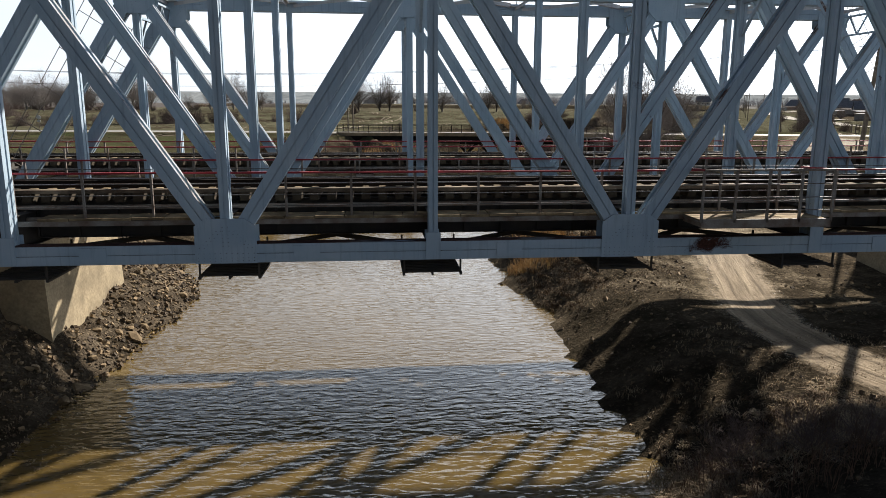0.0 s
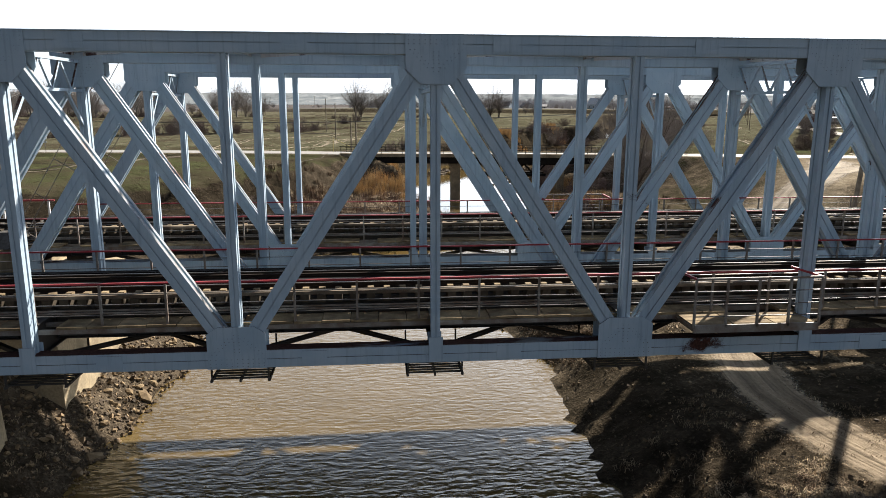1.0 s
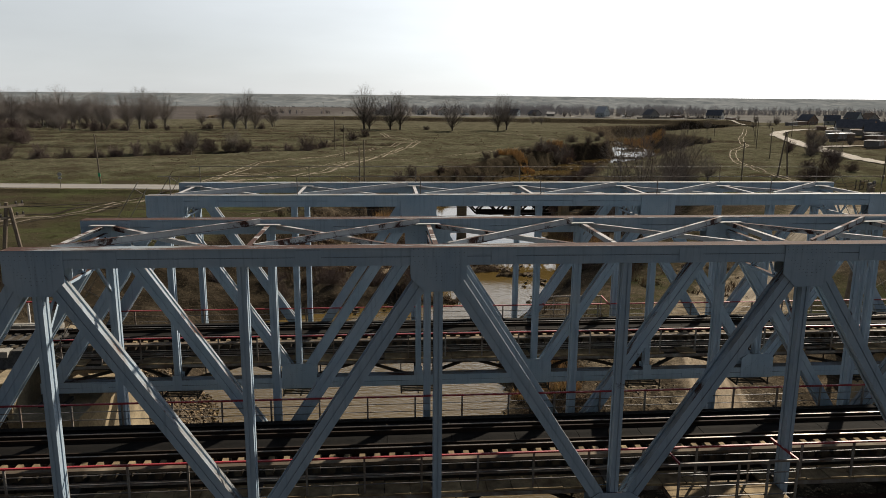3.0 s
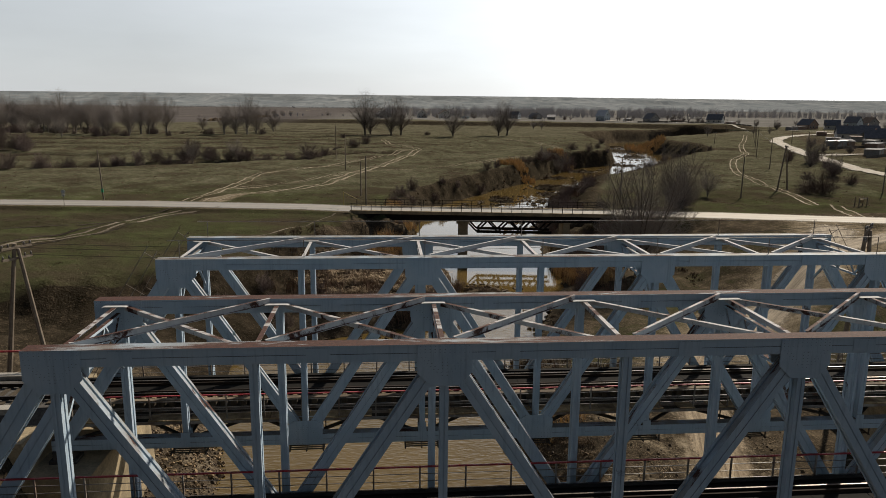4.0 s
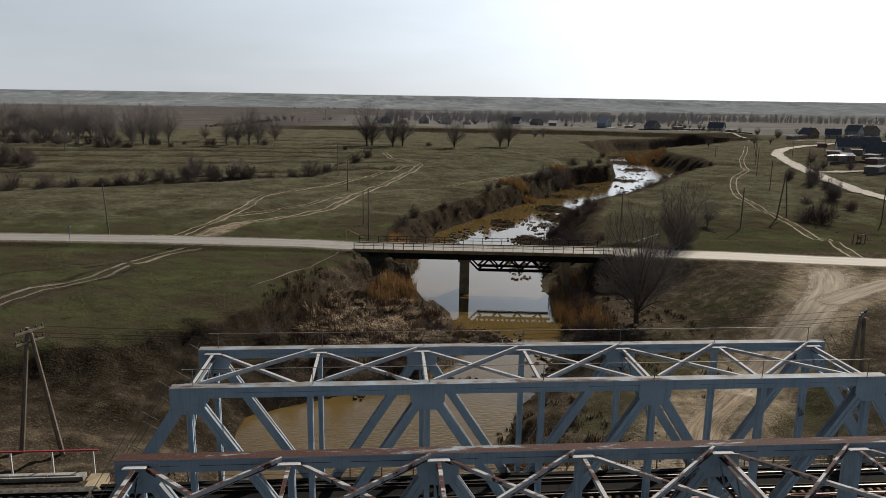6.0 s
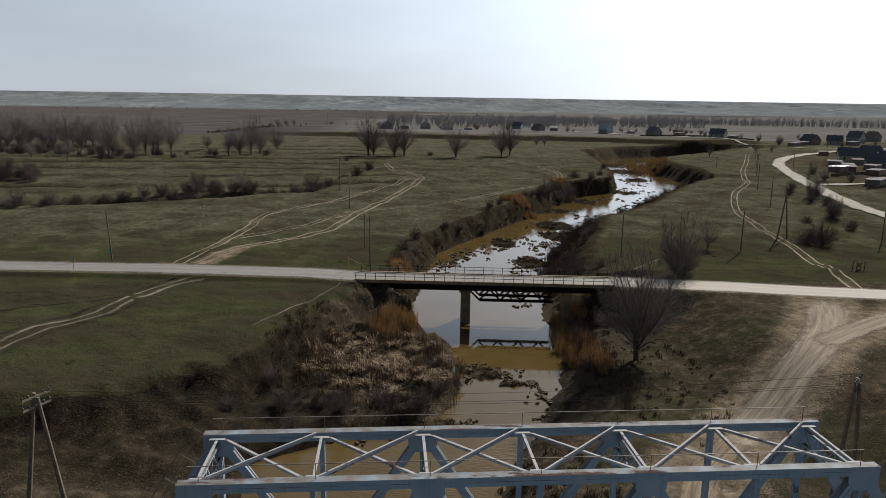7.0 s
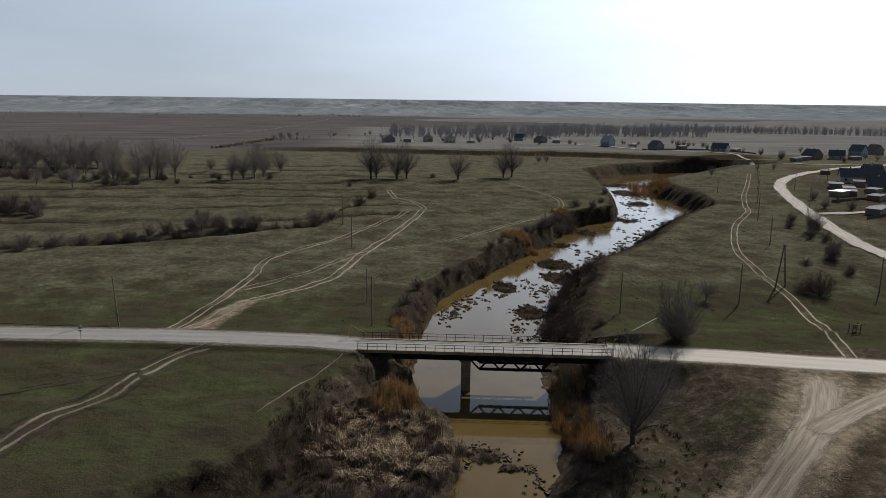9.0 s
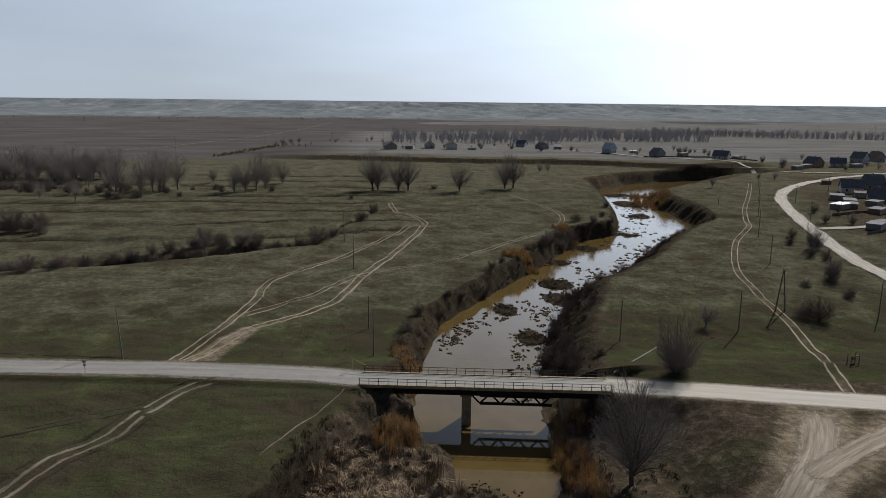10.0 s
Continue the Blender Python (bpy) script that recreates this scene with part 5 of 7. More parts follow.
line = smooth_line([(-8.6, 86.5), (-11.5, 79.5), (-15.7, 71.1), (-18.5, 64)], 1.0)
solid("footpath", strip_mesh("footpath", line, 0.42, CHURNED, 0.04, 0.3, 12, cross=5), CHURNED, "narrow trodden footpath along the edge of the scarp", "footpath", kind="structure")
line = smooth_line(DIRT_LINE[9:], 1.0)
solid("dirt_road", strip_mesh("dirt_road", line, 7.0, JUNCTION, 0.05, 0.2, 16, cross=15), JUNCTION, "pale rutted dirt road climbing to the road junction", "dirt road", kind="structure")
line = smooth_line(DIRT_LINE[:11], 1.0)
solid("dirt_road", strip_mesh("dirt_road", line, 4.0, TRODDEN, 0.045, 0.2, 15, cross=13), TRODDEN, "wide pale dirt road passing under the railway bridges", "dirt road", kind="structure")
line = smooth_line(DIRT_SIDE, 1.0)
solid("dirt_road", strip_mesh("dirt_road", line, 4.4, JUNCTION, 0.055, 0.2, 17, cross=11), JUNCTION, "pale dirt branch of the track by the junction", "dirt road", kind="structure")
gravel_line = smooth_line([(100, 40), (115, 95), (130.5, 148), (136.9, 177.7), (142.8, 197.9), (154.2, 229.2), (164.2, 257.7), (178.3, 292.3), (193.4, 322.3), (212.3, 348.9), (241.8, 379.6), (275.5, 405.1), (328.7, 433.9), (430, 480)], 3.0)
solid("gravel_road", strip_mesh("gravel_road", gravel_line, 6.8, GRAVEL, 0.3, 0.12, 31, cross=7), GRAVEL, "broad pale gravel road curving into the village", "gravel road", kind="structure")
line = smooth_line([(157, 233), (161.8, 234.5), (170.2, 233.7), (188.2, 237.5), (230, 240)], 2.0)
solid("gravel_road", strip_mesh("gravel_road", line, 4.5, GRAVEL, 0.3, 0.2, 33, cross=5), GRAVEL, "pale gravel side lane in the village", "gravel road", kind="structure")
line = smooth_line([(330, 433), (264.7, 444.5), (253.1, 493.8), (227.1, 514.7), (190, 560), (150, 640)], 4.0)
solid("gravel_road", strip_mesh("gravel_road", line, 3.5, GRAVEL, 0.45, 0.3, 35, cross=5), GRAVEL, "narrow pale lane along the far houses", "gravel road", kind="structure")


# ---- bare trees and scrub ----
def limb(rng, geo, p, d, length, r0, r1, n, up, wander, sides, keep=None):
    """A bending tapered branch; gives the points and directions along it. It ends where keep() does not hold."""
    out = []
    q = p.copy()
    for i in range(n):
        d = (d + Vector((rng.gauss(0, wander), rng.gauss(0, wander), up))).normalized()
        e = q + d * (length / n)
        if keep is not None and i and not keep(e):
            break
        ra, rb_ = r0 + (r1 - r0) * i / n, r0 + (r1 - r0) * (i + 1) / n
        s = d.orthogonal().normalized()
        u = d.cross(s)
        k = len(geo.v)
        for c_, rad in ((q, ra), (e, rb_)):
            for j in range(sides):
                a = 2 * math.pi * j / sides
                geo.v.append(tuple(c_ + (s * math.cos(a) + u * math.sin(a)) * rad))
        for j in range(sides):
            m = (j + 1) % sides
            geo.f.append((k + j, k + m, k + sides + m, k + sides + j))
        q = e
        out.append((q.copy(), d.copy(), (i + 1) / n))
    return out


def off_axis(rng, d, angle):
    """A direction turned away from d by an angle, any way round."""
    s = d.orthogonal().normalized()
    u = d.cross(s)
    a = rng.uniform(0, 6.283)
    return (d * math.cos(angle) + (s * math.cos(a) + u * math.sin(a)) * math.sin(angle)).normalized()


def tree_meshes(seed, height, wide, base, limbs, second=4, third=3, fourth=1, r=0.3, fine=0.01, low=0.0, reach=0.26):
    """A bare tree grown into an egg-shaped crown: a trunk, rising limbs, branches, and fine twigs."""
    rng = random.Random(seed)
    wood, twigs = Geo(), Geo()
    zc, c_, a_ = height * (base + 1) / 2, height * (1 - base) / 2, wide * height / 2
    lump = [(rng.uniform(0, 6.28), rng.uniform(-1, 1), rng.uniform(0.05, 0.16)) for _ in range(5)]

    def keep(p):
        ang, lev = math.atan2(p.y, p.x), (p.z - zc) / c_
        size = 1 + sum(w * math.cos(ang * (i % 2 + 1) - q) * math.cos(2.2 * (lev - h)) for i, (q, h, w) in enumerate(lump))
        # narrower below, widest above the middle
        w = a_ * size * (1 + 0.12 * lev)
        return (p.x * p.x + p.y * p.y) / (w * w) + lev * lev < rng.uniform(0.86, 1.08)

    top = max(base + 0.12, 0.05) * height
    trunk = limb(rng, wood, Vector((0, 0, -0.3)), Vector((rng.gauss(0, 0.04), rng.gauss(0, 0.04), 1)), top, r, r * 0.8, 4, 0.0, 0.03, 7)
    for k in range(limbs):
        az = 6.283 * (k * 0.618 + rng.uniform(-0.08, 0.08))
        lev = 1.35 - 1.95 * ((k + 0.5) / limbs) ** 0.85
        start = trunk[rng.choice((0, 1, 2, 3, 3))][0].copy() if base > 0 else Vector((math.cos(az) * r, math.sin(az) * r, -0.05))
        goal = Vector((math.cos(az) * a_ * math.cos(lev), math.sin(az) * a_ * math.cos(lev), zc + c_ * math.sin(lev)))
        length = (goal - start).length
        d = ((goal - start).normalized() + Vector((0, 0, 0.35))).normalized()
        for p, dd, s in limb(rng, wood, start, d, length * 1.05, r * 0.6 / limbs ** 0.28, fine * 1.5, 8, -0.03, 0.07, 5, keep):
            if s < low + 0.12:
                continue
            for _ in range(second):
                nd = off_axis(rng, dd, rng.uniform(0.4, 1.0))
                l2 = height * reach * (1.1 - 0.65 * s) * rng.uniform(0.6, 1.1)
                for p2, d2, s2 in limb(rng, twigs, p - dd * length / 8 * rng.random(), nd, l2, fine * 2.0 * (1.4 - s * 0.6), fine, 3, 0.08, 0.1, 3, keep):
                    for _ in range(third):
                        l3 = l2 * rng.uniform(0.3, 0.6)
                        for p3, d3, s3 in limb(rng, twigs, p2, off_axis(rng, d2, rng.uniform(0.4, 0.9)), l3, fine, fine * 0.55, 2, 0.1, 0.12, 3, keep):
                            if fourth > 1 or s3 > 0.7:
                                limb(rng, twigs, p3, off_axis(rng, d3, rng.uniform(0.4, 0.9)), l3 * 0.5, fine * 0.6, fine * 0.35, 1, 0.05, 0.1, 3)
    k = height / np.percentile(np.array(twigs.v)[:, 2], 99.8)
    for g in (wood, twigs):
        g.v = [(x * k, y * k, z * k) for x, y, z in g.v]
    return wood, twigs


TREES = {}


def tree(kind, x, y, size, turn, label, group, z=None):
    """A bare tree of one of the grown kinds, at a size of its own."""
    if kind not in TREES:
        spec = dict(
            poplar=dict(seed=3, height=21, wide=0.62, base=0.1, limbs=24, r=0.42, fine=0.0085, second=3, third=2),
            poplar_b=dict(seed=8, height=21, wide=0.68, base=0.06, limbs=25, r=0.42, fine=0.0085, second=3, third=2),
            grove=dict(seed=14, height=18, wide=0.58, base=0.14, limbs=21, r=0.36, fine=0.0085, second=3, third=2),
            grove_b=dict(seed=21, height=17, wide=0.72, base=0.08, limbs=23, r=0.34, fine=0.0085, second=3, third=2),
            willow=dict(seed=33, height=10, wide=0.85, base=-0.05, limbs=26, r=0.17, fine=0.006, second=4, third=3),
            willow_b=dict(seed=35, height=10, wide=0.82, base=0.1, limbs=21, r=0.24, fine=0.006, second=5, third=3),
            bramble=dict(seed=52, height=2.6, wide=1.6, base=-0.3, limbs=15, second=2, third=2, r=0.03, fine=0.004, reach=0.4),
            shrub=dict(seed=41, height=3.4, wide=1.15, base=-0.25, limbs=18, second=3, third=2, r=0.07, fine=0.006, reach=0.36),
            shrub_b=dict(seed=47, height=2.8, wide=1.5, base=-0.35, limbs=19, second=3, third=2, r=0.06, fine=0.006, reach=0.4),
        )[kind]
        wood, twigs = tree_meshes(**spec)
        bark = PALEBARK if kind.startswith("grove") else BARK
        TREES[kind] = (wood.mesh("trunk", bark), twigs.mesh("crown", SCRUBTWIG if kind.startswith(("shrub", "bramble")) else TWIG))
    shrub = kind.startswith(("shrub", "bramble"))
    t = thing("bush" if shrub else "tree", label, "bush" if shrub else "tree", group, at=(x, y, (ground_z(x, y) if z is None else z) - 0.05), turn=turn)
    squat = 0.84 if kind.startswith(("poplar", "grove")) else 1.0
    t.scale = (size, size, size * squat * (0.92 + 0.16 * ((x * 7.3) % 1)))
    part("stem" if shrub else "trunk", TREES[kind][0], BARK, t)
    part("crown", TREES[kind][1], BARK, t)
    return t


rt = random.Random(5)
turn_ = lambda: rt.uniform(0, 360)
for x, y, k, s in ((-11.1, 336, "poplar", 1.15), (-8.6, 338, "poplar_b", 1.0), (1.7, 336, "poplar_b", 1.08), (6.5, 337, "poplar", 1.08), (32.5, 336.6, "poplar_b", 1.0), (57.5, 349, "poplar_b", 1.02), (62.1, 350, "poplar", 1.06)):
    tree(k, x, y, s, turn_(), "tall bare poplar standing in the meadow", "meadow poplars")
for x, y, k, s in ((-96.2, 365, "grove_b", 0.55), (-76.5, 324, "grove", 0.9), (-72.6, 331, "grove_b", 1.2), (-68, 335, "grove", 1.25), (-65.9, 347, "grove_b", 1.1), (-60.1, 366, "grove_b", 0.9), (93.9, 435, "grove_b", 0.5), (99.5, 436, "grove", 0.5)):
    tree(k, x, y, s, turn_(), "bare broadleaf tree with a rounded crown on the meadow", "meadow trees")
for i in range(72):
    x = -158 - 5.4 * (i % 24) + rt.uniform(-3, 3)
    y = 366 + 17 * (i // 24) + rt.uniform(-8, 8)
    tree(rt.choice(("grove", "grove_b", "poplar_b")), x, y, rt.uniform(0.85, 1.15), turn_(), "pale bare tree in a dense grove", "grove trees")
for x, y, s in ((-156, 303, .55), (-137, 294, .6), (-129, 323, .8), (-116, 313, 1.1), (-118, 335, 1.3), (-116, 347, 1.3), (-135, 334, 1.2), (-126, 343, 1.25), (-108, 342, 1.2), (-112, 328, 1.2), (-140, 340, .8), (-165, 330, .6), (-150, 318, .55)):
    tree(rt.choice(("grove", "grove_b")), x, y, s, turn_(), "dark bare tree at the edge of the grove", "grove trees")
for i in range(26):
    x, y = -96 - 110 * rt.random(), 318 + 40 * rt.random()
    tree(rt.choice(("shrub", "shrub_b")), x, y, rt.uniform(0.7, 1.6), turn_(), "dark leafless undergrowth below the grove", "grove bushes")
for x, y, s in ((-122, 300, 1.2), (-128, 306, 1.3), (-115, 305, 1.2), (-170, 345, 1.4), (-180, 350, 1.5), (-160, 350, 1.4), (-190, 345, 1.4), (-90, 345, 1.2), (-84, 330, 1.1), (-60, 330, 1.1), (-145, 350, 1.3), (-20, 302, .7), (20, 345, 0.9), (-98, 310, .8)):
    tree(rt.choice(("shrub", "shrub_b")), x, y, s, turn_(), "dark leafless bush beside the grove", "meadow bushes")
for x, y, s in ((-127.9, 223.9, 2.6), (-122, 226, 1.9), (-126.7, 239.1, 2.0), (-133, 232, 2.2), (-140, 228, 2.0), (-118, 222, 1.4)):
    tree(rt.choice(("shrub", "shrub_b")), x, y, s, turn_(), "dense dark leafless bush on the meadow", "meadow bushes")
for x, y, s in ((-78.0, 190.0, 1.2), (-65.1, 193.6, 1.4), (-73.1, 193.8, 1.3), (-60.6, 205.2, 2.0), (-62.5, 202, 1.6), (-57.1, 210, 1.5), (-49.6, 205.2, 1.2), (-44.2, 206.9, 1.45), (-46.5, 206, 1.2), (-25.9, 215.1, 2.3), (-31.8, 209.6, 1.2), (-13.1, 248.7, 1.4), (-9.0, 265.0, 1.3), (-60.5, 195.5, 1.5), (-38.2, 207.9, 1.1), (-21.5, 222.0, 1.1), (-88.0, 182.8, 1.5), (-92.7, 178.0, 1.4), (-99.9, 174.8, 1.7), (-81.6, 187.3, 1.2), (-54, 203, 1.5), (-69, 197, 1.3), (-106, 177, 1.5), (-113, 175, 1.4)):
    tree(rt.choice(("shrub", "shrub_b")), x, y, s * 0.92, turn_(), "rounded dark leafless bush in the meadow ditch", "ditch bushes")
for i in range(46):
    x = -10 - 118 * (i / 46) ** 1.1 + rt.uniform(-2, 2)
    y = float(np.interp(x, DITCH_X, DITCH_Y)) + rt.uniform(-3.0, 3.0)
    tree(rt.choice(("shrub", "shrub_b")), x, y, 0.35 + 0.6 * rt.random() ** 2, turn_(), "low leafless scrub in the meadow ditch", "ditch bushes")
tree("grove_b", -48, 207, 0.5, turn_(), "small bare tree in the meadow ditch", "ditch bushes")
tree("grove", -59, 199, 0.5, turn_(), "small bare tree in the meadow ditch", "ditch bushes")
# beside the river and the road
tree("willow_b", 29.0, 62.5, 1.45, 40, "large bare willow on the river bank below the road", "river trees")
tree("willow", 45.3, 89.9, 1.05, 150, "bare willow at the roadside", "river trees")
tree("shrub", 46.4, 91.0, 1.3, 20, "bare willow scrub at the roadside", "river bushes")
tree("grove_b", 64.3, 120, 0.42, 70, "small bare tree in the field", "field bushes")
for x, y, s in ((90.9, 123, 1.6), (89, 125, 1.3), (134, 196, 1.2), (114, 155.4, 1.2), (138, 216, 1.0), (128, 180, 1.0), (121, 165, 1.1), (109, 140, .9), (104, 150, .8), (131, 205, .9)):
    tree(rt.choice(("shrub", "shrub_b")), x, y, s, turn_(), "dark leafless bush between the field and the gravel road", "roadside bushes")
for x, y, s in ((134.2, 196.3, 0.85), (116, 158, 0.6), (127, 186, 0.5)):
    tree("willow", x, y, s, turn_(), "bare spreading tree beside the gravel road", "roadside trees")
for x, y, s in ((4.1, 131, .8), (9.7, 140, .6), (1.4, 119.5, .9), (23, 161, .7), (30, 180, 0.7), (47.5, 205.6, 1.1), (52, 213, 1.2), (61.9, 225.5, 1.3), (66, 236, 1.4), (70, 249, 1.2), (76, 247, 1.0), (56, 222, 1.1), (41, 197, .8), (0, 112, .8), (84, 262, .8), (92, 283, .8), (16, 152, .5)):
    tree(rt.choice(("shrub", "shrub_b")), x, y, s, turn_(), "grey leafless scrub along the steep river bank", "bank scrub")
for x, y, s in ((50, 210, .55), (58, 221, .62), (63, 232, .6)):
    tree("willow", x, y, s, turn_(), "pale bare young tree on the river bank", "river trees")
for i in range(34):
    y = 96 + 5.2 * i + rt.uniform(-2, 2)
    x = float(np.interp(y, RIGHT_Y, RIGHT_X)) + rt.uniform(0.5, 9) if i % 5 else float(np.interp(y, LEFT_Y, LEFT_X)) - rt.uniform(0.5, 4.5)
    if y < 262:
        tree(rt.choice(("shrub", "shrub_b")), x, y, rt.uniform(0.5, 0.95), turn_(), "brownish leafless scrub along the steep river bank", "bank scrub")
for i in range(18):
    y = 98 + 3.4 * i + rt.uniform(-1.5, 1.5)
    x = float(np.interp(y, RIGHT_Y, RIGHT_X)) + rt.uniform(0.8, 6)
    tree(rt.choice(("shrub", "shrub_b")), x, y, rt.uniform(0.6, 1.15), turn_(), "dense brown leafless scrub on the sloping bank", "bank scrub")
for x, y, s in ((26.4, 86.0, .9), (28.5, 83, .8), (30.5, 80, .8), (25.5, 79, .8), (25, 74, .8), (24, 68, .9), (22, 60, .8), (20, 54, .7), (29, 76, .7), (37, 104, .6), (35, 118, .7), (40, 127, .6), (33, 111, .6), (46, 141, .7)):
    tree(rt.choice(("shrub", "shrub_b")), x, y, s, turn_(), "brown leafless scrub by the water", "bank scrub")
for x, y, s in ((1.5, 52, .75), (3.8, 56.5, .6), (-2.5, 53, .8), (-7, 50.5, .8), (-13, 52, .7), (-11.5, 47.6, .6), (4, 62, .6), (6.2, 60, .5), (-15, 57, .6), (-9, 58, .5), (-18, 50, .5), (7.5, 66, .5)):
    tree(rt.choice(("shrub", "shrub_b")), x, y, s, turn_(), "thin brown scrub in the reed marsh", "marsh scrub")
for x, y, s in ((8.6, -1.2, .6), (10.2, -1.9, .62), (11.8, -2.2, .6), (9.4, -0.4, .4), (13.2, -2.4, .55), (7.9, -0.6, .35)):
    tree("bramble", x, y, s, turn_(), "dark tangled bramble bush on the near bank", "near bank bushes")


# far tree belts and hillside scrub, too many to count
def twig_belt(name, label, spots, rng, height):
    g = Geo()
    for x, y in spots:
        z = ground_z(x, y)
        h = height * rng.uniform(0.6, 1.15)
        for k in range(6):
            a = rng.uniform(0, 6.28)
            sp = rng.uniform(0.05, 0.34) * h
            p = Vector((x + rng.uniform(-1, 1), y + rng.uniform(-1, 1), z))
            q = Vector((x + math.cos(a) * sp, y + math.sin(a) * sp, z + h * rng.uniform(0.65, 1.0)))
            m = p.lerp(q, 0.45) + Vector((0, 0, h * 0.08))
            for c, e, r0, r1 in ((p, m, 0.13, 0.1), (m, q, 0.1, 0.03)):
                kk = len(g.v)
                g.v += [tuple(c + Vector((-r0, 0, 0))), tuple(c + Vector((r0, 0, 0))), tuple(e + Vector((r1, 0, 0))), tuple(e + Vector((-r1, 0, 0))), tuple(c + Vector((0, r0, 0))), tuple(e + Vector((0, r1, 0)))]
                g.f += [(kk, kk + 1, kk + 2, kk + 3), (kk + 1, kk + 4, kk + 5, kk + 2), (kk + 4, kk, kk + 3, kk + 5)]
            for j in range(22):
                t = rng.uniform(0.2, 1.0)
                b_ = p.lerp(q, t)
                a2 = rng.uniform(0, 6.28)
                e = b_ + Vector((math.cos(a2) * 0.2 * h, math.sin(a2) * 0.2 * h, 0.16 * h))
                kk = len(g.v)
                w = 0.055
                g.v += [tuple(b_ + Vector((-w, 0, 0))), tuple(b_ + Vector((w, 0, 0))), tuple(e), tuple(b_ + Vector((0, w, 0)))]
                g.f += [(kk, kk + 1, kk + 2), (kk + 1, kk + 3, kk + 2), (kk + 3, kk, kk + 2)]
    return solid(name, g, HAZETWIG, label, "trees", kind="stuff")


rb = random.Random(9)
belt = [(225 + 62 * i + rb.uniform(-30, 30), 850 + rb.uniform(-30, 60)) for i in range(3) for _ in range(9)]
belt += [(rb.uniform(190, 380), rb.uniform(800, 960)) for _ in range(260)]
belt += [(380 + 5.0 * i + rb.uniform(-2, 2), 985 - 0.33 * 5.0 * i + rb.uniform(-4, 4)) for i in range(110)]
belt += [(rb.uniform(0, 190), rb.uniform(740, 900)) for _ in range(210)]
belt += [(380 + 3.0 * i + rb.uniform(-3, 3), 1005 - 1.0 * i + rb.uniform(-8, 8)) for i in range(190)]
belt += [(380 + 5.0 * i + rb.uniform(-4, 4), 1010 - 1.65 * i + rb.uniform(-10, 10)) for i in range(110)]
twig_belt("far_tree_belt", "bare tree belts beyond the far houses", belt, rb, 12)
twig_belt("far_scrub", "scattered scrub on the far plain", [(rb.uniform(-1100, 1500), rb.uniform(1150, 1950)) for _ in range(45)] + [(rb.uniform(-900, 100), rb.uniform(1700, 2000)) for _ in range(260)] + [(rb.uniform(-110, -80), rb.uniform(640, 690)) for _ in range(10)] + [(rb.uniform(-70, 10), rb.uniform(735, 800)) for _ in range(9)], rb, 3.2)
for k in range(64):
    spot = ((rb.uniform(160, 300), rb.uniform(240, 400)), (rb.uniform(270, 420), rb.uniform(450, 560)), (rb.uniform(-10, 165), rb.uniform(600, 690)), (rb.uniform(195, 290), rb.uniform(550, 620)))[k % 4]
    if abs(spot[0] - np.interp(spot[1], [229, 257, 292, 322, 349, 380, 405, 434], [154, 164, 178, 193, 212, 242, 275, 329])) > 7:
        tree(("grove_b", "grove", "willow")[k % 3], *spot, rb.uniform(0.26, 0.46) * (1.6 if k % 3 == 2 else 1.0), rb.uniform(0, 360), "bare garden tree between the village houses", "village trees")


# pale tracks far out on the ploughed land
for pts_, w in (([(-560, 1078), (-411, 1082), (-334, 1082), (-217, 1038), (-150, 1010)], 4.5), ([(-244, 597), (-210, 671), (-190, 760), (-167, 860), (-154, 996), (-140, 1184), (-128, 1500)], 2.6)):
    solid("dirt_track", strip_mesh("dirt_track", smooth_line(pts_, 8.0), w, DIRT, 0.35, 0.4, 51, cross=3), DIRT, "thin pale track over the ploughed land", "dirt track", kind="structure")
for x, y, s in ((-108, 690, 0.55), (-103, 712, 0.5), (-112, 672, 0.45), (-60, 735, 0.4), (-24, 790, 0.45), (-98, 735, 0.45)):
    tree("grove_b", x, y, s, turn_(), "bare tree beside the far reed bed", "far trees")


# ---- reeds, straw and sedge ----
def blades(spots, rng, height, width, lean, n, combed=False):
    """Tufts of thin bent blades."""
    g = Geo()
    for x, y, s in spots:
        z = max(ground_z(x, y), WATER_Z) - 0.08
        lie = rng.uniform(0, 6.28)
        for k in range(n):
            a, r = rng.uniform(0, 6.28), 0.55 * s * math.sqrt(rng.random())
            p = Vector((x + r * math.cos(a), y + r * math.sin(a), z))
            h = height * s * rng.uniform(0.5, 1.1)
            b_ = lie + rng.gauss(0, 0.5) if combed else rng.uniform(0, 6.28)
            l_ = lean * rng.uniform(0.3, 1.3) * h
            o = Vector((math.cos(b_), math.sin(b_), 0))
            m = p + o * l_ * 0.35 + Vector((0, 0, h * 0.6))
            e = p + o * l_ + Vector((0, 0, h * (1.0 if lean < 0.6 else 0.55)))
            c = rng.uniform(0, 3.14)
            w = Vector((math.cos(c), math.sin(c), 0)) * width * 0.5
            kk = len(g.v)
            g.v += [tuple(p - w), tuple(p + w), tuple(m + w * 0.8), tuple(m - w * 0.8), tuple(e)]
            g.f += [(kk, kk + 1, kk + 2, kk + 3), (kk + 3, kk + 2, kk + 4)]
    return g


def scatter(rng, n, cx, cy, rx, ry, s0=0.7, s1=1.2):
    out = []
    for _ in range(n):
        a, r = rng.uniform(0, 6.28), math.sqrt(rng.random())
        out.append((cx + rx * r * math.cos(a), cy + ry * r * math.sin(a), rng.uniform(s0, s1)))
    return out


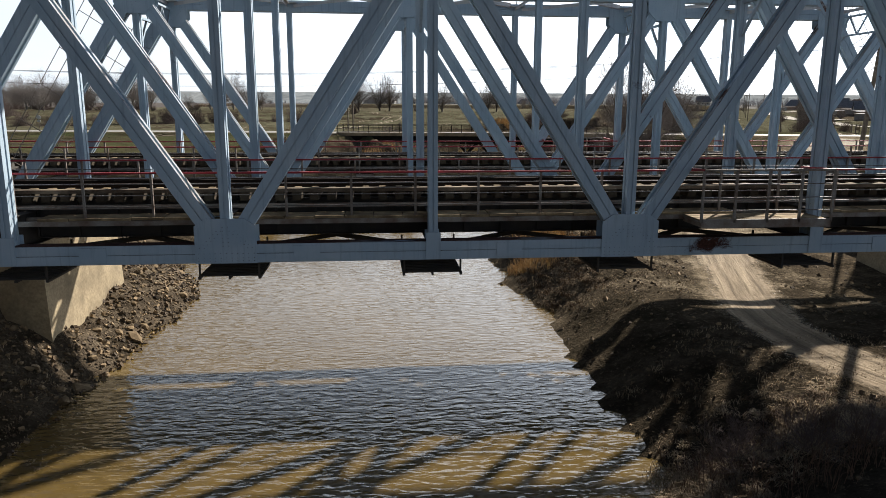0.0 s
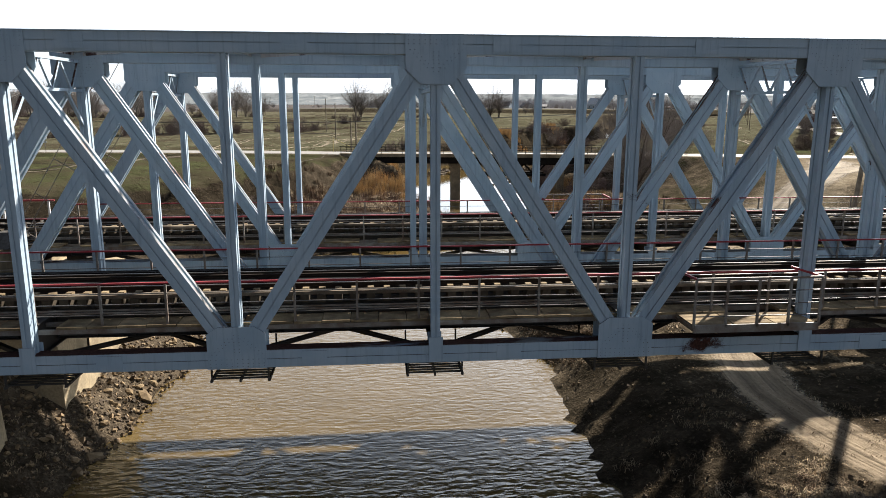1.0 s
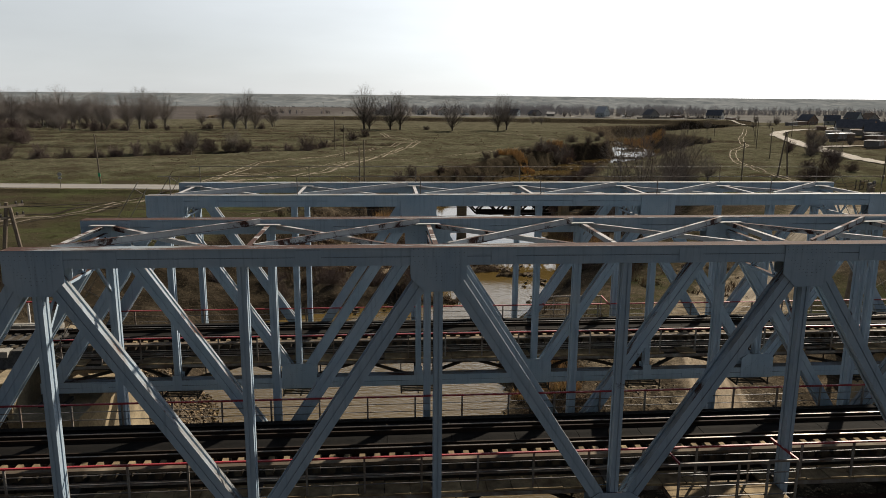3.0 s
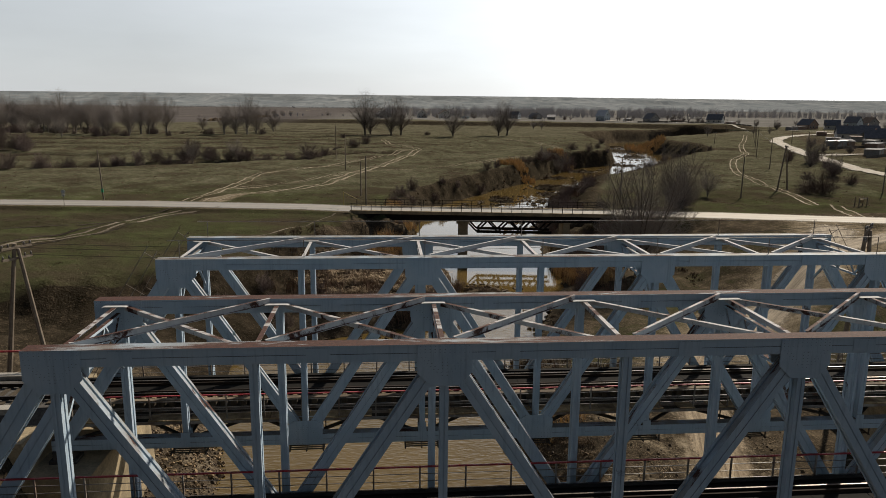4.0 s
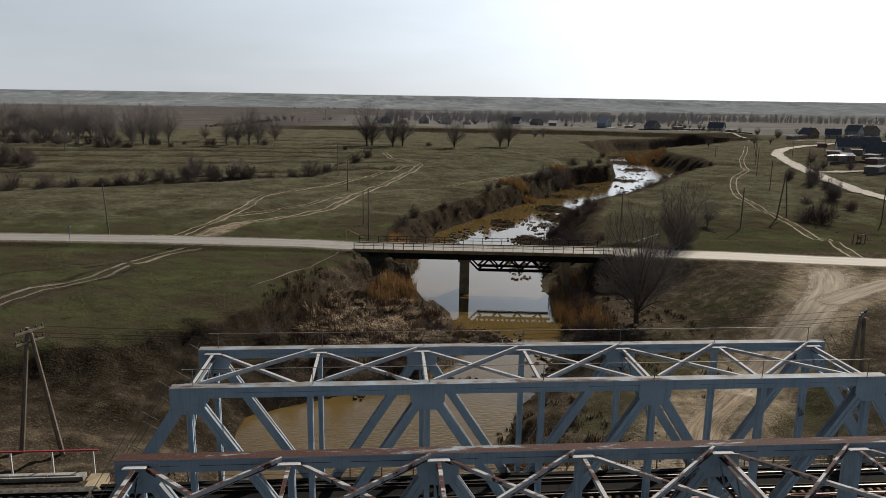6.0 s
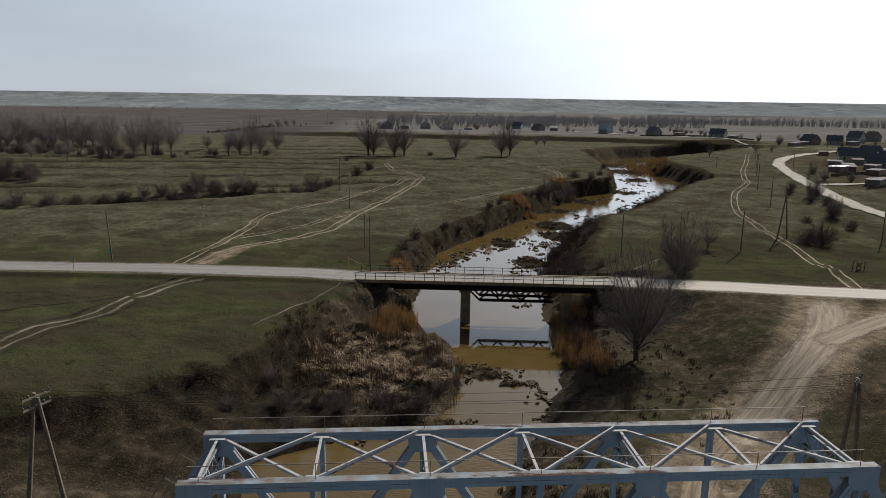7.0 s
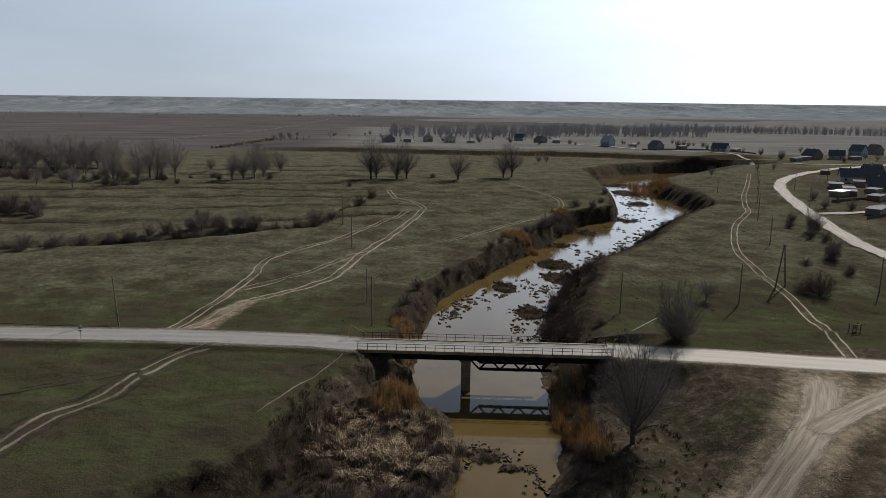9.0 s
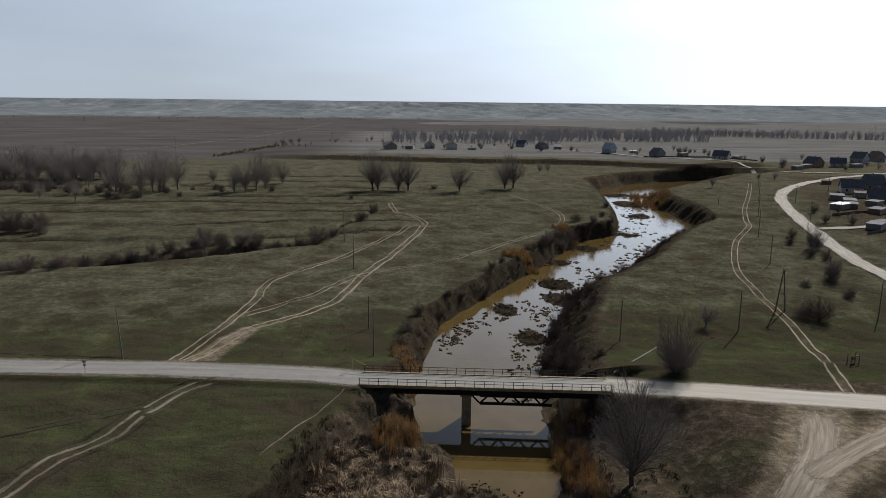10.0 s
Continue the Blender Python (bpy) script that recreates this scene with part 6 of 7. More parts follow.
rr = random.Random(12)
solid("reed_bed", blades(scatter(rr, 70, -1.2, 77.2, 3.6, 3.2, 0.6, 1.25), rr, 2.1, 0.035, 0.22, 30), REED, "tall orange dry reeds beside the road bridge", "reeds", kind="stuff")
solid("reed_bed", blades(scatter(rr, 70, 1.0, 107, 2.6, 6, 0.7, 1.0) + scatter(rr, 30, 0.5, 97, 2.0, 3, 0.6, 0.9), rr, 1.5, 0.045, 0.25, 22), REED, "orange reeds on the bank past the road bridge", "reeds", kind="stuff")
solid("reed_bed", blades(scatter(rr, 190, 23.6, 70, 2.2, 12, 0.6, 1.2) + scatter(rr, 55, 25.8, 83, 2.6, 4, 0.8, 1.2), rr, 1.9, 0.04, 0.3, 24), REED, "brown and orange reeds along the right water edge", "reeds", kind="stuff")
solid("reed_bed", blades(scatter(rr, 90, 37.5, 190, 6, 3.5) + scatter(rr, 50, 62, 235, 5, 4) + scatter(rr, 90, 132, 335, 9, 14, 1.0, 1.9) + scatter(rr, 60, 140, 367, 9, 10, 1.0, 1.8), rr, 2.0, 0.09, 0.25, 22), REED, "orange reed clumps along the far river bend", "reeds", kind="stuff")
far_reeds = [(-141 + 30 * k / 90 + rr.uniform(-5, 5), 556 + 118 * k / 90 + rr.uniform(-5, 5), rr.uniform(0.9, 1.6)) for k in range(90)]
solid("reed_bed", blades(far_reeds, rr, 2.6, 0.3, 0.6, 16), STRAW, "tawny reed bed in the dry bend beyond the meadow", "reeds", kind="stuff")
marsh = [(x, y, s) for x, y, s in scatter(rr, 170, -3.5, 65, 8.5, 11, 0.6, 1.2) if vnoise(np.array(x / 2.4), np.array(y / 2.4), 91) > -0.04]
solid("flattened_straw", blades(marsh, rr, 1.7, 0.075, 1.5, 42, True), STRAW, "flattened pale straw and dead reeds in the marsh", "straw", kind="stuff")
solid("sedge", blades(scatter(rr, 420, -5, 64, 11, 14, 0.5, 1.0), rr, 0.9, 0.045, 0.5, 26), SEDGE, "dead brown sedge tufts on the marsh", "sedge", kind="stuff")
solid("sedge", blades(scatter(rr, 160, 29, 60, 7, 22, 0.3, 0.8) + scatter(rr, 120, 12, 33, 5, 9, 0.4, 0.9), rr, 0.8, 0.06, 0.5, 20), SEDGE, "brown dead grass tufts on the low bank", "sedge", kind="stuff")
solid("dead_stalks", blades(scatter(rr, 210, -3, 63, 10.5, 13, 0.6, 1.3), rr, 1.8, 0.035, 0.25, 16), WEED, "dark brown dead weed stalks standing in the marsh", "weeds", kind="stuff")
solid("dead_stalks", blades(scatter(rr, 130, 24, 64, 3.0, 18, 0.6, 1.2) + scatter(rr, 60, 28, 82, 3.5, 5, 0.6, 1.1), rr, 1.8, 0.03, 0.25, 16), WEED, "dark brown dead weeds along the low bank", "weeds", kind="stuff")
edge = []
for y in np.arange(98, 262, 0.8):
    for side in ((0, 1) if int(y * 5) % 3 == 0 else (1,)):
        x = float(river_left(np.array([y]))[0]) - rr.uniform(0, 3.0) if side == 0 else float(river_right(np.array([y]))[0]) + rr.uniform(-0.5, 6)
        edge.append((x, float(y), rr.uniform(0.6, 1.4) if side else rr.uniform(0.3, 0.7)))
right_edge = []
for y in np.arange(97, 255, 0.5):
    right_edge.append((float(river_right(np.array([y]))[0]) + rr.uniform(0.2, 8.5), float(y), rr.uniform(0.5, 1.2)))
solid("dead_stalks", blades(right_edge, rr, 1.3, 0.055, 0.35, 14), WEED, "reddish brown dead weeds on the sloping bank", "weeds", kind="stuff")
solid("sedge", blades(edge, rr, 1.2, 0.09, 0.45, 20), SEDGE, "dead sedge fringe along both water edges", "sedge", kind="stuff")
mats = Geo()


def litter(cx, cy, rx, ry, n, big=0.45):
    """Flat lumps of mud and dead reed that float or lie in the shallows."""
    for _ in range(n):
        a, r = rr.uniform(0, 6.28), math.sqrt(rr.random())
        x, y = cx + rx * r * math.cos(a), cy + ry * r * math.sin(a)
        if vnoise(np.array(x / 1.9), np.array(y / 2.4), 97) < -0.1:
            continue
        for _ in range(3):
            w = big * rr.uniform(0.2, 1.0) ** 2 + 0.06
            m = Euler((rr.uniform(-0.3, 0.3), rr.uniform(-0.3, 0.3), rr.uniform(0, 6.28))).to_matrix()
            p = Vector((x + rr.gauss(0, 0.35), y + rr.gauss(0, 0.35), WATER_Z + 0.03 + 0.08 * rr.random()))
            mats.obox(p, m @ Vector((w * rr.uniform(0.8, 2.2), 0, 0)), m @ Vector((0, w * 0.6, 0)), m @ Vector((0, 0, 0.05 + 0.16 * w)))


for ix_, iy_, rx_, ry_, top_ in ISLETS:
    litter(ix_, iy_, rx_ * 1.7, ry_ * 1.5, int(8 + 1.2 * rx_ * ry_) if iy_ < 300 else 40, 0.2 + 0.0007 * iy_)
for k in range(34):
    y = 98 + 5.0 * k
    litter(float(np.interp(y, RIGHT_Y, RIGHT_X)) - 3.2, y, 3.6, 4.0, 13, 0.16 + 0.0007 * y)
for cx, cy, rx, ry, n in ((17, 57, 2.0, 6, 46), (16, 50, 2.0, 4, 26), (15, 66, 1.6, 3, 14), (22, 143, 4, 6, 40), (14.5, 134, 3, 5, 46), (10, 125, 2.5, 6, 34), (33, 152, 5, 6, 44), (60, 190, 6, 7, 44), (80, 232, 6, 7, 40), (100, 262, 7, 9, 40), (108, 285, 7, 9, 40), (118, 325, 7, 12, 50), (126, 372, 9, 9, 50), (-6, 47.5, 4, 1.4, 30)):
    litter(cx, cy, rx, ry, int(n * 0.6), 0.16 + 0.0007 * cy)
solid("reed_litter", mats, DEBRIS, "dark lumps of mud and dead reed in the shallows", "reed litter", kind="stuff")
isl = scatter(rr, 40, 10.6, 64.8, 2.6, 2.2, .4, .8) + scatter(rr, 30, 3.0, 50.2, 3, 1.3, .5, .9) + scatter(rr, 14, 13.2, 61.3, 1.6, .8, .4, .7) + scatter(rr, 12, 14.5, 52, 2.0, 4, .3, .6)
for ix_, iy_, rx_, ry_, top_ in ISLETS[3:]:
    if top_ > 0.15:
        isl += scatter(rr, int(8 + 1.4 * rx_ * ry_) if iy_ < 300 else 50, ix_, iy_, rx_ * 0.95, ry_ * 0.95, 0.5, 1.2)
solid("sedge", blades(isl, rr, 0.85, 0.055, 0.6, 34), SEDGE, "islets of dead sedge standing in the river", "sedge", kind="stuff")
tufts = scatter(rr, 60, 7.5, -0.6, 1.1, 0.9, 0.5, 1.0) + scatter(rr, 240, 11.5, 20, 3.8, 9, 0.35, 0.8) + scatter(rr, 260, 13, 3, 6, 5, 0.35, 0.8) + scatter(rr, 120, -14.5, 4, 3, 5, 0.3, 0.6)
solid("dry_grass", blades(tufts, rr, 0.45, 0.022, 0.8, 26), STRAW, "dry grass tufts on the trodden bank", "dry grass", kind="stuff")
solid("dry_grass", blades(scatter(rr, 90, 9.5, 26, 2.2, 4.5, 0.6, 1.2), rr, 0.8, 0.035, 0.5, 28), REED, "tawny dry grass on the near water edge", "dry grass", kind="stuff")
rn = random.Random(71)
solid("flattened_straw", blades(scatter(rn, 70, 8.6, -1.6, 2.2, 1.6, 0.5, 1.0) + scatter(rn, 70, 12.2, -1.0, 2.0, 1.0, 0.5, 0.9) + scatter(rn, 30, 10.5, 1.2, 3.5, 0.9, 0.4, 0.7), rn, 0.5, 0.03, 1.5, 60, True), STRAW, "flattened pale straw on the near bank", "straw", kind="stuff")
solid("dead_stalks", blades(scatter(rn, 60, 10.5, -2.0, 4.2, 1.6, 0.6, 1.2), rn, 1.1, 0.018, 0.5, 14), WEED, "thin brown dead weeds on the near bank", "weeds", kind="stuff")
solid("sedge", blades(scatter(rn, 170, 9.2, 21.5, 2.0, 6.5, 0.4, 0.9), rn, 0.5, 0.03, 0.9, 30), SEDGE, "brown matted dead grass above the water", "sedge", kind="stuff")
field = []
for _ in range(900):
    x, y = rr.uniform(-80, 0), rr.uniform(24, 92)
    if y > np.interp(x, SCARP_X, SCARP_Y) - 9 and ground_z(x, y) > -5:
        field.append((x, y, rr.uniform(0.3, 0.7)))
solid("dry_grass", blades(field, rr, 0.5, 0.04, 0.7, 12), SEDGE, "dead grass tufts on the scarp and meadow", "dry grass", kind="stuff")


tussocks = []
while len(tussocks) < 2600:
    x, y = rr.uniform(-170, 135), 97 + 260 * rr.random() ** 1.3
    if river_left(y) - 5 < x < river_right(y) + 7 or abs(y - np.interp(x, ROAD_X, ROAD_Y)) < 6:
        continue
    if vnoise(np.array(x / 16.0), np.array(y / 11.0), 93) < -0.05 and rr.random() < 0.75:
        continue
    tussocks.append((x, y, rr.uniform(0.5, 1.0) * (1 + 0.004 * (y - 97))))
solid("tussocks", blades(tussocks, rr, 0.34, 0.16, 0.8, 6), WEED, "small dark tussocks of dead grass all over the meadow", "tussocks", kind="stuff")
tussocks = [(rr.uniform(-75, -8), rr.uniform(50, 90), rr.uniform(0.4, 0.9)) for _ in range(900)]
tussocks = [q for q in tussocks if q[1] > np.interp(q[0], SCARP_X, SCARP_Y) - 6 and abs(q[1] - np.interp(q[0], ROAD_X, ROAD_Y)) > 5]
solid("tussocks", blades(tussocks, rr, 0.22, 0.07, 0.9, 8), WEED, "small dark tussocks of dead grass below the road", "tussocks", kind="stuff")


# ---- stones on the near bank ----
def stone_mesh(seed):
    rng = random.Random(seed)
    bm = bmesh.new()
    bmesh.ops.create_icosphere(bm, subdivisions=1, radius=1)
    for v in bm.verts:
        v.co *= rng.uniform(0.7, 1.15)
        v.co.z *= 0.7
    me = bpy.data.meshes.new("stone")
    bm.to_mesh(me)
    bm.free()
    me.materials.append(ROCK)
    return me


STONES = [stone_mesh(k) for k in range(6)]
bank = thing("stone_bank", "rubble of pale stones dumped on the river bank by the pier", "stones", at=(-13.5, 14, -6.5))
rs = random.Random(17)
count = 0
while count < 290:
    y = rs.uniform(6.5, 29)
    shore = float(river_left(np.array([y]))[0])
    x = shore + 0.3 - 4.2 * rs.random() ** 0.8
    s = rs.choice((0.06, 0.08, 0.1, 0.13, 0.17)) * rs.uniform(0.8, 1.25)
    if x > shore - 0.6 and rs.random() < 0.4:
        s *= 1.9
    if x < -14.6 and 10 < y < 19.2:
        continue
    o = part("stone", STONES[count % 6], ROCK, bank, at=(x + 13.5, y - 14, ground_z(x, y) + 6.5 + s * 0.15))
    o.rotation_euler = (rs.uniform(-0.4, 0.4), rs.uniform(-0.4, 0.4), rs.uniform(0, 6.28))
    o.scale = (s * rs.uniform(0.9, 1.6), s, s)
    count += 1


rubble = Geo()
for k in range(3400):
    y = 2.0 + 28 * rs.random() ** 0.75
    shore = float(river_left(np.array([y]))[0])
    x = shore + 0.2 - 5.0 * rs.random()
    s = (0.025 + 0.065 * rs.random() ** 2.5) * (1.0 if y > 9 else 0.7)
    p = Vector((x, y, max(ground_z(x, y), WATER_Z) + s * 0.3))
    m = Euler((rs.uniform(-1, 1), rs.uniform(-1, 1), rs.uniform(0, 6.28))).to_matrix()
    rubble.obox(p, m @ Vector((s * rs.uniform(0.8, 1.7), 0, 0)), m @ Vector((0, s, 0)), m @ Vector((0, 0, s * 0.7)))
solid("rubble", rubble, RUBBLE, "small angular rubble strewn over the bank", "rubble", kind="stuff")


clods = Geo()
for k in range(2600):
    y = rs.uniform(-5, 34)
    x = float(river_right(np.array([y]))[0]) + 0.3 + 17 * rs.random()
    s = 0.02 + 0.055 * rs.random() ** 3
    if float(off_line(x, y, DIRT_LINE)) < 2.2:
        continue
    p = Vector((x, y, ground_z(x, y) + s * 0.2))
    m = Euler((rs.uniform(-1, 1), rs.uniform(-1, 1), rs.uniform(0, 6.28))).to_matrix()
    clods.obox(p, m @ Vector((s * rs.uniform(0.8, 1.9), 0, 0)), m @ Vector((0, s, 0)), m @ Vector((0, 0, s * 0.6)))
solid("clods", clods, RUBBLE, "clods of earth and litter on the trodden bank", "clods", kind="stuff")


# ---- poles and lines ----
def pole_parts(t, h, arms, foot=(0, 0), top=(0, 0), arm_dir=(1, 0)):
    part("pole", Geo().tube((foot[0], foot[1], -0.3), (top[0], top[1], h), 0.14, 0.1, 8), SHARP, t)
    for k, z in enumerate(arms):
        a = part("crossarm", Geo().bar((top[0] - 0.9 * arm_dir[0], top[1] - 0.9 * arm_dir[1], z), (top[0] + 0.9 * arm_dir[0], top[1] + 0.9 * arm_dir[1], z), 0.1, 0.12), SHARP, t)
        for s in (-0.8, -0.4, 0.4, 0.8):
            c = (top[0] + s * arm_dir[0], top[1] + s * arm_dir[1])
            part("insulator", Geo().tube((*c, z + 0.05), (*c, z + 0.2), 0.05, 0.07, 6).tube((*c, z + 0.2), (*c, z + 0.27), 0.07, 0.03, 6), WHITE, a, "grimy glass insulator")


def pole(x, y, h, arms=0, label="weathered wooden utility pole in the meadow", turn=0.0):
    t = thing("utility_pole", label, "utility pole", "utility poles", at=(x, y, ground_z(x, y)), turn=turn)
    pole_parts(t, h, [h - 0.3 - 0.7 * k for k in range(arms)])
    return t


def a_pole(x, y, h, spread, turn, arms=2, label="wooden A-frame telegraph pole beside the railway"):
    t = thing("telegraph_pole", label, "telegraph pole", "telegraph poles", at=(x, y, ground_z(x, y)), turn=turn)
    part("pole", Geo().tube((-spread / 2, 0, -0.3), (-0.08, 0, h), 0.19, 0.13, 8), SHARP, t)
    part("strut", Geo().tube((spread / 2, 0, -0.3), (0.1, 0, h - 0.35), 0.19, 0.13, 8), SHARP, t)
    for k in range(arms):
        z = h - 0.25 - 0.75 * k
        a = part("crossarm", Geo().bar((-0.62, -0.95, z), (0.62, 0.95, z), 0.13, 0.15), SHARP, t)
        for s in (-0.9, -0.5, 0.5, 0.9):
            c = (s * 0.65, s * 0.97)
            part("insulator", Geo().tube((*c, z + 0.05), (*c, z + 0.22), 0.05, 0.08, 6).tube((*c, z + 0.22), (*c, z + 0.3), 0.08, 0.03, 6), WHITE, a, "grimy glass insulator")
    return t


a_pole(-26.5, 29.5, 6.3 - ground_z(-26.5, 29.5), 2.7, 8)
a_pole(31.2, 25.6, 8.0 - ground_z(31.2, 25.6), 1.9, -12)
a_pole(86.0, 130, 9.8, 3.2, 20, 1, "wooden A-frame pole in the field by the track")
GREENSIGN = worn("green_sign_sheet", (0.03, 0.42, 0.2), (0.05, 0.36, 0.2), 0.4, 5)
lp = thing("utility_pole", "leaning wooden pole with a small green plate by the road", "utility pole", "utility poles", at=(-49.2, 104.3, ground_z(-49.2, 104.3)))
lp.rotation_euler = (0, -0.05, 0)
pole_parts(lp, 9.6, [])
part("plate", Geo().box(-0.2, 0.2, -0.2, -0.15, 2.5, 3.1), GREENSIGN, lp, "small green sheet-metal plate")
for x, y, h in ((-6.4, 122, 6.9), (-5.0, 106, 9.2), (-12.3, 176, 9.4), (-17.2, 212, 10.5), (42.9, 111, 8.3), (69.7, 116.7, 8.2), (108, 175, 8.6), (127, 218, 9.6), (144, 286, 5), (105.9, 125, 8), (150, 262, 9), (170, 300, 9), (196, 350, 9), (-60, 372, 9), (-90, 470, 9), (215, 420, 8), (188, 300, 8), (164, 248, 8), (228, 338, 8)):
    pole(x, y, h, 1 if y > 250 else 0)
for x, y in ((-190, 620), (-118, 650), (-60, 690), (-10, 730)):
    pole(x, y, 11, 1, "slender pylon post far out on the ploughed land")


def wire(p, q, sag, n=14, r=0.012):
    g = Geo()
    for i in range(n + 1):
        q_ = Vector(p).lerp(Vector(q), i / n) - Vector((0, 0, sag * 4 * (i / n) * (1 - i / n)))
        g.v += [(q_.x - r, q_.y, q_.z - r), (q_.x + r, q_.y, q_.z - r), (q_.x, q_.y, q_.z + r)]
        g.v[-2:] = [(q_.x, q_.y + r, q_.z - r), (q_.x, q_.y, q_.z + r)]
    for i in range(n):
        for k in range(3):
            m = (k + 1) % 3
            g.f.append((3 * i + k, 3 * i + m, 3 * i + 3 + m, 3 * i + 3 + k))
    return solid("overhead_wire", g, WIRE, "thin dark overhead wire between the poles", "wire", "overhead wires")


for dz, dy in ((0, -0.7), (0, 0.7), (-0.75, 0.6)):
    wire((-26.5, 29.5 + dy, 6.2 + dz), (31.2, 25.6 + dy, 8.0 + dz), 0.9)
for a, b_ in (((42.9, 111, 6.6), (69.7, 116.7, 6.6)), ((69.7, 116.7, 6.6), (86, 130, 7.9)), ((86, 130, 7.9), (108, 175, 7.3)), ((108, 175, 7.3), (127, 218, 8.2)), ((127, 218, 8.2), (150, 262, 8)), ((-6.4, 122, 4.9), (-12.3, 176, 7.6)), ((-12.3, 176, 7.6), (-17.2, 212, 8.6))):
    wire(a, b_, 0.8, 10, 0.007)

# road sign and timber stand at the roadside
SIGNGREY = worn("sign_sheet", (0.6, 0.6, 0.6), (0.45, 0.45, 0.44), 0.4, 5)
sg = thing("road_sign", "small round road sign on a grey post at the roadside", "road sign", at=(-51.0, 93.3, -0.15))
part("post", Geo().tube((0, 0, 0), (0, 0, 2.5), 0.04, 0.04, 6), GREYPAINT, sg)
part("disc", Geo().tube((0, -0.05, 2.25), (0, -0.02, 2.25), 0.32, 0.32, 14), SIGNGREY, sg, "round sheet-metal disc")
part("plate", Geo().box(-0.25, 0.25, -0.06, -0.03, 1.55, 1.85), SIGNGREY, sg)
st = thing("timber_stand", "open timber stand with a small board in the grass", "timber stand", at=(78.8, 93.5, ground_z(78.8, 93.5)), turn=15)
for x in (-0.9, 0.9):
    for y in (-0.4, 0.4):
        part("post", Geo().box(x - 0.06, x + 0.06, y - 0.06, y + 0.06, -0.1, 1.5), SHARP, st)
part("rail", Geo().box(-1.0, 1.0, -0.46, -0.36, 1.2, 1.35), SHARP, st)
part("board", Geo().box(-0.45, 0.45, -0.1, 0.1, 0.5, 1.1), PLANK, st)


# ---- the village ----
def colour(name, c, rough=0.7):
    return worn(name, c, tuple(0.72 * q for q in c), rough, 0.8, 14)


WALLS = [colour("white_plaster", (0.62, 0.6, 0.56)), colour("grey_plaster", (0.27, 0.262, 0.255)), colour("brown_brick", (0.3, 0.2, 0.15)), colour("pale_blue_plaster", (0.42, 0.48, 0.52))]
ROOFS = [colour("dark_slate_roof", (0.17, 0.176, 0.195), 0.9), colour("grey_sheet_roof", (0.21, 0.21, 0.218), 0.9), colour("brown_sheet_roof", (0.13, 0.095, 0.08), 0.9), colour("bright_sheet_roof", (0.62, 0.64, 0.66), 0.35)]
PANE = worn("dark_window_glass", (0.03, 0.035, 0.04), (0.05, 0.055, 0.06), 0.15, 2)


def house(x, y, w, d, h, rise, turn, wall, roof, label):
    t = thing("house", label, "house", "village houses", at=(x, y, ground_z(x, y) - 0.1), turn=turn)
    g = Geo()
    g.prism([(-w / 2, 0), (w / 2, 0), (w / 2, h), (0, h + rise), (-w / 2, h)], -d / 2, d / 2)
    part("wall", g, WALLS[wall], t)
    r = Geo()
    e = 0.45
    k = rise / (w / 2)
    for s in (-1, 1):
        o = [(0, h + rise + 0.22), (s * (w / 2 + e), h - e * k + 0.22), (s * (w / 2 + e), h - e * k + 0.06), (0, h + rise + 0.06)]
        r.prism(o if s > 0 else o[::-1], -d / 2 - e, d / 2 + e)
    rf = part("roof", r, ROOFS[roof], t)
    part("chimney", Geo().box(w * 0.12, w * 0.12 + 0.6, -0.3, 0.3, h + rise * 0.5, h + rise + 0.9), WALLS[2], rf)
    n = max(2, int(w // 2.6))
    for i in range(n):
        xx = -w / 2 + w * (i + 0.5) / n
        wd = part("window", Geo().box(xx - 0.55, xx + 0.55, -d / 2 - 0.05, -d / 2 + 0.02, 1.0, 2.4), WALLS[0], t)
        part("pane", Geo().box(xx - 0.42, xx + 0.42, -d / 2 - 0.07, -d / 2 - 0.052, 1.12, 2.28), PANE, wd)
    if rise > 2.5:
        wd = part("window", Geo().box(-0.5, 0.5, -d / 2 - 0.05, -d / 2 + 0.02, h + 0.3, h + 1.4), WALLS[0], t)
        part("pane", Geo().box(-0.38, 0.38, -d / 2 - 0.07, -d / 2 - 0.052, h + 0.42, h + 1.28), PANE, wd)
    for s in (-1, 1):
        for i in range(max(1, int(d // 3.5))):
            yy = -d / 2 + d * (i + 0.5) / max(1, int(d // 3.5))
            wd = part("window", Geo().box(s * w / 2 - 0.04, s * w / 2 + 0.05, yy - 0.55, yy + 0.55, 1.0, 2.4) if s > 0 else Geo().box(s * w / 2 - 0.05, s * w / 2 + 0.04, yy - 0.55, yy + 0.55, 1.0, 2.4), WALLS[0], t)
            part("pane", Geo().box(s * w / 2 + s * 0.06 - 0.008, s * w / 2 + s * 0.06 + 0.008, yy - 0.42, yy + 0.42, 1.12, 2.28), PANE, wd)


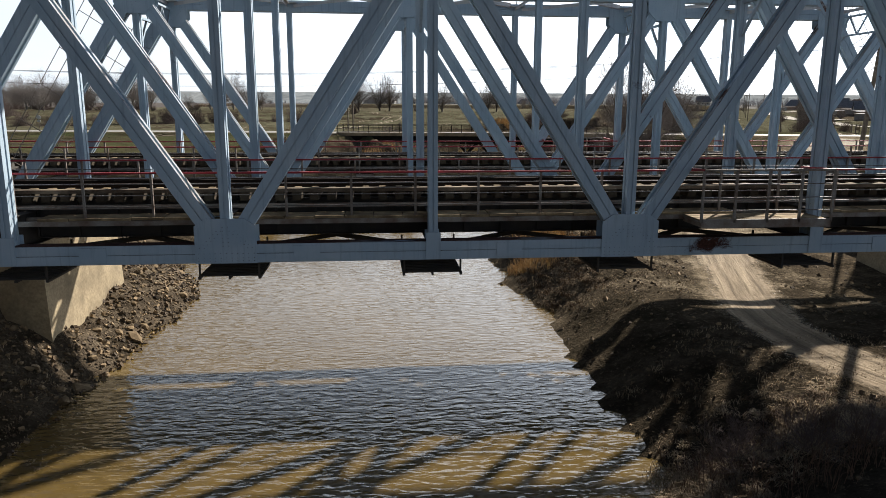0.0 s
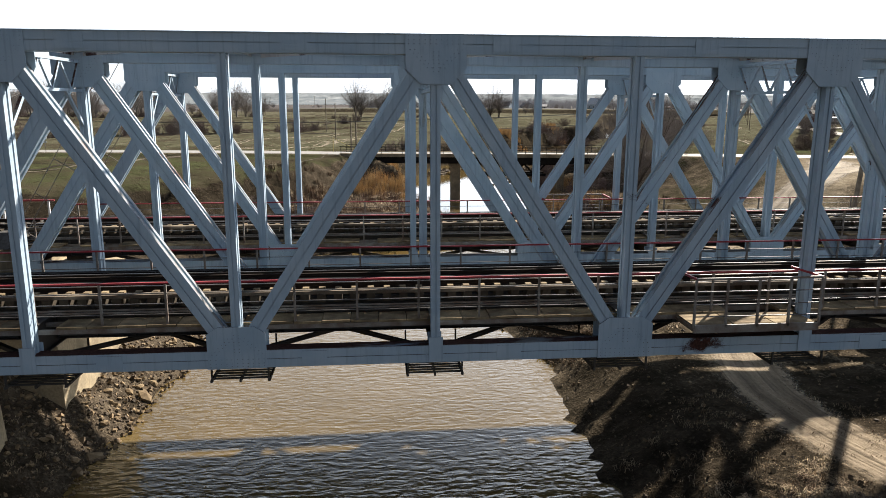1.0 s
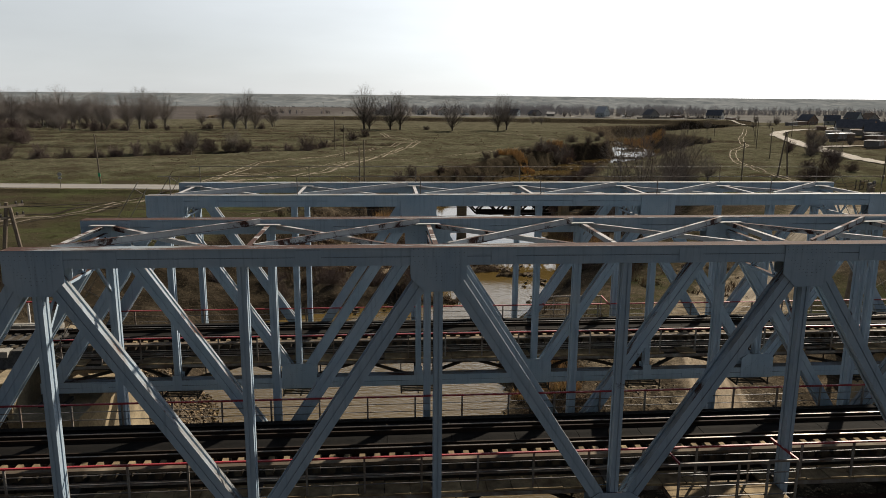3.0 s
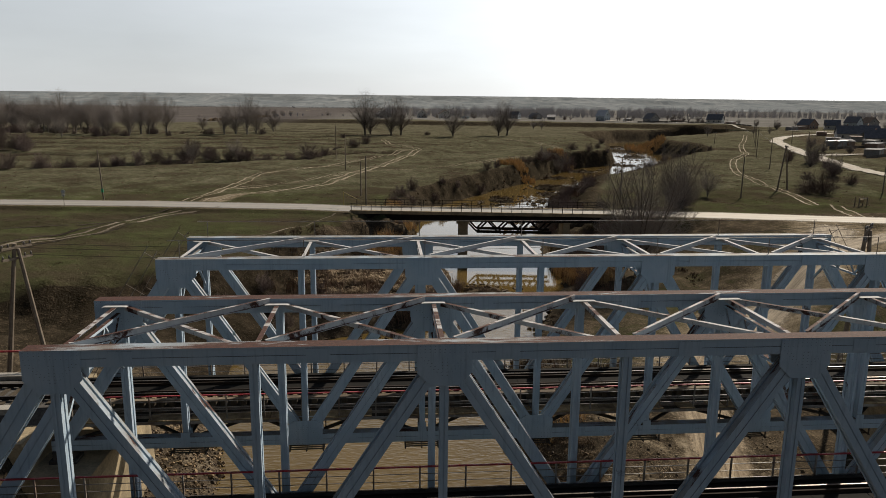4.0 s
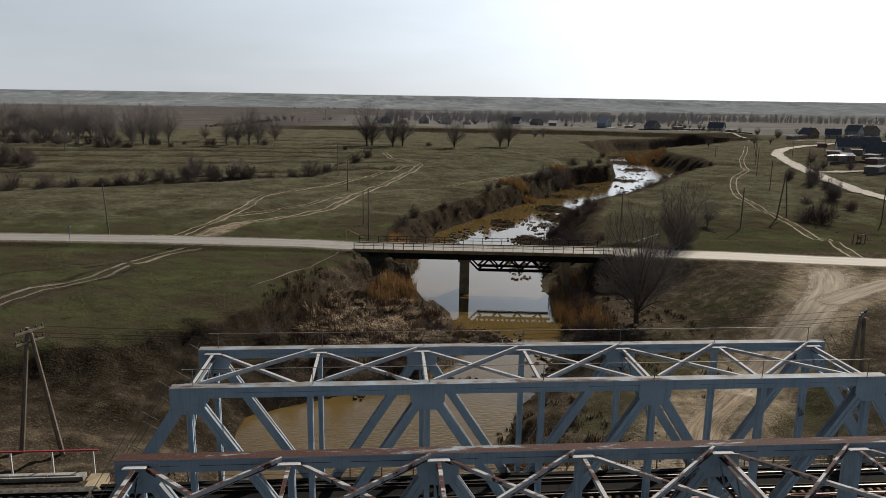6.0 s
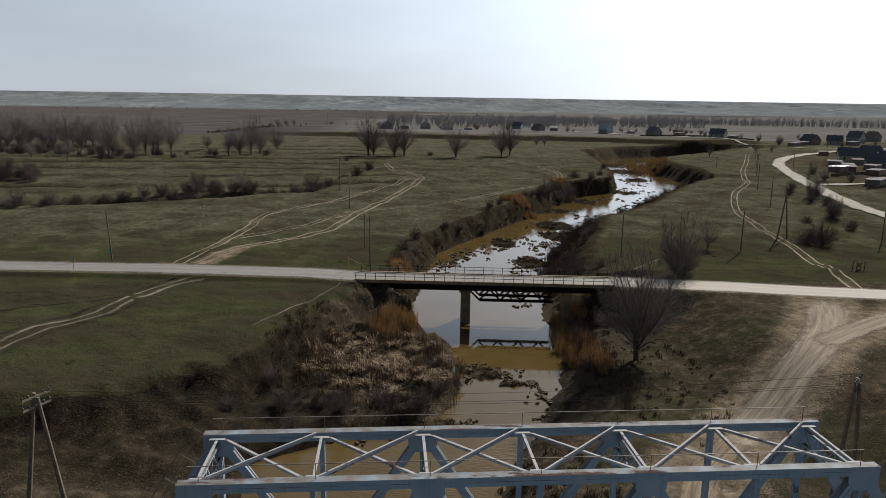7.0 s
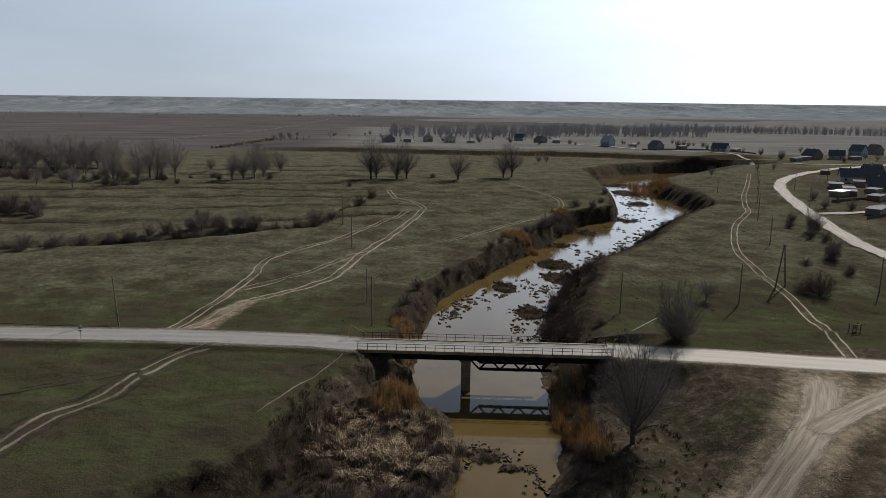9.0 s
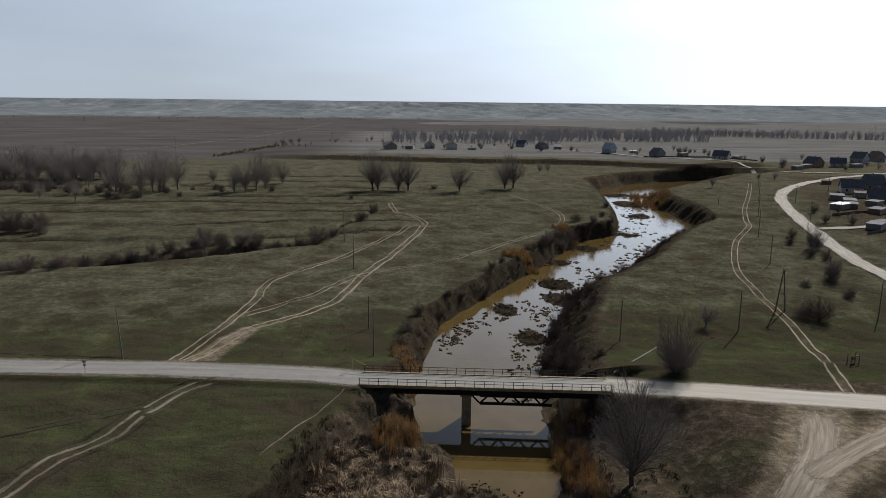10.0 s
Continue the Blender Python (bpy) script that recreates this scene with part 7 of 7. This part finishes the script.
for x, y, w, d, h, rise, turn, wall, roof, label in (
    (184, 580, 8, 9, 4.2, 4.8, 35, 3, 3, "pale house with a bright sheet-metal gable roof"),
    (213, 545, 9, 9, 3.2, 4.0, 20, 1, 1, "grey village house with a gable roof"),
    (252, 514, 9, 11, 3.2, 3.8, 50, 0, 0, "white village house with a dark roof"),
    (310, 487, 10, 10, 3.4, 4.0, 20, 2, 0, "brown village house with a dark roof"),
    (327, 484, 9, 10, 3.2, 3.8, 60, 0, 0, "white-gabled village house with a dark roof"),
    (368, 520, 10, 10, 4.0, 4.6, 30, 3, 1, "large village house with a grey roof"),
    (395, 539, 10, 9, 4.0, 4.2, 10, 1, 2, "village house with a brown roof"),
    (237, 333, 9, 10, 3.2, 3.8, 65, 0, 0, "white-gabled house with a dark slate roof"),
    (262, 352, 10, 10, 3.2, 3.6, 70, 1, 0, "grey house with a dark slate roof"),
    (245, 312, 9, 11, 3.0, 3.6, 60, 0, 0, "white house with a dark roof among garden sheds"),
    (229, 300, 9, 9, 3.0, 3.4, 60, 1, 0, "low grey house with a dark roof"),
    (272, 366, 9, 9, 3.2, 3.6, 70, 1, 1, "village house with a grey roof by the lane"),
    (285, 345, 10, 12, 3.6, 4.0, 20, 3, 0, "pale blue house with a dark slate roof"),
    (255, 325, 8, 9, 2.8, 3.0, 40, 2, 2, "brown brick house behind the sheds"),
    (-3, 618, 10, 9, 3.6, 3.2, 15, 1, 1, "grey farm house across the meadow"),
    (33, 637, 9, 10, 4.4, 3.4, 0, 0, 1, "white two-storey house across the meadow"),
    (52, 623, 9, 9, 4.8, 2.8, 5, 0, 2, "white house with a brown roof across the meadow"),
    (15, 628, 14, 7, 2.8, 2.0, 80, 1, 1, "long low farm shed across the meadow"),
    (125, 672, 9, 9, 3.4, 3.4, 60, 3, 0, "pale house with a dark roof across the meadow"),
    (140, 648, 9, 9, 3.0, 3.2, 30, 1, 0, "grey house with a dark roof across the meadow"),
    (156, 650, 18, 7, 2.8, 2.0, 75, 1, 1, "long low grey barn across the meadow"),
):
    house(x, y, w, d, h, rise, turn, wall, roof, label)


def shed(x, y, w, d, h, turn, wall, roof):
    t = thing("shed", "low village shed with a flat sheet roof", "shed", "village sheds", at=(x, y, ground_z(x, y) - 0.1), turn=turn)
    part("wall", Geo().box(-w / 2, w / 2, -d / 2, d / 2, 0, h), WALLS[wall], t)
    part("roof", Geo().obox((0, 0, h + 0.15), (w / 2 + 0.3, 0, 0.12), (0, d / 2 + 0.3, 0), (0, 0, 0.06)), ROOFS[roof], t)
    part("door", Geo().box(-0.5, 0.5, -d / 2 - 0.05, -d / 2 - 0.01, 0, 1.95), WALLS[2], t)


for x, y, w, d, h, turn, wall, roof in ((197, 280, 8, 5, 2.4, 30, 1, 3), (204, 283, 7, 5, 2.2, 60, 2, 0), (180, 232, 6, 5, 2.3, 40, 1, 1), (188, 240, 7, 4, 2.0, 20, 2, 0), (212, 296, 9, 5, 2.2, 60, 2, 0), (220, 290, 6, 5, 2.2, 30, 1, 1), (206, 268, 8, 5, 2.2, 35, 2, 0), (232, 318, 8, 5, 2.4, 60, 1, 2), (300, 480, 9, 5, 2.4, 20, 2, 0), (340, 482, 8, 5, 2.6, 10, 1, 1), (288, 470, 7, 5, 2.3, 20, 1, 0), (208.8, 590, 6, 5, 2.2, 0, 0, 3), (238.9, 556, 8, 5, 2.3, 30, 2, 0), (280, 545, 9, 5, 2.2, 40, 2, 0), (216, 312, 8, 6, 2.3, 60, 1, 0), (250, 375, 8, 5, 2.4, 60, 2, 2), (70, 615, 7, 4, 2.4, 0, 3, 1)):
    shed(x, y, w, d, h, turn, wall, roof)
FENCEWOOD = worn("grey_fence_boards", (0.14, 0.125, 0.11), (0.09, 0.08, 0.07), 0.9, 2)
for p, q in (((170, 222), (205, 240)), ((182, 262), (214, 272)), ((200, 540), (290, 530))):
    f = thing("garden_fence", "grey board fence along the village gardens", "fence", "village fences", at=(p[0], p[1], 0))
    n = max(2, int(math.dist(p, q) // 4))
    for i in range(n):
        a = [p[k] + (q[k] - p[k]) * i / n for k in (0, 1)]
        b_ = [p[k] + (q[k] - p[k]) * (i + 0.94) / n for k in (0, 1)]
        za, zb = ground_z(*a), ground_z(*b_)
        part("panel", Geo().bar((a[0] - p[0], a[1] - p[1], za + 0.5), (b_[0] - p[0], b_[1] - p[1], zb + 0.5), 0.06, 1.0), FENCEWOOD, f)

# railing and pale edge slabs on the railway bank
rl = thing("bank_railing", "red-topped railing with white posts along the railway bank", "railing", at=(-18.6, 19.3, 1.0))
for i in range(9):
    part("post", Geo().box(-2.25 * i - 0.045, -2.25 * i + 0.045, -0.045, 0.045, -0.5, 1.2), PLATE, rl, "white-painted post")
part("handrail", Geo().bar((0.3, 0, 1.22), (-19.0, 0, 1.22), 0.09, 0.08), REDPAINT, rl, "faded red handrail")
SLAB = worn("bleached_concrete", (0.36, 0.345, 0.315), (0.2, 0.19, 0.17), 0.9, 1.2, 12)
for y, top in ((18.3, 1.28), (13.0, 1.69)):
    ks = thing("edge_slabs", "row of bleached concrete slabs beside the railway track", "concrete slabs", "edge slabs", at=(-18.7, y, top))
    for i in range(10):
        part("slab", Geo().box(-1.98, -0.02, -0.28, 0.28, -0.28, 0.0), SLAB, ks, at=(-2.0 * i, 0, 0))

# pale pipe and a slanted barrier pole beside the road bridge
pipe_a, pipe_b = (36.2, 93.4), (48.2, 105.0)
lying = Geo().tube((*pipe_a, ground_z(*pipe_a) + 1.5), (*pipe_b, ground_z(*pipe_b) + 1.3), 0.06, 0.06, 8)
pp = thing("pipe", "thin pale pipe carried on short posts beside the road", "pipe", at=(0, 0, 0))
part("tube", lying, PLATE, pp)
for q_ in (pipe_a, pipe_b):
    part("post", Geo().tube((*q_, ground_z(*q_) - 0.2), (*q_, ground_z(*q_) + 1.48), 0.05, 0.05, 6), GREYPAINT, pp)
YELLOW = worn("faded_yellow_paint", (0.42, 0.34, 0.1), (0.25, 0.2, 0.08), 0.6, 3)
bx, by = -8.2, 93.0
bar_ = thing("barrier", "faded yellow slanted pole beside the road bridge", "barrier", at=(bx, by, ground_z(bx, by)))
part("post", Geo().tube((0, 0, -0.2), (0, 0, 2.2), 0.06, 0.06, 8), YELLOW, bar_)
part("arm", Geo().tube((0, 0, 2.1), (2.6, -0.6, 0.9), 0.05, 0.05, 8), YELLOW, bar_)
